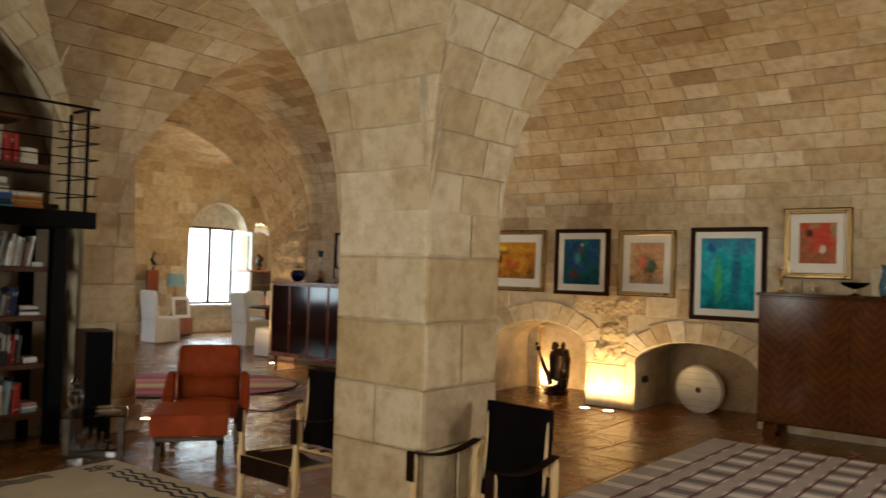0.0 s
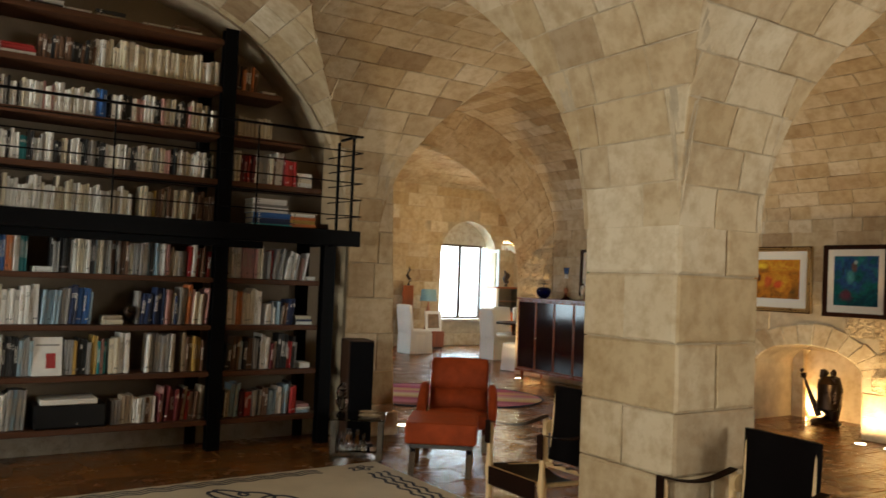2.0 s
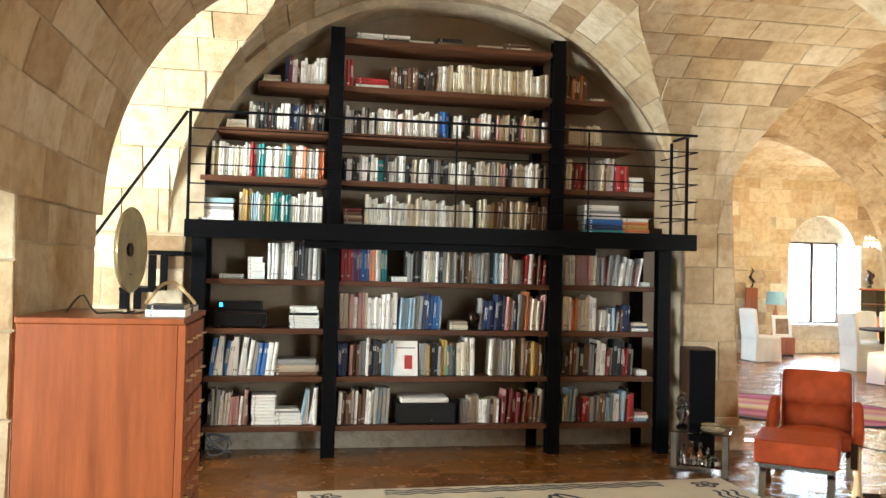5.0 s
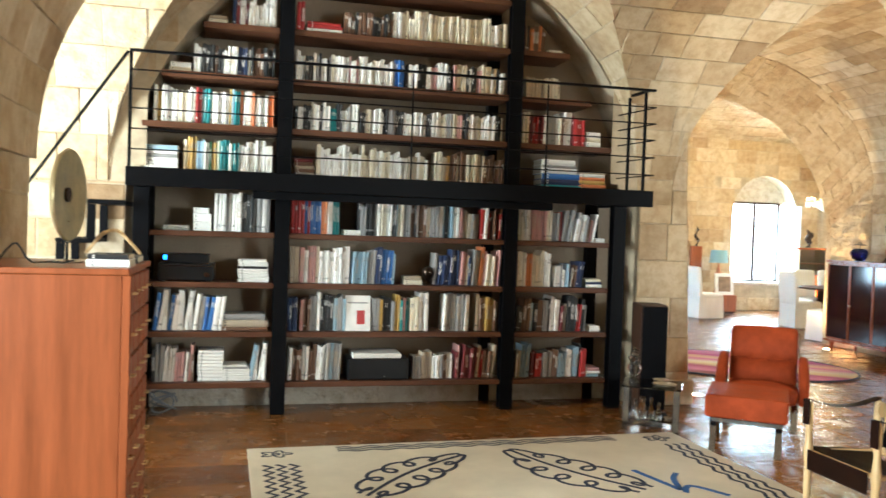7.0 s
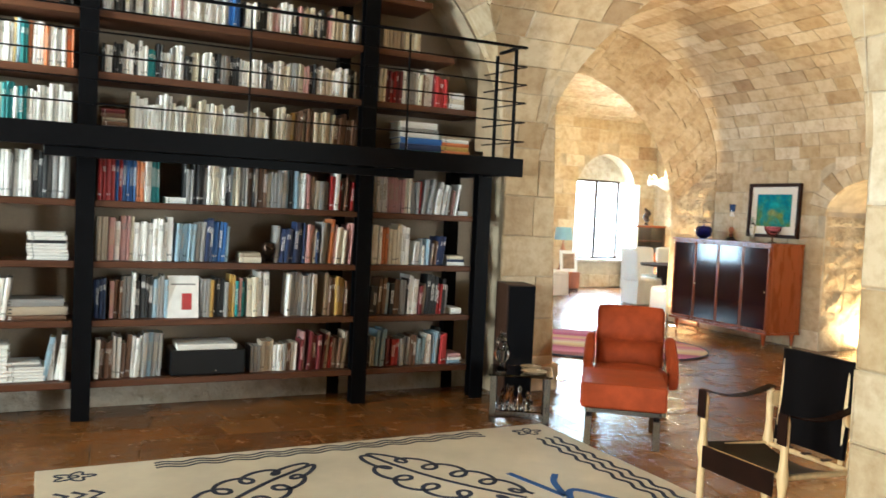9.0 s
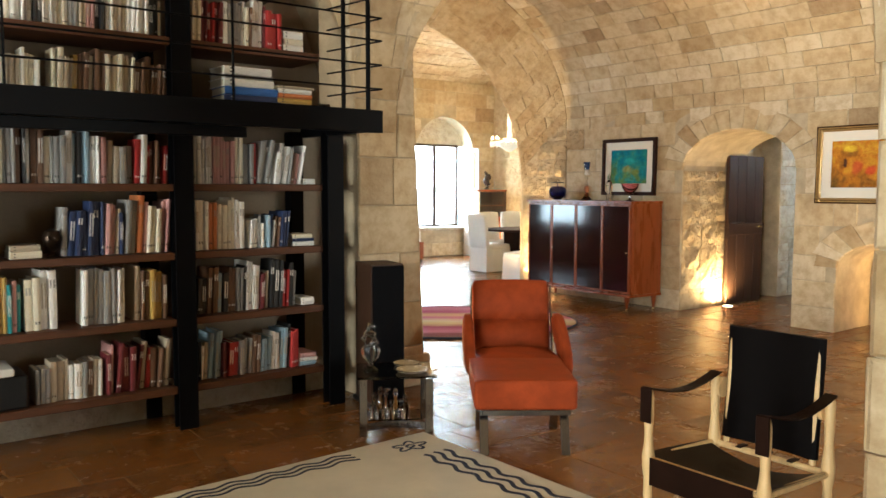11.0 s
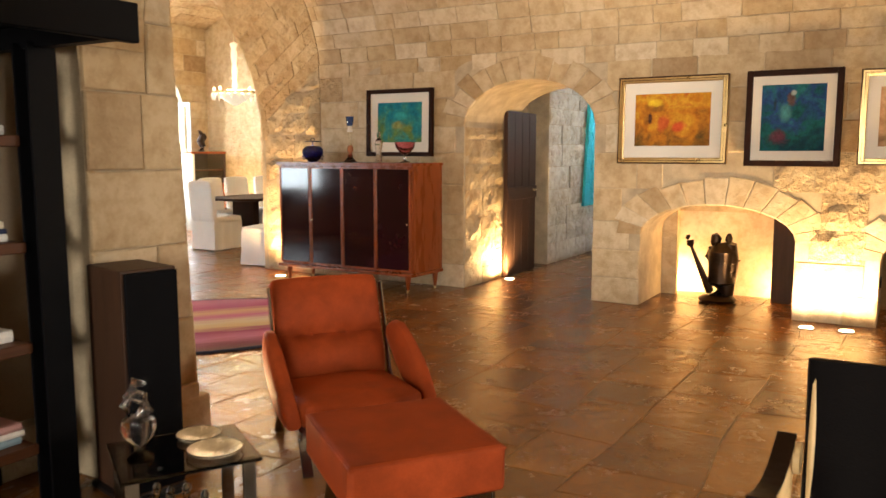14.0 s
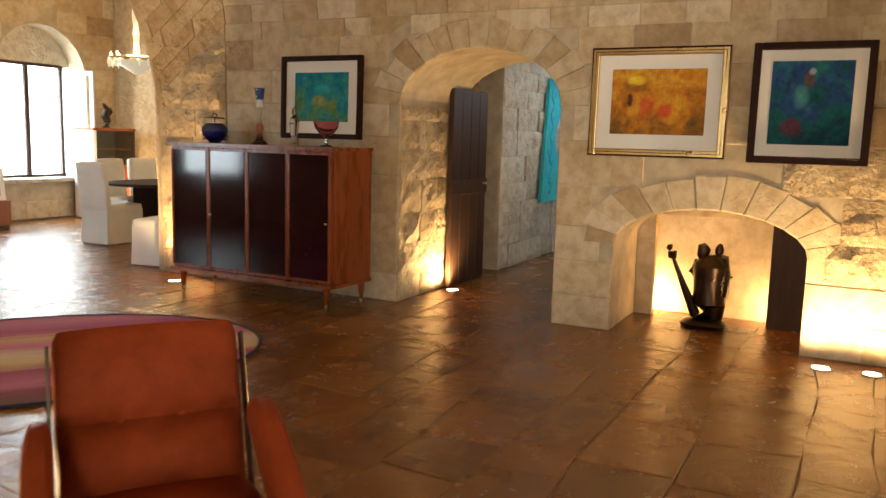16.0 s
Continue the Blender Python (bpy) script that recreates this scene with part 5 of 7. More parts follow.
def side_table():
    m = pose(3.50, 6.22, 0, 0, 0, -31)
    t = thing("side_table", m, "low side table of dark chrome bars with a smoked glass top", "side table")
    H = 0.37
    part("glass_top", add_box(bmesh.new(), -0.24, 0.24, -0.21, 0.21, H - 0.014, H, 0.004, 2), SMOKEGLASS, t, "smoked glass top")
    for sx in (-1, 1):
        for sy in (-1, 1):
            part("leg", add_box(bmesh.new(), sx * 0.20 - 0.024, sx * 0.20 + 0.024, sy * 0.17 - 0.006, sy * 0.17 + 0.006, 0, H - 0.015, 0.002, 1), CHROME, t)
    for sy in (-1, 1):
        pts = [(-0.20 + 0.40 * k / 12, sy * (0.17 - 0.07 * math.sin(math.pi * k / 12)), 0.05) for k in range(13)]
        part("curved_stretcher", add_strip(bmesh.new(), pts, (0, 0, 0.022), (0, 0.008, 0)), CHROME, t)
    part("lower_shelf", add_box(bmesh.new(), -0.17, 0.17, -0.10, 0.10, 0.073, 0.081, 0.002, 1), SMOKEGLASS, t, "smoked glass shelf")
    v = thing("carved_vase", m @ pose(-0.15, -0.02, H), "carved clear crystal vase with a bird on top", "vase")
    part("bowl", add_lathe(bmesh.new(), [(0.045, 0), (0.045, 0.01), (0.02, 0.03), (0.018, 0.05), (0.05, 0.085), (0.062, 0.12), (0.055, 0.15), (0.03, 0.165)], 20), CRYSTAL, v, "", True)
    bm = add_tube(bmesh.new(), [(0, 0, 0.155), (0.03, 0, 0.18), (0.02, 0.01, 0.22), (-0.025, 0, 0.245), (-0.01, 0, 0.285), (0.03, 0.0, 0.275)], [0.02, 0.028, 0.024, 0.026, 0.022, 0.006], 10)
    add_tube(bm, [(-0.03, 0, 0.16), (-0.045, 0.01, 0.20), (-0.02, 0, 0.24)], [0.012, 0.018, 0.008], 8)
    part("carving", bm, CRYSTAL, v, "", True)
    for px, py, r in ((0.08, 0.10, 0.085), (0.10, -0.08, 0.10)):
        d = thing("shell_dish", m @ pose(px, py, H), "shallow mother-of-pearl dish on the side table", "dish", "shell dishes")
        part("dish", add_lathe(bmesh.new(), [(r * 0.5, 0), (r * 0.95, 0.012), (r, 0.02), (r * 0.96, 0.021), (r * 0.5, 0.008), (0.004, 0.007)], 28), SHELL, d, "", True)
        part("rim", add_tube(bmesh.new(), [(r * math.cos(k * math.pi / 14), r * math.sin(k * math.pi / 14), 0.02) for k in range(28)], 0.003, 6, True), CHROME, d)
    for px, py, h in ((-0.13, -0.05, 0.13), (-0.06, -0.07, 0.16), (0.0, -0.04, 0.15), (0.06, -0.07, 0.12), (-0.09, 0.04, 0.14)):
        b = thing("glass_bottle", m @ pose(px, py, 0.0815), "small clear glass bottle under the side table", "bottle", "bottles under the table")
        part("bottle", add_lathe(bmesh.new(), [(0.024, 0), (0.026, 0.01), (0.026, h * 0.6), (0.012, h * 0.75), (0.011, h * 0.9), (0.016, h * 0.92), (0.016, h)], 14), CLEARGLASS, b, "", True)
        part("stopper", add_lathe(bmesh.new(), [(0.011, h + 0.0005), (0.016, h + 0.012), (0.006, h + 0.03)], 12), CHROME, b, "", True)


side_table()


def add_tufted(bm, half, z0, z1, y1, dents, m):
    """A tufted back cushion: two swelling rolls with a seam between them, pulled in at the buttons."""
    n, seam, rows = 28, 0.46, []
    for i in range(n + 1):
        u = 2 * i / n - 1
        u = math.copysign(1 - (1 - abs(u)) ** 1.25, u)
        row = []
        for j in range(n + 1):
            f = j / n
            roll = math.sin(math.pi * f / seam) if f < seam else math.sin(math.pi * (f - seam) / (1 - seam))
            swell = 0.020 + (0.090 if f < seam else 0.050) * max(0.0, roll) ** 0.6
            swell *= (1 - abs(u) ** 7) ** 0.5
            pinch = sum(math.exp(-((u - q) / 0.11) ** 2 - ((f - seam) / 0.05) ** 2) for q in dents)
            crease = 0.006 * math.sin(u * 21 + f * 5) * math.exp(-((f - seam) / 0.12) ** 2)
            row.append(bm.verts.new(m @ Vector((u * half * (1 - 0.06 * max(0.0, (f - 0.9) / 0.1) ** 2), -swell + 0.022 * pinch + crease, z0 + (z1 - z0) * f + 0.008 * (1 - u * u) * (f > 0.9)))))
        rows.append(row)
    for i in range(n):
        for j in range(n):
            bm.faces.new((rows[i][j], rows[i + 1][j], rows[i + 1][j + 1], rows[i][j + 1]))
    rim = [rows[i][0] for i in range(n + 1)] + [rows[n][j] for j in range(1, n + 1)] + [rows[i][n] for i in range(n - 1, -1, -1)] + [rows[0][j] for j in range(n - 1, 0, -1)]
    mi = m.inverted()
    back = []
    for v in rim:
        c = mi @ v.co
        back.append(bm.verts.new(m @ Vector((c.x, y1, c.z))))
    for k in range(len(rim)):
        q = (k + 1) % len(rim)
        bm.faces.new((rim[q], rim[k], back[k], back[q]))
    bm.faces.new(back[::-1])
    return bm


def armchair():
    a = thing("armchair", pose(4.625, 6.33, 0, 0, 0, -36.9), "rust orange velvet lounge chair on flat chrome legs", "armchair")
    back = pose(0, 0.25, 0.30, -17)
    b1 = part("backrest", add_tufted(bmesh.new(), 0.29, -0.04, 0.515, 0.07, (-0.33, 0.33), back), VELVET, a, "", True)
    for x in (-0.095, 0.095):
        part("button", add_lathe(bmesh.new(), [(0.014, -0.006), (0.012, 0.005), (0.002, 0.009)], 12, back @ pose(x, -0.008, 0.215, 90)), VELVET, b1, "", True)
    part("seat", add_cushion(bmesh.new(), -0.285, 0.285, -0.36, 0.25, 0.19, 0.325, 0.03, pose(0, 0, 0, -4)), VELVET, a, "", True)
    for s in (-1, 1):
        bm = bmesh.new()
        pts = [(0.25, 0.545), (0.20, 0.575), (0.12, 0.575), (0.0, 0.525), (-0.12, 0.46), (-0.22, 0.39), (-0.29, 0.325), (-0.315, 0.275)]
        rings = []
        for k, (y, z) in enumerate(pts):
            bulge = 0.024 * math.sin(math.pi * k / 7)
            lo = max(0.215, z - (0.09, 0.17, 0.23, 0.25, 0.22, 0.16, 0.10, 0.05)[k])
            x0, x1 = s * 0.295, s * (0.36 + bulge)
            ring = []
            for q in range(16):
                ang = 2 * math.pi * q / 16
                ring.append(bm.verts.new(((x0 + x1) / 2 + abs(x1 - x0) / 2 * math.copysign(abs(math.cos(ang)) ** 0.7, math.cos(ang)), y, (z + lo) / 2 + (z - lo) / 2 * math.copysign(abs(math.sin(ang)) ** 0.7, math.sin(ang)))))
            rings.append(ring)
        for p, q in zip(rings, rings[1:]):
            for k in range(16):
                bm.faces.new((p[k], p[(k + 1) % 16], q[(k + 1) % 16], q[k]))
        bm.faces.new(rings[0][::-1])
        bm.faces.new(rings[-1])
        part("armrest", bm, VELVET, a, "", True)
        part("back_bar", add_beam(bmesh.new(), (s * 0.302, 0.19, 0.24), (s * 0.302, 0.365, 0.76), 0.012, 0.045), CHROME, a)
        part("front_leg", add_beam(bmesh.new(), (s * 0.27, -0.20, 0.24), (s * 0.27, -0.33, 0.0), 0.05, 0.014), CHROME, a)
        part("back_leg", add_beam(bmesh.new(), (s * 0.27, 0.16, 0.24), (s * 0.27, 0.34, 0.0), 0.05, 0.014), CHROME, a)
        part("side_rail", add_box(bmesh.new(), s * 0.291 - 0.006, s * 0.291 + 0.006, -0.3, 0.22, 0.165, 0.205, 0.002, 1), CHROME, a)
    o = thing("ottoman", pose(3.93, 5.53, 0, 0, 0, -36.9), "rust orange velvet ottoman on flat chrome legs", "ottoman")
    cushion = part("cushion", add_box(bmesh.new(), -0.29, 0.29, -0.27, 0.35, 0.264, 0.435, 0.022, 4), VELVET, o)
    edge = [(-0.285, -0.266), (0.285, -0.266), (0.285, 0.346), (-0.285, 0.346)]
    part("piping", add_tube(bmesh.new(), [(x, y, 0.423) for x, y in edge], 0.006, 6, True), VELVET, cushion)
    for s in (-1, 1):
        part("rail", add_box(bmesh.new(), s * 0.25 - 0.006, s * 0.25 + 0.006, -0.25, 0.25, 0.228, 0.262, 0.002, 1), CHROME, o)
        for q in (-1, 1):
            part("leg", add_beam(bmesh.new(), (s * 0.23, q * 0.14, 0.25), (s * 0.23, q * 0.25, 0.0), 0.05, 0.014), CHROME, o)
    part("cross_rail", add_box(bmesh.new(), -0.243, 0.243, -0.25, -0.238, 0.230, 0.262, 0.002, 1), CHROME, o)


armchair()


def safari_chair():
    c = thing("safari_chair", pose(3.68, 3.96, 0, 0, 0, -90), "folding safari chair of pale ash with black leather slings", "chair", "safari chairs")
    for sx in (-1, 1):
        for y, top in ((-0.24, 0.655), (0.24, 0.66)):
            bm = add_lathe(bmesh.new(), [(0.012, 0), (0.018, 0.05), (0.02, 0.2), (0.018, 0.28), (0.026, 0.33), (0.028, 0.37), (0.022, 0.41), (0.018, 0.46), (0.021, 0.56), (0.021, top - 0.03), (0.014, top)], 14, Matrix.Translation((sx * 0.265, y, 0)))
            part("leg", bm, ASH, c, "", True)
        pts = [(sx * 0.265, -0.255 + 0.5 * k / 10, 0.665 - 0.045 * math.sin(math.pi * k / 10)) for k in range(11)]
        arm = part("arm_strap", add_strip(bmesh.new(), pts, (0.026, 0, 0), (0, 0, 0.006)), BROWNLEATHER, c, "dark leather arm strap")
        part("strap_end", add_box(bmesh.new(), sx * 0.265 - 0.027, sx * 0.265 + 0.027, -0.268, -0.26, 0.52, 0.668, 0.002, 1), BROWNLEATHER, arm)
        part("side_rail", add_rod(bmesh.new(), (sx * 0.265, -0.24, 0.36), (sx * 0.265, 0.24, 0.34), 0.015), ASH, c)
        part("back_stile", add_rod(bmesh.new(), (sx * 0.20, 0.235, 0.36), (sx * 0.20, 0.275, 0.875), 0.013), ASH, c)
        part("pivot_disc", add_rod(bmesh.new(), (sx * 0.226, 0.25, 0.60), (sx * 0.244, 0.25, 0.60), 0.045, None, 20), ASH, c, "round pale wood pivot")
    for y, z in ((-0.24, 0.36), (0.24, 0.34)):
        part("cross_rail", add_rod(bmesh.new(), (-0.265, y, z), (0.265, y, z), 0.014), ASH, c)
    bm = bmesh.new()
    n = 10
    for side in (0.0, -0.006):
        vs = [[bm.verts.new(((i / n - 0.5) * 0.56, -0.262 + 0.46 * j / n, 0.385 - 0.06 * math.sin(math.pi * i / n) - 0.03 * j / n + side)) for j in range(n + 1)] for i in range(n + 1)]
        for i in range(n):
            for j in range(n):
                bm.faces.new((vs[i][j], vs[i + 1][j], vs[i + 1][j + 1], vs[i][j + 1]))
    seat = part("seat_sling", bm, BROWNLEATHER, c, "dark brown leather seat", True)
    part("front_flap", add_box(bmesh.new(), -0.235, 0.235, -0.272, -0.264, 0.26, 0.378, 0.002, 1), BROWNLEATHER, seat)
    for x in (-0.12, 0.0, 0.12):
        part("strap", add_box(bmesh.new(), x - 0.013, x + 0.013, 0.20, 0.262, 0.356, 0.362, 0.001, 1), BROWNLEATHER, seat)
    bm = bmesh.new()
    loop = [(-0.215, -0.012), (-0.19, -0.018), (-0.10, -0.006), (0.0, 0.0), (0.10, -0.006), (0.19, -0.018), (0.215, -0.012), (0.222, 0.0), (0.215, 0.014), (0.19, 0.019), (0.0, 0.012), (-0.19, 0.019), (-0.215, 0.014), (-0.222, 0.0)]
    rings = []
    for j in range(n + 1):
        f = j / n
        rings.append([bm.verts.new((x + 0.002 * math.sin(7 * f + x * 9), 0.237 + 0.04 * f + y + 0.006 * math.sin(math.pi * f), 0.385 + 0.50 * f)) for x, y in loop])
    for p, q in zip(rings, rings[1:]):
        for k in range(len(loop)):
            bm.faces.new((p[k], p[(k + 1) % len(loop)], q[(k + 1) % len(loop)], q[k]))
    bm.faces.new(rings[-1])
    bm.faces.new(rings[0][::-1])
    part("back_sling", bm, BLACK, c, "black leather back", True)
    return c


first_chair = safari_chair()
second_chair = copy_thing(first_chair, pose(3.53, 2.36, 0, 0, 0, -95))


# ---- rugs ----


def ribbon(bm, pts, width, z):
    """A flat band along a line of points, a few millimetres thick."""
    rows = []
    for i, p in enumerate(pts):
        a, b = Vector(pts[max(0, i - 1)]), Vector(pts[min(len(pts) - 1, i + 1)])
        d = (b - a).normalized() if (b - a).length > 1e-9 else Vector((1, 0))
        n = Vector((-d.y, d.x)) * width / 2
        p = Vector(p)
        rows.append([bm.verts.new((p.x + n.x * s, p.y + n.y * s, zz)) for s, zz in ((1, 0.0), (1, z), (-1, z), (-1, 0.0))])
    for p, q in zip(rows, rows[1:]):
        for k in range(3):
            bm.faces.new((p[k], p[k + 1], q[k + 1], q[k]))


def cream_rug():
    r = thing("cream_rug", pose(0.205, 5.91, 0.002, 0, 0, 1.6), "cream wool rug with navy hand-drawn leaf patterns", "rug")
    W, L = 3.36, 2.55
    part("rug_body", add_box(bmesh.new(), 0, W, -L, 0, 0, 0.012, 0.004, 2), CREAMWOOL, r)
    top = 0.0145

    def motif(name, lines, width=0.022, mat=NAVYWOOL):
        bm = bmesh.new()
        for pts in lines:
            ribbon(bm, pts, width, top)
        part(name, bm, mat, r)
    wave = lambda x0, x1, v: [(x0 + (x1 - x0) * k / 90, v + 0.016 * math.sin(k * 0.75)) for k in range(91)]
    motif("wave_border", [wave(0.62, 2.78, -0.07 - 0.045 * q) for q in range(3)], 0.016)
    motif("wave_border", [wave(0.62, 2.78, -L + 0.07 + 0.045 * q) for q in range(3)], 0.016)
    zig = lambda u, n: [(u + (0.03 if k % 2 else -0.03), -0.42 - 0.055 * k) for k in range(n)]
    motif("zigzag_border", [zig(0.12 + 0.085 * q, 32) for q in range(3)], 0.026)
    side = lambda u: [(u + 0.018 * math.sin(k * 0.8), -0.34 - 1.85 * k / 80) for k in range(81)]
    motif("wave_border", [side(3.10 + 0.07 * q) for q in range(3)], 0.024)
    for cx, cy in ((0.19, -0.17), (3.13, -0.17), (0.19, -L + 0.17), (3.13, -L + 0.17)):
        motif("flower", [[(cx + (0.085 + 0.028 * math.cos(5 * a)) * math.cos(a), cy + (0.06 + 0.02 * math.cos(5 * a)) * math.sin(a)) for a in [2 * math.pi * k / 60 for k in range(61)]],
                         [(cx + 0.025 * math.cos(a), cy + 0.02 * math.sin(a)) for a in [2 * math.pi * k / 16 for k in range(17)]]], 0.014)

    def leaf(base, tip, half, name="leaf"):
        b, t = Vector(base), Vector(tip)
        d = t - b
        nrm = Vector((-d.y, d.x)).normalized()
        stem = [tuple(b + d * (k / 30) + nrm * 0.06 * math.sin(math.pi * k / 30)) for k in range(31)]
        sides = []
        for s in (1, -1):
            pts = []
            for k in range(121):
                f = k / 120
                env = half * math.sin(math.pi * min(1, 0.06 + f * 0.94)) ** 0.7
                ph = f * 2 * math.pi * 5.5
                c = b + d * (f + 0.075 * math.sin(ph)) + nrm * 0.06 * math.sin(math.pi * f)
                pts.append(tuple(c + nrm * s * (env * (0.72 + 0.34 * math.cos(ph)))))
            sides.append(pts)
        motif(name, [stem] + sides, 0.027)
    leaf((0.66, -1.12), (1.44, -0.40), 0.20)
    leaf((2.40, -1.30), (1.86, -0.34), 0.24)
    leaf((1.05, -2.1), (1.7, -1.45), 0.17)
    leaf((0.55, -1.5), (0.95, -2.2), 0.14)
    motif("branch", [[(2.62 + 0.16 * k / 12, -1.35 + 0.37 * k / 12 + 0.05 * math.sin(k / 3)) for k in range(13)], [(2.62 - 0.10 * k / 12, -1.35 + 0.44 * k / 12) for k in range(13)], [(2.62 + 0.25 * k / 12, -1.4 + 0.12 * math.sin(k / 3)) for k in range(13)]], 0.04, BLUEWOOL)
    return r


cream_rug()


def stripe_material():
    m, nt, p = nodes_of("striped_pink_wool")
    c = nt.nodes.new("ShaderNodeTexCoord")
    sep = nt.nodes.new("ShaderNodeSeparateXYZ")
    nt.links.new(c.outputs["Object"], sep.inputs[0])
    n = noise_node(nt, 3, 4, 0.6, None, (0.5, 3, 1))
    mr = nt.nodes.new("ShaderNodeMapRange")
    mr.inputs[1].default_value, mr.inputs[2].default_value = -1.05, 1.05
    nt.links.new(sep.outputs[1], mr.inputs[0])
    ad = nt.nodes.new("ShaderNodeMath")
    ad.operation = "MULTIPLY_ADD"
    nt.links.new(n.outputs[0], ad.inputs[0])
    ad.inputs[1].default_value = 0.16
    nt.links.new(mr.outputs[0], ad.inputs[2])
    stops = [(0.05, (0.12, 0.06, 0.03)), (0.16, (0.20, 0.03, 0.05)), (0.26, (0.50, 0.14, 0.24)), (0.38, (0.30, 0.03, 0.10)), (0.46, (0.60, 0.42, 0.20)), (0.56, (0.62, 0.50, 0.32)),
             (0.66, (0.50, 0.12, 0.22)), (0.76, (0.58, 0.34, 0.18)), (0.86, (0.34, 0.03, 0.12)), (1.0, (0.45, 0.12, 0.20))]
    nt.links.new(ramp_node(nt, ad.outputs[0], stops), p.inputs["Base Color"])
    p.inputs["Roughness"].default_value = 0.95
    nt.links.new(bump_node(nt, noise_node(nt, 220, 4).outputs[0], 0.6, 0.004), p.inputs["Normal"])
    return m


def oval_rug():
    r = thing("oval_rug", pose(6.25, 9.15, 0.002, 0, 0, -36.9), "oval rug with pink, maroon and cream stripes", "rug")
    bm = bmesh.new()
    rows = [[bm.verts.new((1.42 * k * math.cos(2 * math.pi * i / 64), 1.06 * k * math.sin(2 * math.pi * i / 64), z)) for i in range(64)] for k, z in ((1, 0), (1, 0.008), (0.99, 0.012), (0.5, 0.012))]
    for a, b in zip(rows, rows[1:]):
        for i in range(64):
            bm.faces.new((a[i], a[(i + 1) % 64], b[(i + 1) % 64], b[i]))
    bm.faces.new(rows[-1])
    part("rug_body", bm, stripe_material(), r)
    part("edge_binding", add_tube(bmesh.new(), [(1.425 * math.cos(2 * math.pi * i / 64), 1.065 * math.sin(2 * math.pi * i / 64), 0.007) for i in range(64)], 0.012, 6, True), NAVYWOOL, r, "dark bound edge")


oval_rug()


def plaid_rug():
    r = thing("plaid_rug", pose(0, 0, 0.002), "grey and white plaid woven rug with maroon lines", "rug")
    grey = surface("grey_woven_wool", (0.44, 0.42, 0.43), 0.95, 0, 4, 200, 0.15, 0.5)
    white = surface("white_woven_wool", (0.75, 0.72, 0.70), 0.95, 0, 4, 200, 0.1, 0.5)
    maroon = surface("maroon_woven_wool", (0.14, 0.03, 0.05), 0.95, 0, 4, 200, 0.2, 0.5)
    dark = surface("dark_grey_woven_wool", (0.20, 0.19, 0.21), 0.95, 0, 4, 200, 0.15, 0.5)
    x0, x1, y0, y1 = 5.15, 8.10, -0.2, 2.87
    part("weave", add_box(bmesh.new(), x0, x1, y0, y1, 0, 0.008, 0.002, 1), grey, r)
    for i in range(8):
        x, end = x1 - 0.10 - i * 0.37, y1 - (0.27 if i < 3 else 0.01)
        part("stripe", add_box(bmesh.new(), x - 0.05, x + 0.05, y0 + 0.01, end, 0.0085, 0.0105), white, r, "white stripe")
        part("stripe", add_box(bmesh.new(), x - 0.25, x - 0.13, y0 + 0.01, y1 - 0.27, 0.0085, 0.0100), dark, r, "dark grey stripe")
    for i in range(7):
        y = y1 - 0.26 - i * 0.40
        part("stripe", add_box(bmesh.new(), x0 + 0.01, x1 - 0.01, y - 0.14, y - 0.03, 0.0103, 0.0112), grey, r, "grey stripe")
        for q in (0.0, 0.17):
            part("stripe", add_box(bmesh.new(), x0 + 0.01, x1 - 0.01, y - q - 0.011, y - q + 0.011, 0.0113, 0.0122), maroon, r, "maroon line")


plaid_rug()


# ---- east wall: pictures, cabinet, statue ----


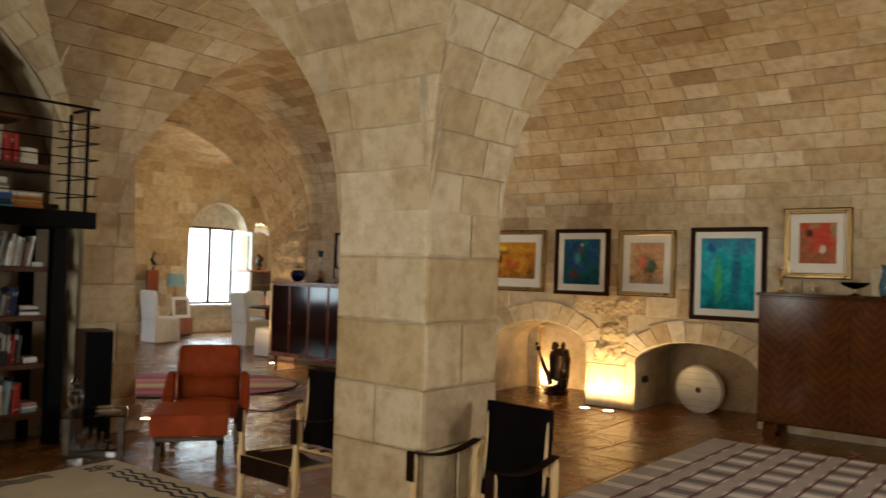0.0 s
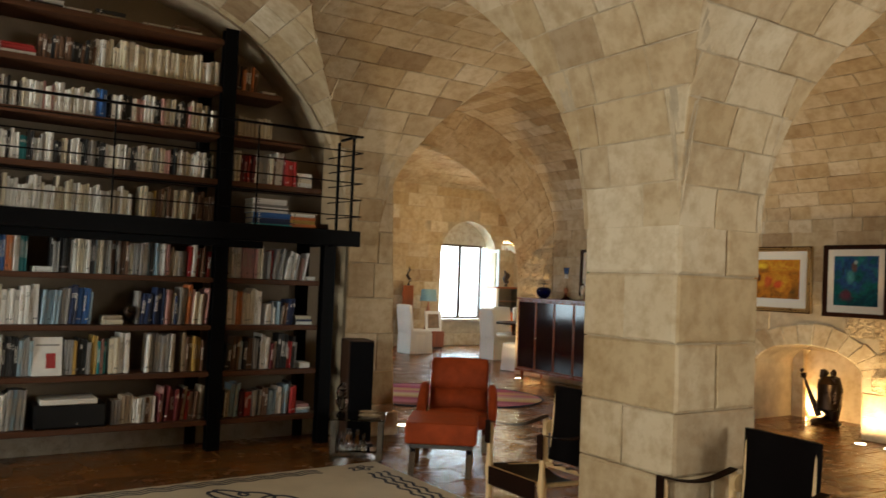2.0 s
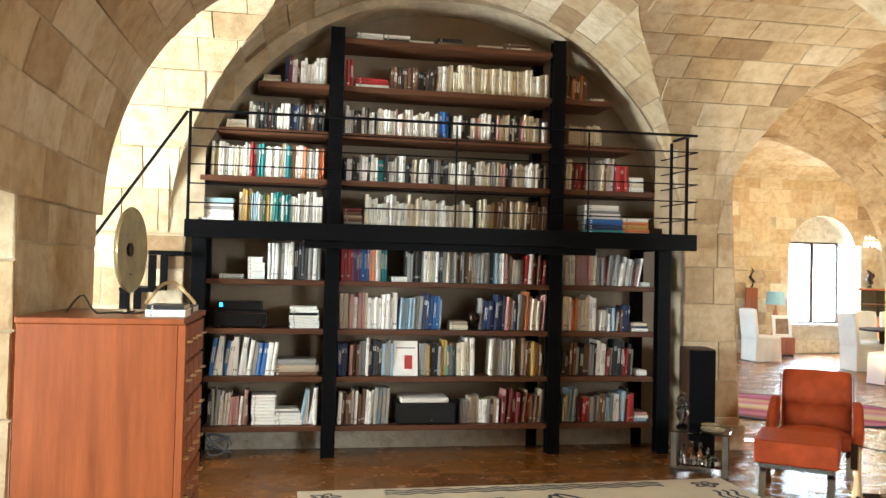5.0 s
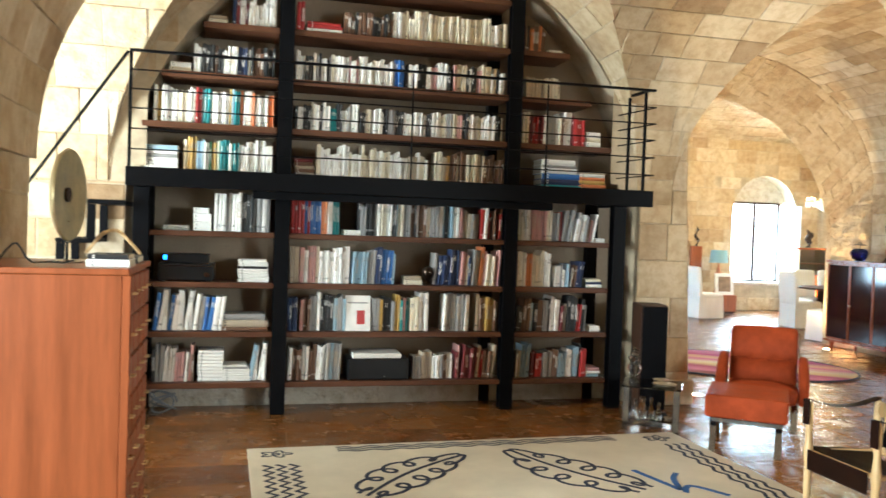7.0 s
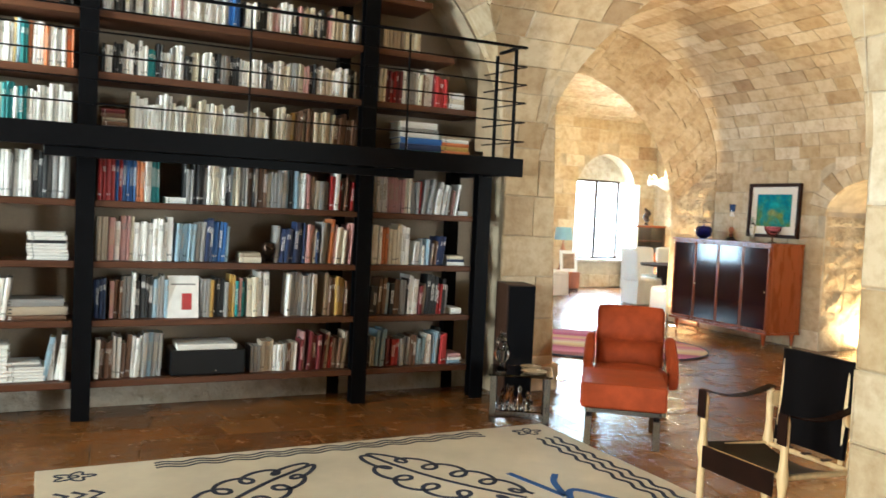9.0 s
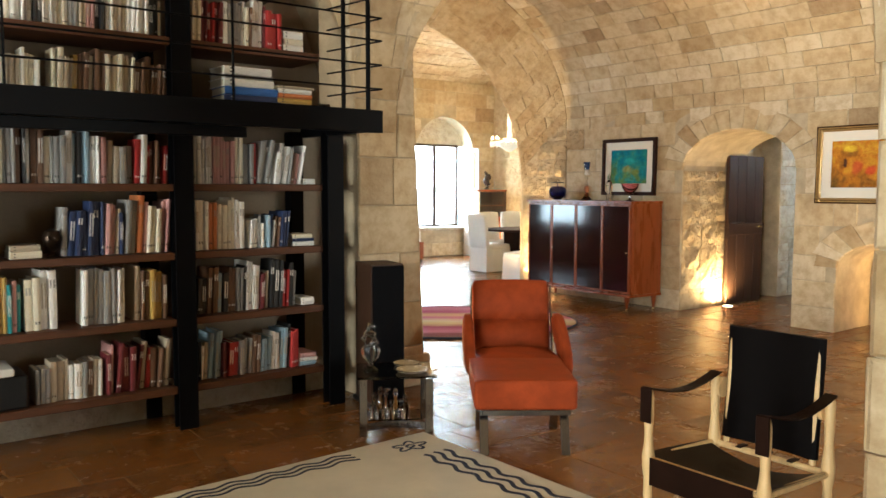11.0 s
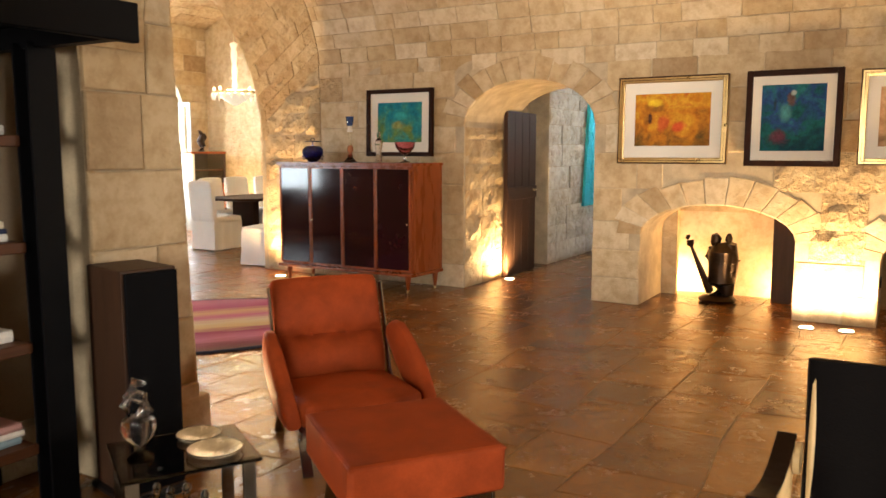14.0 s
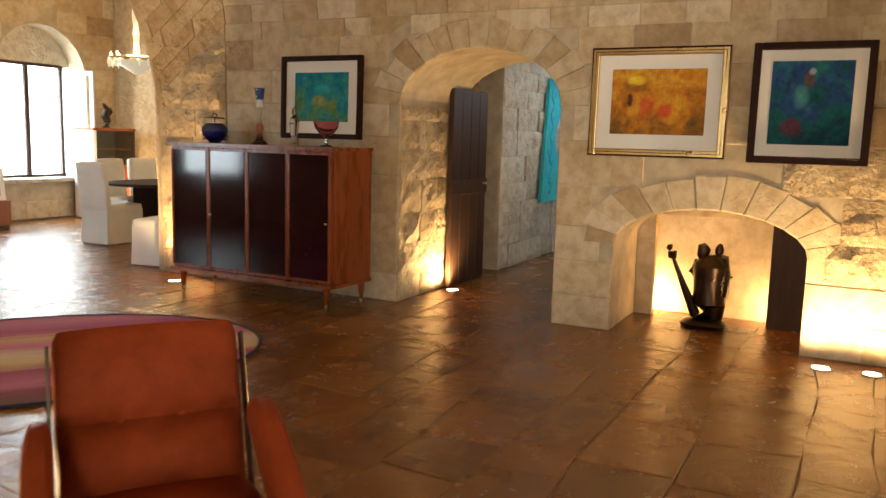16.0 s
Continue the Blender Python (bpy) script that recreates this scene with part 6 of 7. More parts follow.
def painted(name, stops, scale, seed):
    """A painting's surface: colour fields from light to dark with soft daubs at given places."""
    def build(daubs):
        m, nt, p = nodes_of(name)
        c = nt.nodes.new("ShaderNodeTexCoord")
        mp = nt.nodes.new("ShaderNodeMapping")
        mp.inputs["Location"].default_value = (seed, seed * 2.3, seed * 0.7)
        nt.links.new(c.outputs["Object"], mp.inputs[0])
        n = nt.nodes.new("ShaderNodeTexNoise")
        n.inputs["Scale"].default_value, n.inputs["Detail"].default_value, n.inputs["Distortion"].default_value = scale, 6, 0.5
        nt.links.new(mp.outputs[0], n.inputs["Vector"])
        sep = nt.nodes.new("ShaderNodeSeparateXYZ")
        nt.links.new(c.outputs["Object"], sep.inputs[0])
        ad = nt.nodes.new("ShaderNodeMath")
        ad.operation = "MULTIPLY_ADD"
        nt.links.new(sep.outputs[2], ad.inputs[0])
        ad.inputs[1].default_value = 0.6
        nt.links.new(n.outputs[0], ad.inputs[2])
        col = ramp_node(nt, ad.outputs[0], stops)
        wob = noise_node(nt, 13, 5, 0.7)
        for cy, cz, ry, rz, tone in daubs:
            at = nt.nodes.new("ShaderNodeMapping")
            at.inputs["Location"].default_value = (0, -cy / ry, -cz / rz)
            at.inputs["Scale"].default_value = (0, 1 / ry, 1 / rz)
            nt.links.new(c.outputs["Object"], at.inputs[0])
            ln = nt.nodes.new("ShaderNodeVectorMath")
            ln.operation = "LENGTH"
            nt.links.new(at.outputs[0], ln.inputs[0])
            jag = nt.nodes.new("ShaderNodeMath")
            jag.operation = "MULTIPLY_ADD"
            nt.links.new(wob.outputs[0], jag.inputs[0])
            jag.inputs[1].default_value = 1.8
            nt.links.new(ln.outputs["Value"], jag.inputs[2])
            mr = nt.nodes.new("ShaderNodeMapRange")
            mr.interpolation_type = "SMOOTHSTEP"
            for i, v in ((1, 1.35), (2, 2.15), (3, 0.9), (4, 0.0)):
                mr.inputs[i].default_value = v
            nt.links.new(jag.outputs[0], mr.inputs[0])
            col = mix_rgb(nt, "MIX", mr.outputs[0], col, tone)
        dab = noise_node(nt, scale * 5, 6, 0.7)
        col = mix_rgb(nt, "SOFT_LIGHT", 0.7, col, ramp_node(nt, dab.outputs[0], [(0.3, (0.15, 0.15, 0.15)), (0.7, (0.85, 0.85, 0.85))]))
        nt.links.new(col, p.inputs["Base Color"])
        p.inputs["Roughness"].default_value = 0.65
        p.inputs["Specular IOR Level"].default_value = 0.2
        nt.links.new(bump_node(nt, dab.outputs[0], 0.2, 0.002), p.inputs["Normal"])
        return m
    return build


def picture(y0, y1, z0, z1, frame_mat, border, mat_w, art, label, dabs=()):
    w, h = y1 - y0, z1 - z0
    pc = thing("framed_painting", pose(8.965, (y0 + y1) / 2, (z0 + z1) / 2, 0, 1.2), label, "painting", "paintings on the wall")
    for nm, (a, b, c, d) in (("frame_side", (-w / 2, -w / 2 + border, -h / 2, h / 2)), ("frame_side", (w / 2 - border, w / 2, -h / 2, h / 2)), ("frame_rail", (-w / 2 + border, w / 2 - border, h / 2 - border, h / 2)), ("frame_rail", (-w / 2 + border, w / 2 - border, -h / 2, -h / 2 + border))):
        bm = add_box(bmesh.new(), -0.035, 0.012, a, b, c, d, 0.006, 2)
        fr = part(nm, bm, frame_mat, pc)
    ins = border * 0.9
    part("inner_moulding", add_tube(bmesh.new(), [(-0.03, -w / 2 + ins, -h / 2 + ins), (-0.03, w / 2 - ins, -h / 2 + ins), (-0.03, w / 2 - ins, h / 2 - ins), (-0.03, -w / 2 + ins, h / 2 - ins)], 0.008, 6, True), frame_mat, pc)
    part("mat_board", add_box(bmesh.new(), -0.008, 0.006, -w / 2 + border * 0.9, w / 2 - border * 0.9, -h / 2 + border * 0.9, h / 2 - border * 0.9), MATBOARD, pc)
    e = border + mat_w
    daubs = [(-cy * w, cz * h, ry * w, rz * h, tone) for cy, cz, ry, rz, tone in dabs]
    part("canvas", add_box(bmesh.new(), -0.0125, -0.0085, -w / 2 + e, w / 2 - e, -h / 2 + e * 1.05, h / 2 - e), art(daubs), pc)
    if frame_mat is GOLD:
        for k, (q, rr) in enumerate(((0.006, 0.009), (border * 0.55, 0.004))):
            part("dark_edge", add_tube(bmesh.new(), [(-0.034, -w / 2 + q, -h / 2 + q), (-0.034, w / 2 - q, -h / 2 + q), (-0.034, w / 2 - q, h / 2 - q), (-0.034, -w / 2 + q, h / 2 - q)], rr, 6, True), MAHOG, pc, "dark brown edge line")


picture(8.435, 9.30, 1.41, 2.14, MAHOG, 0.045, 0.10, painted("teal_landscape_paint", [(0.2, (0.03, 0.10, 0.04)), (0.38, (0.10, 0.20, 0.06)), (0.5, (0.02, 0.20, 0.19)), (0.62, (0.0, 0.15, 0.21)), (0.8, (0.0, 0.12, 0.20))], 5, 3), "teal and green abstract painting in a dark frame",
        [(-0.02, -0.04, 0.09, 0.07, (0.24, 0.24, 0.07)), (0.12, -0.10, 0.08, 0.06, (0.16, 0.20, 0.04)), (0.02, 0.10, 0.12, 0.06, (0.02, 0.30, 0.30))])
picture(5.40, 6.39, 1.35, 2.14, GOLD, 0.055, 0.10, painted("amber_abstract_paint", [(0.2, (0.04, 0.04, 0.01)), (0.36, (0.22, 0.09, 0.01)), (0.5, (0.42, 0.15, 0.01)), (0.62, (0.50, 0.26, 0.02)), (0.75, (0.36, 0.07, 0.01))], 5, 8), "amber and red abstract painting in a gold frame",
        [(-0.08, -0.03, 0.06, 0.10, (0.45, 0.08, 0.02)), (0.06, -0.08, 0.07, 0.06, (0.50, 0.06, 0.02)), (-0.20, 0.02, 0.02, 0.06, (0.03, 0.01, 0.01)), (-0.16, 0.2, 0.08, 0.05, (0.65, 0.45, 0.03))])
picture(4.50, 5.255, 1.335, 2.15, MAHOG, 0.05, 0.075, painted("blue_teal_paint", [(0.2, (0.0, 0.02, 0.05)), (0.42, (0.0, 0.07, 0.07)), (0.56, (0.01, 0.04, 0.15)), (0.72, (0.01, 0.12, 0.13))], 5, 15), "blue and teal abstract painting in a dark frame",
        [(-0.08, 0.06, 0.07, 0.09, (0.05, 0.20, 0.21)), (-0.02, 0.20, 0.05, 0.07, (0.10, 0.05, 0.04)), (0.0, 0.26, 0.03, 0.03, (0.30, 0.36, 0.36)), (-0.14, -0.2, 0.10, 0.08, (0.10, 0.02, 0.04)), (-0.19, 0.14, 0.02, 0.06, (0.01, 0.03, 0.05))])
picture(3.665, 4.375, 1.35, 2.125, GOLD, 0.055, 0.09, painted("rose_green_paint", [(0.2, (0.06, 0.03, 0.01)), (0.42, (0.35, 0.20, 0.10)), (0.56, (0.52, 0.30, 0.16)), (0.72, (0.45, 0.24, 0.14))], 5, 21), "rose and green abstract painting in a gilded frame",
        [(0.09, -0.06, 0.10, 0.11, (0.02, 0.05, 0.03)), (-0.08, 0.02, 0.07, 0.12, (0.55, 0.14, 0.08)), (0.07, -0.02, 0.05, 0.05, (0.03, 0.16, 0.12))])
picture(2.66, 3.49, 1.125, 2.15, MAHOG, 0.05, 0.07, painted("turquoise_paint", [(0.2, (0.0, 0.10, 0.14)), (0.45, (0.0, 0.24, 0.28)), (0.6, (0.02, 0.34, 0.40)), (0.75, (0.04, 0.18, 0.30))], 4, 30), "large turquoise abstract painting in a dark frame",
        [(0.12, 0.0, 0.07, 0.28, (0.01, 0.10, 0.20)), (-0.12, -0.05, 0.06, 0.25, (0.05, 0.32, 0.10)), (-0.22, 0.28, 0.06, 0.05, (0.01, 0.08, 0.22))])
picture(1.83, 2.485, 1.61, 2.335, GOLD, 0.06, 0.09, painted("red_abstract_paint", [(0.2, (0.25, 0.14, 0.06)), (0.45, (0.36, 0.10, 0.04)), (0.6, (0.50, 0.06, 0.03)), (0.75, (0.30, 0.20, 0.10))], 4, 40), "red abstract painting in a gold frame",
        [(-0.13, 0.14, 0.07, 0.07, (0.01, 0.02, 0.01)), (0.07, -0.08, 0.05, 0.07, (0.65, 0.58, 0.46)), (0.06, 0.1, 0.12, 0.12, (0.55, 0.06, 0.03))])


def bar_cabinet():
    c = thing("bar_cabinet", pose(8.37, 9.15, 0), "cherry wood cabinet with four dark lacquered doors on tapered legs", "cabinet")
    y0, y1, z0, z1, d = -0.83, 0.97, 0.21, 1.345, 0.54
    bm = bmesh.new()
    pts = [(0.03, y0 + 0.02), (0.03, y1 - 0.02), (d, y1 - 0.02), (d, y0 - 0.02)]
    lo = [bm.verts.new((x, y, z0)) for x, y in pts]
    hi = [bm.verts.new((x, y, z1 - 0.03)) for x, y in pts]
    bm.faces.new(lo[::-1])
    bm.faces.new(hi)
    for i in range(4):
        bm.faces.new((lo[i], lo[(i + 1) % 4], hi[(i + 1) % 4], hi[i]))
    part("body", bm, CHERRY, c)
    pts = [(-0.02, y0), (-0.02, y1), (d, y1), (d, y0 - 0.035)]
    for nm, za, zb in (("top_board", z1 - 0.0295, z1), ("base_board", z0 - 0.03, z0 - 0.0005)):
        bm = bmesh.new()
        lo = [bm.verts.new((x, y, za)) for x, y in pts]
        hi = [bm.verts.new((x, y, zb)) for x, y in pts]
        bm.faces.new(lo[::-1])
        bm.faces.new(hi)
        for i in range(4):
            bm.faces.new((lo[i], lo[(i + 1) % 4], hi[(i + 1) % 4], hi[i]))
        part(nm, bm, CHERRY, c)
    w = (y1 - y0 - 0.06) / 4
    for i in range(4):
        a = y0 + 0.03 + i * w
        dr = part("door", add_box(bmesh.new(), 0.0, 0.03, a + 0.003, a + w - 0.003, z0 + 0.01, z1 - 0.04, 0.004, 1), CHERRY, c)
        part("door_panel", add_box(bmesh.new(), -0.006, 0.0, a + 0.026, a + w - 0.026, z0 + 0.035, z1 - 0.065, 0.002, 1), DARKPANEL, dr, "dark glossy panel")
        part("beading", add_rod(bmesh.new(), (-0.008, a + w - 0.012, z0 + 0.03), (-0.008, a + w - 0.012, z1 - 0.06), 0.008), CHERRY, dr)
        if i in (0, 2):
            part("knob", add_lathe(bmesh.new(), [(0.004, 0), (0.005, 0.012), (0.009, 0.018), (0.004, 0.024)], 12, pose(-0.006, a + (0.035 if i == 0 else w - 0.03), 0.72, 0, -90)), BRASS, dr)
    for x, y in ((0.05, y0 + 0.1), (0.05, y1 - 0.1), (d - 0.08, y0 + 0.02), (d - 0.08, y1 - 0.1)):
        lg = part("leg", add_rod(bmesh.new(), (x, y, 0.03), (x, y, z0 - 0.03), 0.014, 0.036, 12), CHERRY, c)
        part("ferrule", add_rod(bmesh.new(), (x, y, 0), (x, y, 0.03), 0.012, 0.015, 12), BRASS, lg)
    T = z1
    v = thing("blue_glass_pot", pose(8.72, 9.90, T), "cobalt blue glass pot with lid and two handles", "pot")
    part("bowl", add_lathe(bmesh.new(), [(0.05, 0), (0.055, 0.008), (0.10, 0.05), (0.122, 0.10), (0.118, 0.14), (0.085, 0.175), (0.075, 0.18), (0.07, 0.175), (0.11, 0.13), (0.10, 0.06), (0.04, 0.015)], 28), COBALT, v, "", True)
    part("lid", add_lathe(bmesh.new(), [(0.09, 0.225), (0.092, 0.232), (0.06, 0.238), (0.01, 0.24)], 28), BLACKPLASTIC, v, "flat dark lid", True)
    part("lid_post", add_rod(bmesh.new(), (0, 0, 0.02), (0, 0, 0.226), 0.006), COBALT, v)
    part("lid_loop", add_tube(bmesh.new(), [(0, 0.03 * math.cos(math.pi * k / 8), 0.24 + 0.03 * math.sin(math.pi * k / 8)) for k in range(9)], 0.005, 6), BLACKPLASTIC, v)
    for s in (-1, 1):
        part("handle", add_tube(bmesh.new(), [(0, s * 0.10, 0.035), (0, s * 0.14, 0.03), (0, s * 0.15, 0.06), (0, s * 0.118, 0.10)], 0.007, 8), COBALT, v)
    g = thing("glass_candlestick", pose(8.72, 9.37, T), "tall candlestick of stacked coloured glass", "candlestick")
    for nm, prof, mat in (("base", [(0.075, 0), (0.07, 0.01), (0.03, 0.05), (0.02, 0.1)], PINKGLASS), ("bulb", [(0.02, 0.101), (0.034, 0.13), (0.034, 0.16), (0.02, 0.185)], TERRACOTTA), ("stem", [(0.02, 0.186), (0.012, 0.22), (0.018, 0.30), (0.014, 0.33)], CLEARGLASS),
                          ("band", [(0.03, 0.331), (0.03, 0.36), (0.022, 0.362), (0.022, 0.395)], PAPER), ("cup", [(0.034, 0.396), (0.034, 0.40), (0.046, 0.50), (0.04, 0.50), (0.028, 0.405)], glass("pale_blue_glass", (0.25, 0.4, 0.8)))):
        part(nm, add_lathe(bmesh.new(), prof, 20), mat, g, "", True)
    b = thing("cut_glass_bottle", pose(8.70, 8.97, T), "slim cut glass bottle with a stopper", "bottle")
    part("bottle", add_lathe(bmesh.new(), [(0.034, 0), (0.036, 0.01), (0.03, 0.08), (0.044, 0.2), (0.036, 0.23), (0.014, 0.26)], 12), CLEARGLASS, b)
    part("stopper", add_lathe(bmesh.new(), [(0.012, 0.2605), (0.022, 0.28), (0.018, 0.32), (0.004, 0.335)], 12), CLEARGLASS, b)
    p = thing("pink_glass_bowl", pose(8.70, 8.63, T), "footed pink glass bowl", "bowl")
    part("bowl", add_lathe(bmesh.new(), [(0.02, 0.085), (0.06, 0.11), (0.10, 0.16), (0.112, 0.215), (0.107, 0.215), (0.09, 0.165), (0.05, 0.12), (0.01, 0.10)], 28), PINKGLASS, p, "", True)
    part("stem", add_lathe(bmesh.new(), [(0.012, 0.018), (0.018, 0.04), (0.012, 0.06), (0.02, 0.084)], 16), CHROME, p, "", True)
    part("foot", add_lathe(bmesh.new(), [(0.055, 0), (0.05, 0.01), (0.02, 0.0175)], 20), AMBERGLASS, p, "", True)


bar_cabinet()


def statue():
    bm = bmesh.new()
    add_lathe(bm, [(0.13, 0), (0.15, 0.03), (0.12, 0.06), (0.08, 0.08)], 14, Matrix.Diagonal((1, 1.25, 1, 1)))
    add_tube(bm, [(0, -0.02, 0.05), (0, -0.03, 0.2), (0.0, -0.02, 0.36), (0.0, -0.03, 0.50), (0, -0.02, 0.58)], [0.12, 0.13, 0.12, 0.135, 0.07], 14)
    add_tube(bm, [(0.02, -0.07, 0.05), (0.02, -0.08, 0.25), (0.02, -0.10, 0.44), (0.0, -0.11, 0.58)], [0.07, 0.09, 0.09, 0.05], 10)
    add_lathe(bm, [(0.03, -0.03), (0.05, 0.01), (0.052, 0.05), (0.04, 0.085), (0.008, 0.10)], 12, Matrix.Translation((0, 0.035, 0.575)))
    add_lathe(bm, [(0.008, 0), (0.03, 0.02), (0.036, 0.05), (0.02, 0.085), (0.004, 0.09)], 10, Matrix.Translation((0, -0.085, 0.585)))
    add_tube(bm, [(0, -0.10, 0.52), (0.03, -0.16, 0.42), (0.0, -0.10, 0.34)], [0.045, 0.04, 0.025], 8)
    add_tube(bm, [(0, 0.06, 0.52), (0.03, 0.11, 0.44), (0.04, 0.05, 0.36)], [0.045, 0.038, 0.025], 8)
    add_tube(bm, [(-0.05, 0.06, 0.10), (-0.06, 0.17, 0.35), (-0.06, 0.26, 0.56)], [0.045, 0.032, 0.014], 8)
    add_box(bm, -0.08, -0.04, 0.23, 0.29, 0.54, 0.60, 0.008, 1)
    add_lathe(bm, [(0.006, 0), (0.024, 0.02), (0.02, 0.05), (0.004, 0.06)], 10, Matrix.Translation((-0.06, 0.285, 0.60)))
    ob = part("statue", bm, BRONZE, None, "", True)
    ob.matrix_world = pose(9.55, 5.55, 0.0)
    sub = ob.modifiers.new("rough", "DISPLACE")
    tx = bpy.data.textures.new("bronze_relief", "CLOUDS")
    tx.noise_scale = 0.035
    sub.texture, sub.strength, sub.mid_level = tx, 0.045, 0.5
    tagged(ob, "dark bronze statue of abstract musicians in a lit niche", "statue")


statue()


def millstone():
    m = thing("millstone", pose(9.5, 3.57, 0.275, 0, 82), "round pale millstone leaning in a low niche", "millstone")
    prof = [(0.035, -0.05), (0.27, -0.05), (0.285, -0.035), (0.285, 0.035), (0.27, 0.05), (0.035, 0.05), (0.035, -0.05)]
    bm = bmesh.new()
    rings = [[bm.verts.new((r * math.cos(2 * math.pi * i / 40), r * math.sin(2 * math.pi * i / 40), z)) for i in range(40)] for r, z in prof[:-1]]
    for a, b in zip(rings, rings[1:] + rings[:1]):
        for i in range(40):
            bm.faces.new((a[i], a[(i + 1) % 40], b[(i + 1) % 40], b[i]))
    part("stone_wheel", bm, GREYSTONE, m)
    part("hub", add_rod(bmesh.new(), (0, 0, -0.056), (0, 0, 0.03), 0.034, None, 20), DARKWOOD, m, "dark wooden hub")
    for k in range(6):
        y = -0.2 + 0.08 * k
        w = math.sqrt(0.27 ** 2 - y * y) * 0.97
        if abs(y) > 0.04:
            part("groove", add_box(bmesh.new(), y - 0.002, y + 0.002, -w, w, -0.0515, -0.0505), surface("groove_dark", (0.25, 0.22, 0.17), 0.9), m)


millstone()


def walnut_cabinet():
    c = thing("walnut_cabinet", pose(8.5, 1.75, 0), "large polished burr walnut cabinet on short feet", "cabinet")
    y0, y1, z0, z1, d = -0.85, 0.85, 0.16, 1.46, 0.47
    part("body", add_box(bmesh.new(), 0.02, d, y0, y1, z0, z1 - 0.03, 0.004, 1), WALNUT, c)
    part("top_board", add_box(bmesh.new(), -0.015, d, y0 - 0.015, y1 + 0.015, z1 - 0.029, z1, 0.006, 2), WALNUT, c)
    for i in range(2):
        a = y0 + 0.01 + i * 0.84
        dr = part("door", add_box(bmesh.new(), 0.0, 0.019, a + 0.003, a + 0.837, z0 + 0.02, z1 - 0.05, 0.004, 1), VENEER, c)
        part("keyhole_plate", add_box(bmesh.new(), -0.003, 0.0, a + (0.78 if i == 0 else 0.03), a + (0.81 if i == 0 else 0.06), 0.8, 0.84, 0.001, 1), BRONZE, dr)
    for x in (0.05, d - 0.06):
        for y in (y0 + 0.12, y1 - 0.12):
            part("foot", add_box(bmesh.new(), x - 0.04, x + 0.04, y - 0.06, y + 0.06, 0, z0 - 0.001, 0.01, 1), WALNUT, c)
    g = thing("gilt_candlestick", pose(8.66, 2.42, z1), "small gilt candlestick on the walnut cabinet", "candlestick")
    part("stem", add_lathe(bmesh.new(), [(0.06, 0), (0.055, 0.012), (0.015, 0.03), (0.012, 0.10), (0.025, 0.12), (0.012, 0.14), (0.012, 0.22), (0.03, 0.24), (0.03, 0.25)], 18), GOLD, g, "", True)
    for s in (-1, 1):
        part("arm", add_tube(bmesh.new(), [(0, 0, 0.2), (0, s * 0.05, 0.17), (0, s * 0.09, 0.2), (0, s * 0.09, 0.235)], 0.008, 8), GOLD, g)
    for y in (2.28, 2.10):
        t = thing("small_glass_cup", pose(8.60, y, z1), "small clear glass cup on the walnut cabinet", "glass", "glasses on the cabinet")
        part("cup", add_lathe(bmesh.new(), [(0.004, 0), (0.03, 0.002), (0.036, 0.07), (0.033, 0.07), (0.027, 0.008), (0.004, 0.006)], 18), CLEARGLASS, t, "", True)
    v = thing("blue_glass_vase", pose(8.72, 1.48, z1), "tall pale blue glass vase on the walnut cabinet", "vase")
    part("vase", add_lathe(bmesh.new(), [(0.05, 0), (0.06, 0.01), (0.075, 0.09), (0.05, 0.2), (0.045, 0.27), (0.06, 0.30), (0.056, 0.30), (0.041, 0.27), (0.046, 0.2), (0.07, 0.09), (0.05, 0.014), (0.004, 0.012)], 24), glass("smoky_blue_glass", (0.35, 0.55, 0.75)), v, "", True)
    b = thing("green_glass_dish", pose(8.68, 1.75, z1), "wide shallow green glass dish on a foot", "dish")
    part("dish", add_lathe(bmesh.new(), [(0.02, 0.06), (0.10, 0.09), (0.14, 0.125), (0.135, 0.125), (0.09, 0.098), (0.01, 0.072)], 28), glass("green_glass", (0.3, 0.6, 0.35)), b, "", True)
    part("foot", add_lathe(bmesh.new(), [(0.05, 0), (0.045, 0.008), (0.014, 0.02), (0.014, 0.059)], 18), CLEARGLASS, b, "", True)


walnut_cabinet()

socket = thing("wall_socket", pose(9.27, 4.157, 0.35), "small black socket plate on the niche side", "socket")
for dx in (-0.045, 0.045):
    part("plate", add_box(bmesh.new(), dx - 0.035, dx + 0.035, -0.012, 0.004, -0.04, 0.04, 0.004, 1), BLACKPLASTIC, socket)

for sx_, sy_ in SPOTS:
    u = thing("floor_uplight", pose(sx_, sy_, 0.0), "round uplight sunk into the stone floor", "lamp", "floor uplights")
    part("rim", add_lathe(bmesh.new(), [(0.075, 0.0005), (0.075, 0.005), (0.06, 0.007), (0.055, 0.003)], 24), CHROME, u, "", True)
    part("lens", add_lathe(bmesh.new(), [(0.054, 0.0035), (0.054, 0.006), (0.02, 0.0085)], 24), SPOTGLOW, u, "glowing lens", True)

# ---- beyond the doorway ----


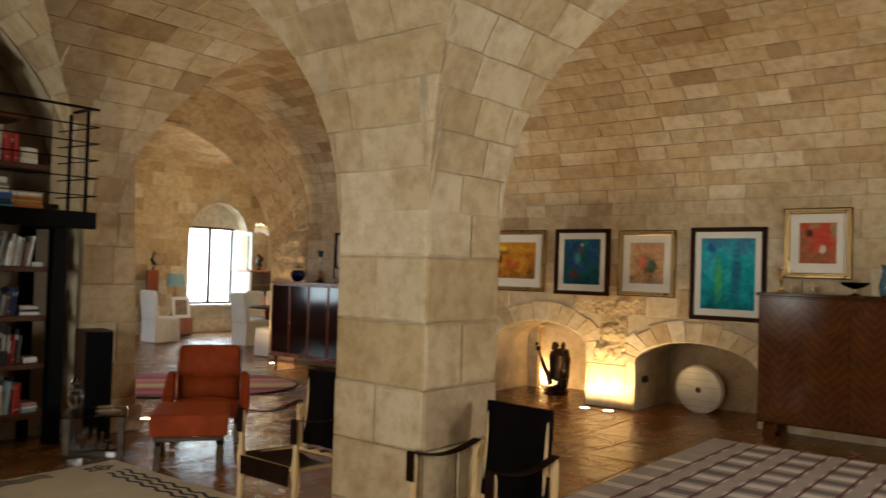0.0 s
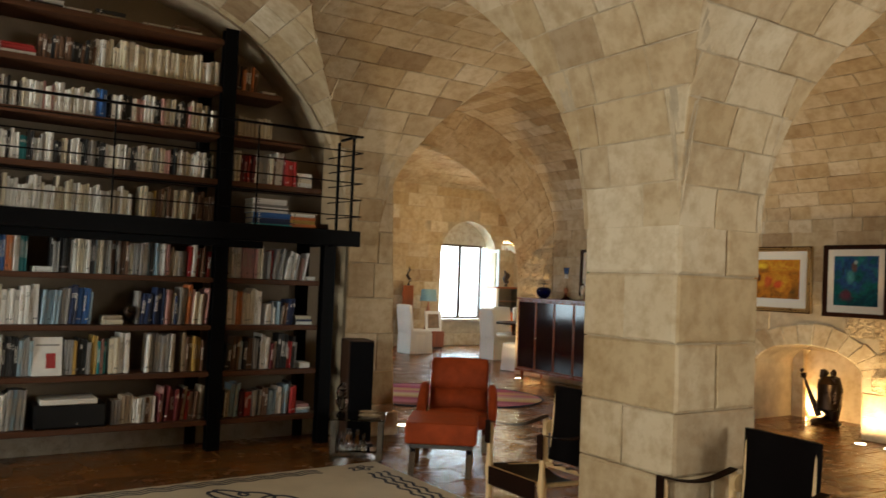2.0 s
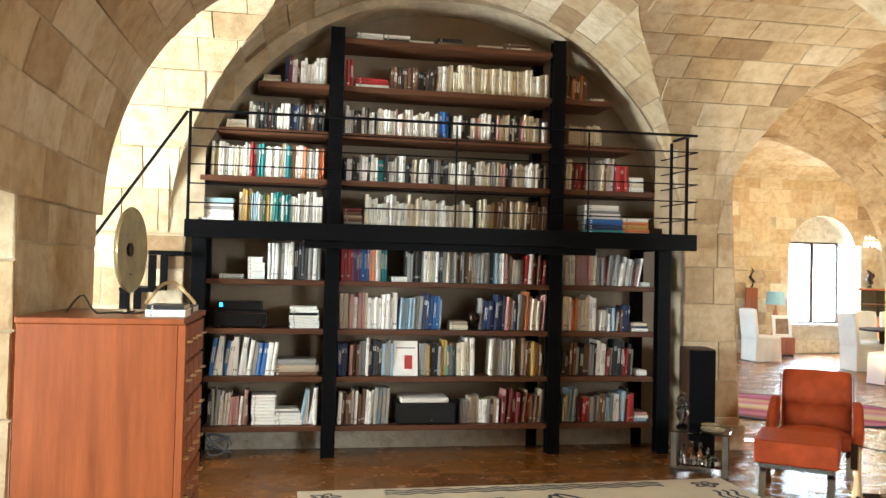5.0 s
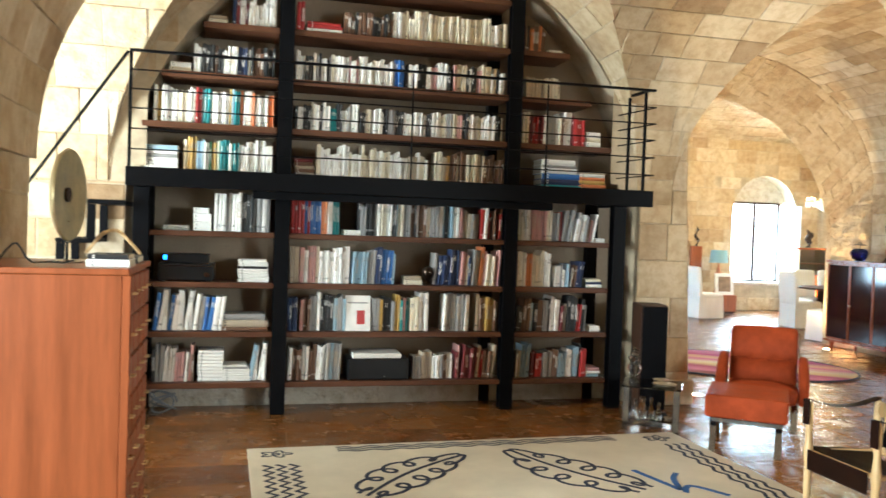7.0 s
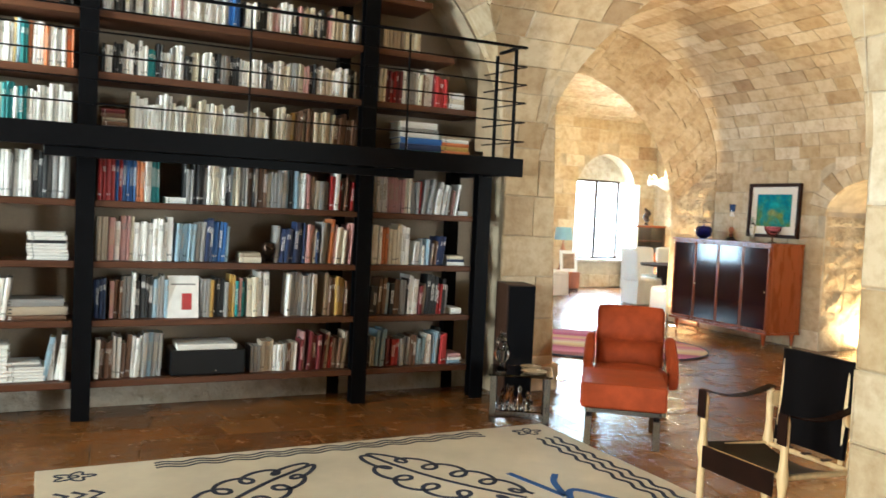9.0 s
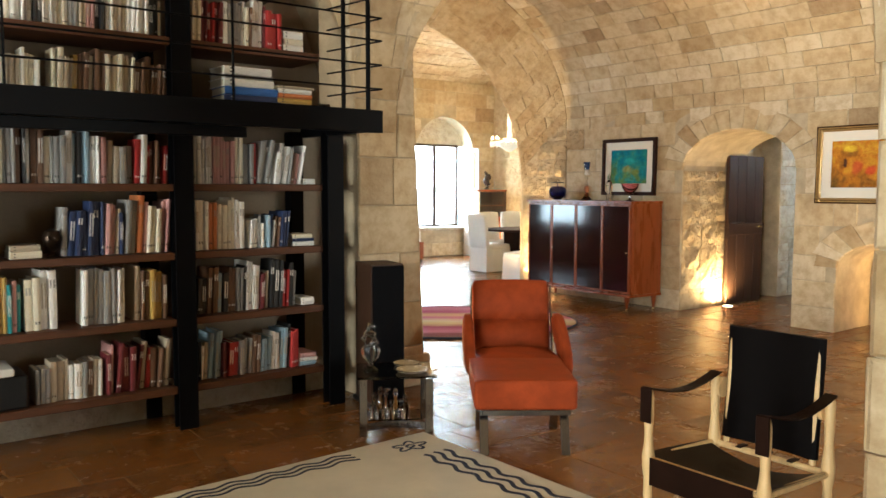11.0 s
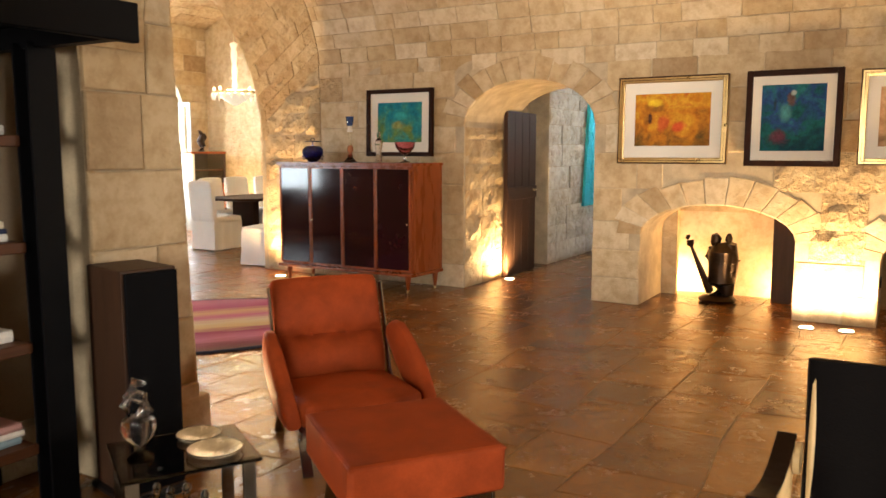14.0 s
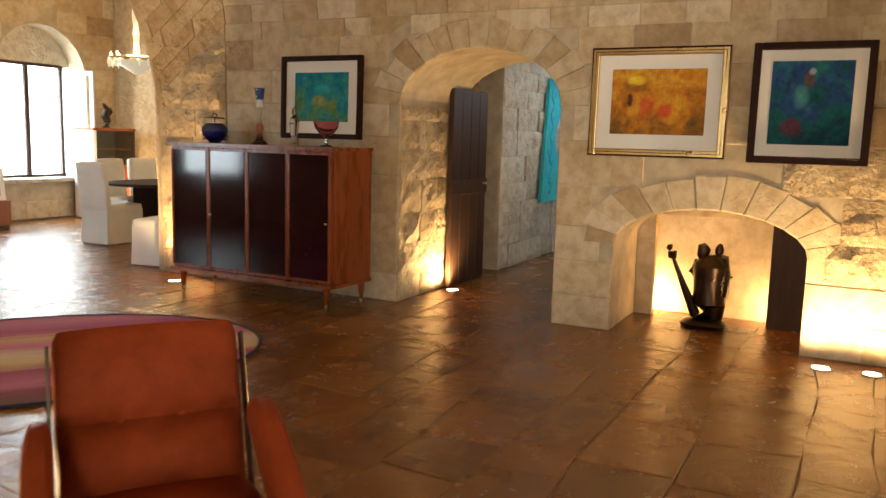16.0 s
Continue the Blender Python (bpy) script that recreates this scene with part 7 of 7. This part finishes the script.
def corridor_things():
    d = thing("door_1", pose(10.26, 8.018, 0), "dark plank door standing in the stone passage", "door", kind="structure")
    for k in range(4):
        part("plank", add_box(bmesh.new(), -0.40 + 0.2 * k + 0.003, -0.40 + 0.2 * (k + 1) - 0.003, -0.03, 0.02, 0.01, 1.92, 0.005, 1), DARKWOOD, d)
    part("rail", add_box(bmesh.new(), -0.40, 0.40, -0.045, -0.031, 0.9, 1.05, 0.004, 1), DARKWOOD, d)
    part("door_handle", add_tube(bmesh.new(), [(0.3, -0.03, 1.0), (0.3, -0.08, 1.0), (0.2, -0.085, 1.0)], 0.009, 8), BRASS, d)
    t = thing("turquoise_panel", pose(12.6, 7.99, 0.70, 0, 0, 2), "turquoise carved wooden panel with a scalloped edge", "wall panel")
    right = [(0.42, 0.0), (0.45, 0.15), (0.42, 0.33), (0.40, 0.5), (0.30, 0.55), (0.16, 0.63), (0.09, 0.75), (0.13, 0.9), (0.25, 1.0), (0.34, 1.07), (0.43, 1.17), (0.40, 1.32), (0.29, 1.42), (0.12, 1.5)]
    outline = [(-0.38, 0.0)] + right + [(-0.20, 1.5)]
    bm = bmesh.new()
    a = [bm.verts.new((x, -0.045, z)) for x, z in outline]
    b = [bm.verts.new((x, -0.005, z)) for x, z in outline]
    bm.faces.new(a)
    bm.faces.new(b[::-1])
    for i in range(len(a)):
        j = (i + 1) % len(a)
        bm.faces.new((a[i], a[j], b[j], b[i]))
    part("board", bm, TURQ, t)
    part("carved_vine", add_tube(bmesh.new(), [(-0.08 + 0.05 * math.sin(k * 0.8), -0.05, 0.1 + 1.3 * k / 40) for k in range(41)], 0.014, 6), TURQ, t, "", True)
    for k in range(9):
        part("carved_leaf", add_lathe(bmesh.new(), [(0.005, -0.06), (0.03, -0.02), (0.032, 0.01), (0.006, 0.06)], 8, pose(-0.08 + 0.10 * (-1) ** k, -0.048, 0.2 + 0.14 * k, 0, 40 * (-1) ** k) @ Matrix.Diagonal((1, 0.35, 1, 1))), TURQ, t, "", True)


corridor_things()

# ---- dining room ----


def slip_chair():
    c = thing("dining_chair", pose(10.2, 13.05, 0, 0, 0, 90), "dining chair under a white cotton slipcover", "chair", "dining chairs")
    part("seat", add_cushion(bmesh.new(), -0.235, 0.235, -0.32, 0.20, 0.40, 0.50, 0.012, None, 6), WHITECLOTH, c, "", True)
    bm = bmesh.new()
    n = 40
    ring = lambda k, z, w: [bm.verts.new((x * k + 0.008 * math.sin(i * 2.1) * w, y * k - 0.04 * (1 - k), z)) for i, (x, y) in enumerate(peri)]
    peri = []
    for i in range(n):
        f = i / n * 4
        s, q = int(f), f - int(f)
        peri.append([(-0.235 + 0.47 * q, -0.32), (0.235, -0.32 + 0.56 * q), (0.235 - 0.47 * q, 0.24), (-0.235, 0.24 - 0.56 * q)][s])
    rs = [ring(1.0, 0.44, 0), ring(1.01, 0.25, 1), ring(1.05, 0.008, 2)]
    for a, b in zip(rs, rs[1:]):
        for i in range(n):
            bm.faces.new((a[i], a[(i + 1) % n], b[(i + 1) % n], b[i]))
    bm.faces.new(rs[0])
    part("skirt", bm, WHITECLOTH, c, "", True)
    part("backrest", add_cushion(bmesh.new(), -0.235, 0.235, -0.045, 0.05, 0.0, 0.60, 0.012, pose(0, 0.20, 0.43, -7), 6), WHITECLOTH, c, "", True)
    return c


dc = slip_chair()
for x, y, turn in ((9.45, 11.25, -80), (11.02, 13.72, 2), (11.62, 13.76, -3), (12.2, 13.66, -12), (12.35, 12.9, -90), (9.12, 14.55, 95)):
    copy_thing(dc, pose(x, y, 0, 0, 0, turn))


def dining_things():
    t = thing("dining_table", pose(11.2, 12.95, 0), "round-ended dark wood dining table on a pedestal", "table")
    bm = bmesh.new()
    out = [(0.95 * math.copysign(abs(math.cos(a)) ** 0.7, math.cos(a)), 0.6 * math.copysign(abs(math.sin(a)) ** 0.7, math.sin(a))) for a in [2 * math.pi * k / 48 for k in range(48)]]
    rows = [[bm.verts.new((x * k, y * k, z)) for x, y in out] for k, z in ((0.97, 0.715), (1.0, 0.725), (1.0, 0.745), (0.985, 0.755))]
    for a, b in zip(rows, rows[1:]):
        for i in range(48):
            bm.faces.new((a[i], a[(i + 1) % 48], b[(i + 1) % 48], b[i]))
    bm.faces.new(rows[0][::-1])
    bm.faces.new(rows[-1])
    part("tabletop", bm, MAHOG, t)
    for x in (-0.45, 0.45):
        part("pedestal", add_box(bmesh.new(), x - 0.07, x + 0.07, -0.22, 0.22, 0.05, 0.714, 0.01, 1), MAHOG, t)
        part("foot", add_box(bmesh.new(), x - 0.09, x + 0.09, -0.38, 0.38, 0, 0.05, 0.01, 1), MAHOG, t)
    part("stretcher", add_box(bmesh.new(), -0.38, 0.38, -0.03, 0.03, 0.2, 0.3, 0.006, 1), MAHOG, t)
    s = thing("display_cabinet", pose(12.42, 15.72, 0), "wooden display cabinet with glass front and pale sides", "cabinet")
    for nm, dims, mt in (("side", (-0.42, -0.36, -0.24, 0.24, 0, 1.42), WHITECLOTH), ("side", (0.38, 0.42, -0.24, 0.24, 0, 1.42), DARKWOOD), ("top_board", (-0.43, 0.43, -0.25, 0.25, 1.421, 1.46), CHERRY), ("back", (-0.36, 0.38, 0.2, 0.235, 0.01, 1.42), DARKWOOD),
                         ("base_box", (-0.36, 0.38, -0.23, 0.2, 0.02, 0.85), CHERRY), ("shelf", (-0.36, 0.38, -0.2, 0.2, 1.1, 1.12), CHERRY)):
        part(nm, add_box(bmesh.new(), *dims, 0.003, 1), mt, s)
    part("glass_front", add_box(bmesh.new(), -0.355, 0.375, -0.225, -0.219, 0.86, 1.415), CLEARGLASS, s)
    o = thing("dark_sculpture", pose(12.45, 15.7, 1.46), "small dark branching sculpture on the display cabinet", "sculpture")
    bm = add_tube(bmesh.new(), [(0, 0, 0), (0.03, 0, 0.1), (-0.03, 0, 0.2), (0.02, 0, 0.32), (-0.06, 0, 0.4)], [0.08, 0.06, 0.07, 0.05, 0.02], 8)
    add_tube(bm, [(0, 0, 0.18), (0.1, 0, 0.28), (0.09, 0, 0.36)], [0.04, 0.035, 0.015], 8)
    part("carving", bm, BRONZE, o, "", True)
    k = thing("low_cabinet", pose(10.1, 15.45, 0), "low brown cabinet beside the window", "cabinet")
    part("body", add_box(bmesh.new(), -0.27, 0.27, -0.2, 0.2, 0.05, 0.40, 0.005, 1), TEAK, k)
    part("plinth", add_box(bmesh.new(), -0.25, 0.25, -0.18, 0.18, 0, 0.05), DARKWOOD, k)
    f = thing("standing_picture", pose(10.12, 15.32, 0.4, -6), "white-framed picture standing on the low cabinet", "picture")
    for dims in ((-0.22, -0.15, 0, 0.46), (0.15, 0.22, 0, 0.46), (-0.15, 0.15, 0.39, 0.46), (-0.15, 0.15, 0, 0.07)):
        part("frame_side", add_box(bmesh.new(), dims[0], dims[1], -0.012, 0.012, dims[2], dims[3], 0.003, 1), WHITECLOTH, f)
    part("sheet", add_box(bmesh.new(), -0.15, 0.15, 0.0, 0.006, 0.07, 0.39), surface("brown_print", (0.25, 0.16, 0.1), 0.8, 0, 9, 60, 0.5), f)
    l = thing("table_lamp", pose(10.08, 15.52, 0.4), "table lamp with a pale teal shade", "lamp")
    part("base", add_lathe(bmesh.new(), [(0.08, 0), (0.085, 0.02), (0.05, 0.2), (0.06, 0.45), (0.02, 0.6), (0.015, 0.72)], 18), TERRACOTTA, l, "", True)
    part("shade", add_lathe(bmesh.new(), [(0.20, 0.68), (0.17, 0.95), (0.165, 0.95), (0.195, 0.685)], 28), TEALPAINT, l, "pale teal drum shade", True)
    q = thing("pillar_panel", pose(9.72, 15.85, 0), "narrow orange wooden screen against the stone wall", "screen")
    part("panel", add_box(bmesh.new(), -0.14, 0.14, -0.03, 0.03, 0, 1.42, 0.01, 1), TEAK, q)
    part("finial", add_tube(bmesh.new(), [(0, 0, 1.42), (0.05, 0, 1.55), (-0.04, 0, 1.65), (0.03, 0, 1.78), (0.0, 0, 1.86)], [0.04, 0.035, 0.035, 0.03, 0.008], 8), BRONZE, q, "dark carved figure", True)


dining_things()


def chandelier():
    c = thing("chandelier", pose(10.68, 13.03, 2.16), "lit crystal chandelier hanging from the vault", "chandelier")
    part("chain", add_rod(bmesh.new(), (0, 0, 0.95), (0, 0, 2.30), 0.006), BRASS, c)
    part("column", add_lathe(bmesh.new(), [(0.03, 0.22), (0.045, 0.3), (0.03, 0.4), (0.045, 0.52), (0.03, 0.64), (0.05, 0.76), (0.035, 0.86), (0.06, 0.93), (0.01, 0.96)], 14), CRYSTALGLOW, c, "", True)
    part("ring", add_tube(bmesh.new(), [(0.33 * math.cos(2 * math.pi * k / 32), 0.33 * math.sin(2 * math.pi * k / 32), 0.20) for k in range(32)], 0.02, 8, True), BRASS, c)
    part("bowl", add_lathe(bmesh.new(), [(0.02, 0.0), (0.06, 0.02), (0.15, 0.08), (0.24, 0.13), (0.3, 0.17)], 20), CRYSTALGLOW, c, "", True)
    for k in range(20):
        a = 2 * math.pi * k / 20
        part("crystal_drop", add_lathe(bmesh.new(), [(0.006, 0.20), (0.016, 0.17), (0.02, 0.13), (0.004, 0.08)], 6, Matrix.Translation((0.34 * math.cos(a), 0.34 * math.sin(a), 0))), CRYSTALGLOW, c)
    for k in range(8):
        a = 2 * math.pi * k / 8
        part("candle_lamp", add_lathe(bmesh.new(), [(0.012, 0.20), (0.012, 0.225), (0.018, 0.245), (0.004, 0.28)], 8, Matrix.Translation((0.31 * math.cos(a), 0.31 * math.sin(a), 0))), LAMPGLOW, c)


chandelier()

# ---- stones of walls and floor ----
ez = Vector((0, 0, 1))
RING = 0.26
east_openings = [DOOR, NICHE_A, NICHE_B]
east, rugged = courses((EAST, 10.0, 0), (0, -1, 0), ez, (-1, 0, 0), 11.4, 2.32, arch_gaps(east_openings, RING - 0.05, 0.0, 10.0), (0.25, 0.34), (0.32, 0.66), seed=31, relief=0.022, rough_at=lambda p: (3.9 < p.y < 5.5 and 0.55 < p.z < 1.45) or (p.y > 9.75 and p.z < 2.3))
for i, (c, a, sp, ri, sill) in enumerate(east_openings):
    east += voussoirs((EAST, 0, 0), (0, 1, 0), ez, (-1, 0, 0), c, a, sp, ri, RING, (15, 13, 13)[i], 0.010, 40 + i)
lay("stones_joined", rugged, wall_east, ROUGH, 60)
lay("stones_joined", east, wall_east, STONE, 230, lambda b: (b[0][8] - Vector((9, 6.2, 1))).length)
reveal = courses((EAST + 0.02, 8.08, 0), (1, 0, 0), ez, (0, -1, 0), 1.22, 1.72, None, (0.24, 0.32), (0.35, 0.6), depth=(0.0, 0.010), seed=32, relief=0.022)
reveal += courses((EAST + 0.02, 6.64, 0), (1, 0, 0), ez, (0, 1, 0), 1.22, 1.72, None, (0.24, 0.32), (0.35, 0.6), depth=(0.0, 0.010), seed=33, relief=0.022)
lay("stones_joined", reveal, wall_east, ROUGH, 80)
pil = []
rp = random.Random(3)
zc = [0.0]
while zc[-1] < SPRING - 0.2:
    zc.append(zc[-1] + rp.uniform(0.27, 0.40))
zc[-1] = SPRING + 0.02
for k, (o, u, n, w) in enumerate((((3.39, 3.32, 0), (0, -1, 0), (-1, 0, 0), 0.66), ((3.39, 2.66, 0), (1, 0, 0), (0, -1, 0), 0.65), ((4.04, 2.66, 0), (0, 1, 0), (1, 0, 0), 0.66), ((4.04, 3.32, 0), (-1, 0, 0), (0, 1, 0), 0.65))):
    for i, (z0, z1) in enumerate(zip(zc, zc[1:])):
        cut = w if (i + k) % 2 else w * rp.uniform(0.35, 0.65)
        for a, b in ((0, cut), (cut, w)):
            if b - a > 0.05:
                pil.append(block(Vector(o) + Vector(u) * (a + 0.003) + ez * (z0 + 0.003), Vector(u), ez, Vector(n), b - a - 0.006, z1 - z0 - 0.006, rp.uniform(0.006, 0.014), 0.01, 0.003, rp))
lay("stones_joined", pil, pillar, STONE, 120)
jamb = courses((EAST - 0.004, 10.87, 0), (0, -1, 0), ez, (-1, 0, 0), 0.87, 2.3, None, (0.24, 0.32), (0.25, 0.5), depth=(0.0, 0.012), seed=43, relief=0.03)
lay("stones_joined", jamb, wall_dining_arch, ROUGH, 60)
lib = courses((-4.0, 7.02, 0), (1, 0, 0), ez, (0, -1, 0), 7.78, 4.4, arch_gaps([LUNETTE], 0.0, -4.0), (0.26, 0.36), (0.35, 0.62), seed=35)
lay("stones_joined", lib, wall_library, STONE, 120)
prs = courses((3.73, 7.012, 0), (1, 0, 0), ez, (0, -1, 0), 0.66, 4.4, lambda a, b: [(0.59 - PIER_LEAN * 2.0 * min(1.0, b / 4.6), 9.0)], (0.27, 0.4), (0.25, 0.45), seed=36)
lean_up = Vector((-PIER_LEAN * 2.0 / 4.6, 0, 1)).normalized()
prs += courses((4.32, 7.02, 0), (0, 1, 0), lean_up, (1, 0, -lean_up.x), 3.0, 4.4, None, (0.27, 0.4), (0.35, 0.6), seed=37)
lay("stones_joined", prs, pier, STONE, 90)
wps = courses((-0.96, 3.56, 0), (0, 1, 0), ez, (1, 0, 0), 1.22, 2.3, None, (0.27, 0.4), (0.35, 0.55), seed=38)
wps += courses((-1.9, 3.56, 0), (1, 0, 0), ez, (0, -1, 0), 0.94, 2.3, None, (0.27, 0.4), (0.35, 0.55), depth=(0, 0.03), seed=39)
lay("stones_joined", wps, west_pier, STONE, 60)
din = courses((4.0, 16.1, 0), (1, 0, 0), ez, (0, -1, 0), 9.0, 4.2, arch_gaps([(11.58, 0.82, 2.2, 0.85, 0.6)], 0.0, 4.0), (0.26, 0.34), (0.35, 0.6), seed=41)
lay("stones_joined", din, wall_dining_north, STONE, 60, lambda b: (b[0][8] - Vector((11.5, 16, 1.5))).length)
crs = courses((11.15, 8.03, 0), (1, 0, 0), ez, (0, -1, 0), 3.0, 2.6, None, (0.2, 0.3), (0.25, 0.5), depth=(0.0, 0.03), seed=42, relief=0.045)
lay("stones_joined", crs, corr, PALE, 80)


def floor_slabs():
    """Rows of worn slabs whose joints wander a little."""
    rnd = random.Random(9)
    out = []

    def bend(k, x):
        return 0.028 * math.sin(x * 1.7 + k * 2.4) + 0.016 * math.sin(x * 4.3 + k * 5.1)
    y, k = -3.0, 0
    while y < 16.1:
        h = rnd.uniform(0.26, 0.50)
        x = -4.0 - rnd.uniform(0, 0.4)
        hi = 15.0 if y > 10.4 or 5.9 < y < 8.6 else 10.2
        lean = rnd.uniform(-0.03, 0.03)
        while x < hi:
            w = rnd.uniform(0.28, 0.72)
            nxt = rnd.uniform(-0.03, 0.03)
            g, top = 0.0025, rnd.uniform(-0.0022, 0.0)
            corners = [(x + g - lean, y + bend(k, x) + g), (x + w - g - nxt, y + bend(k, x + w) + g), (x + w - g + nxt, y + h + bend(k + 1, x + w) - g), (x + g + lean, y + h + bend(k + 1, x) - g)]
            cx, cy = sum(p[0] for p in corners) / 4, sum(p[1] for p in corners) / 4
            vs = []
            for pull, z in ((0.0, -0.03), (0.0, top - 0.003), (0.005, top)):
                for px, py in corners:
                    f = 1 - pull / max(0.05, math.hypot(px - cx, py - cy)) * 1.4
                    vs.append(Vector((cx + (px - cx) * f, cy + (py - cy) * f, z + (rnd.uniform(-0.0012, 0.0) if pull else 0))))
            fs = [(a + i, a + (i + 1) % 4, a + 4 + (i + 1) % 4, a + 4 + i) for a in (0, 4) for i in range(4)] + [(8, 9, 10, 11)]
            out.append((vs, fs))
            x, lean = x + w, nxt
        y, k = y + h, k + 1
    return out


def near_walk(b):
    """Slabs along the walk and the open floor before the niches come first."""
    c = b[0][8]
    return abs(c.x - 6.2) * 0.8 + abs(c.y - 6.2)


lay("slabs_joined", floor_slabs(), floor, SLAB, 300, near_walk, "floor_slab")
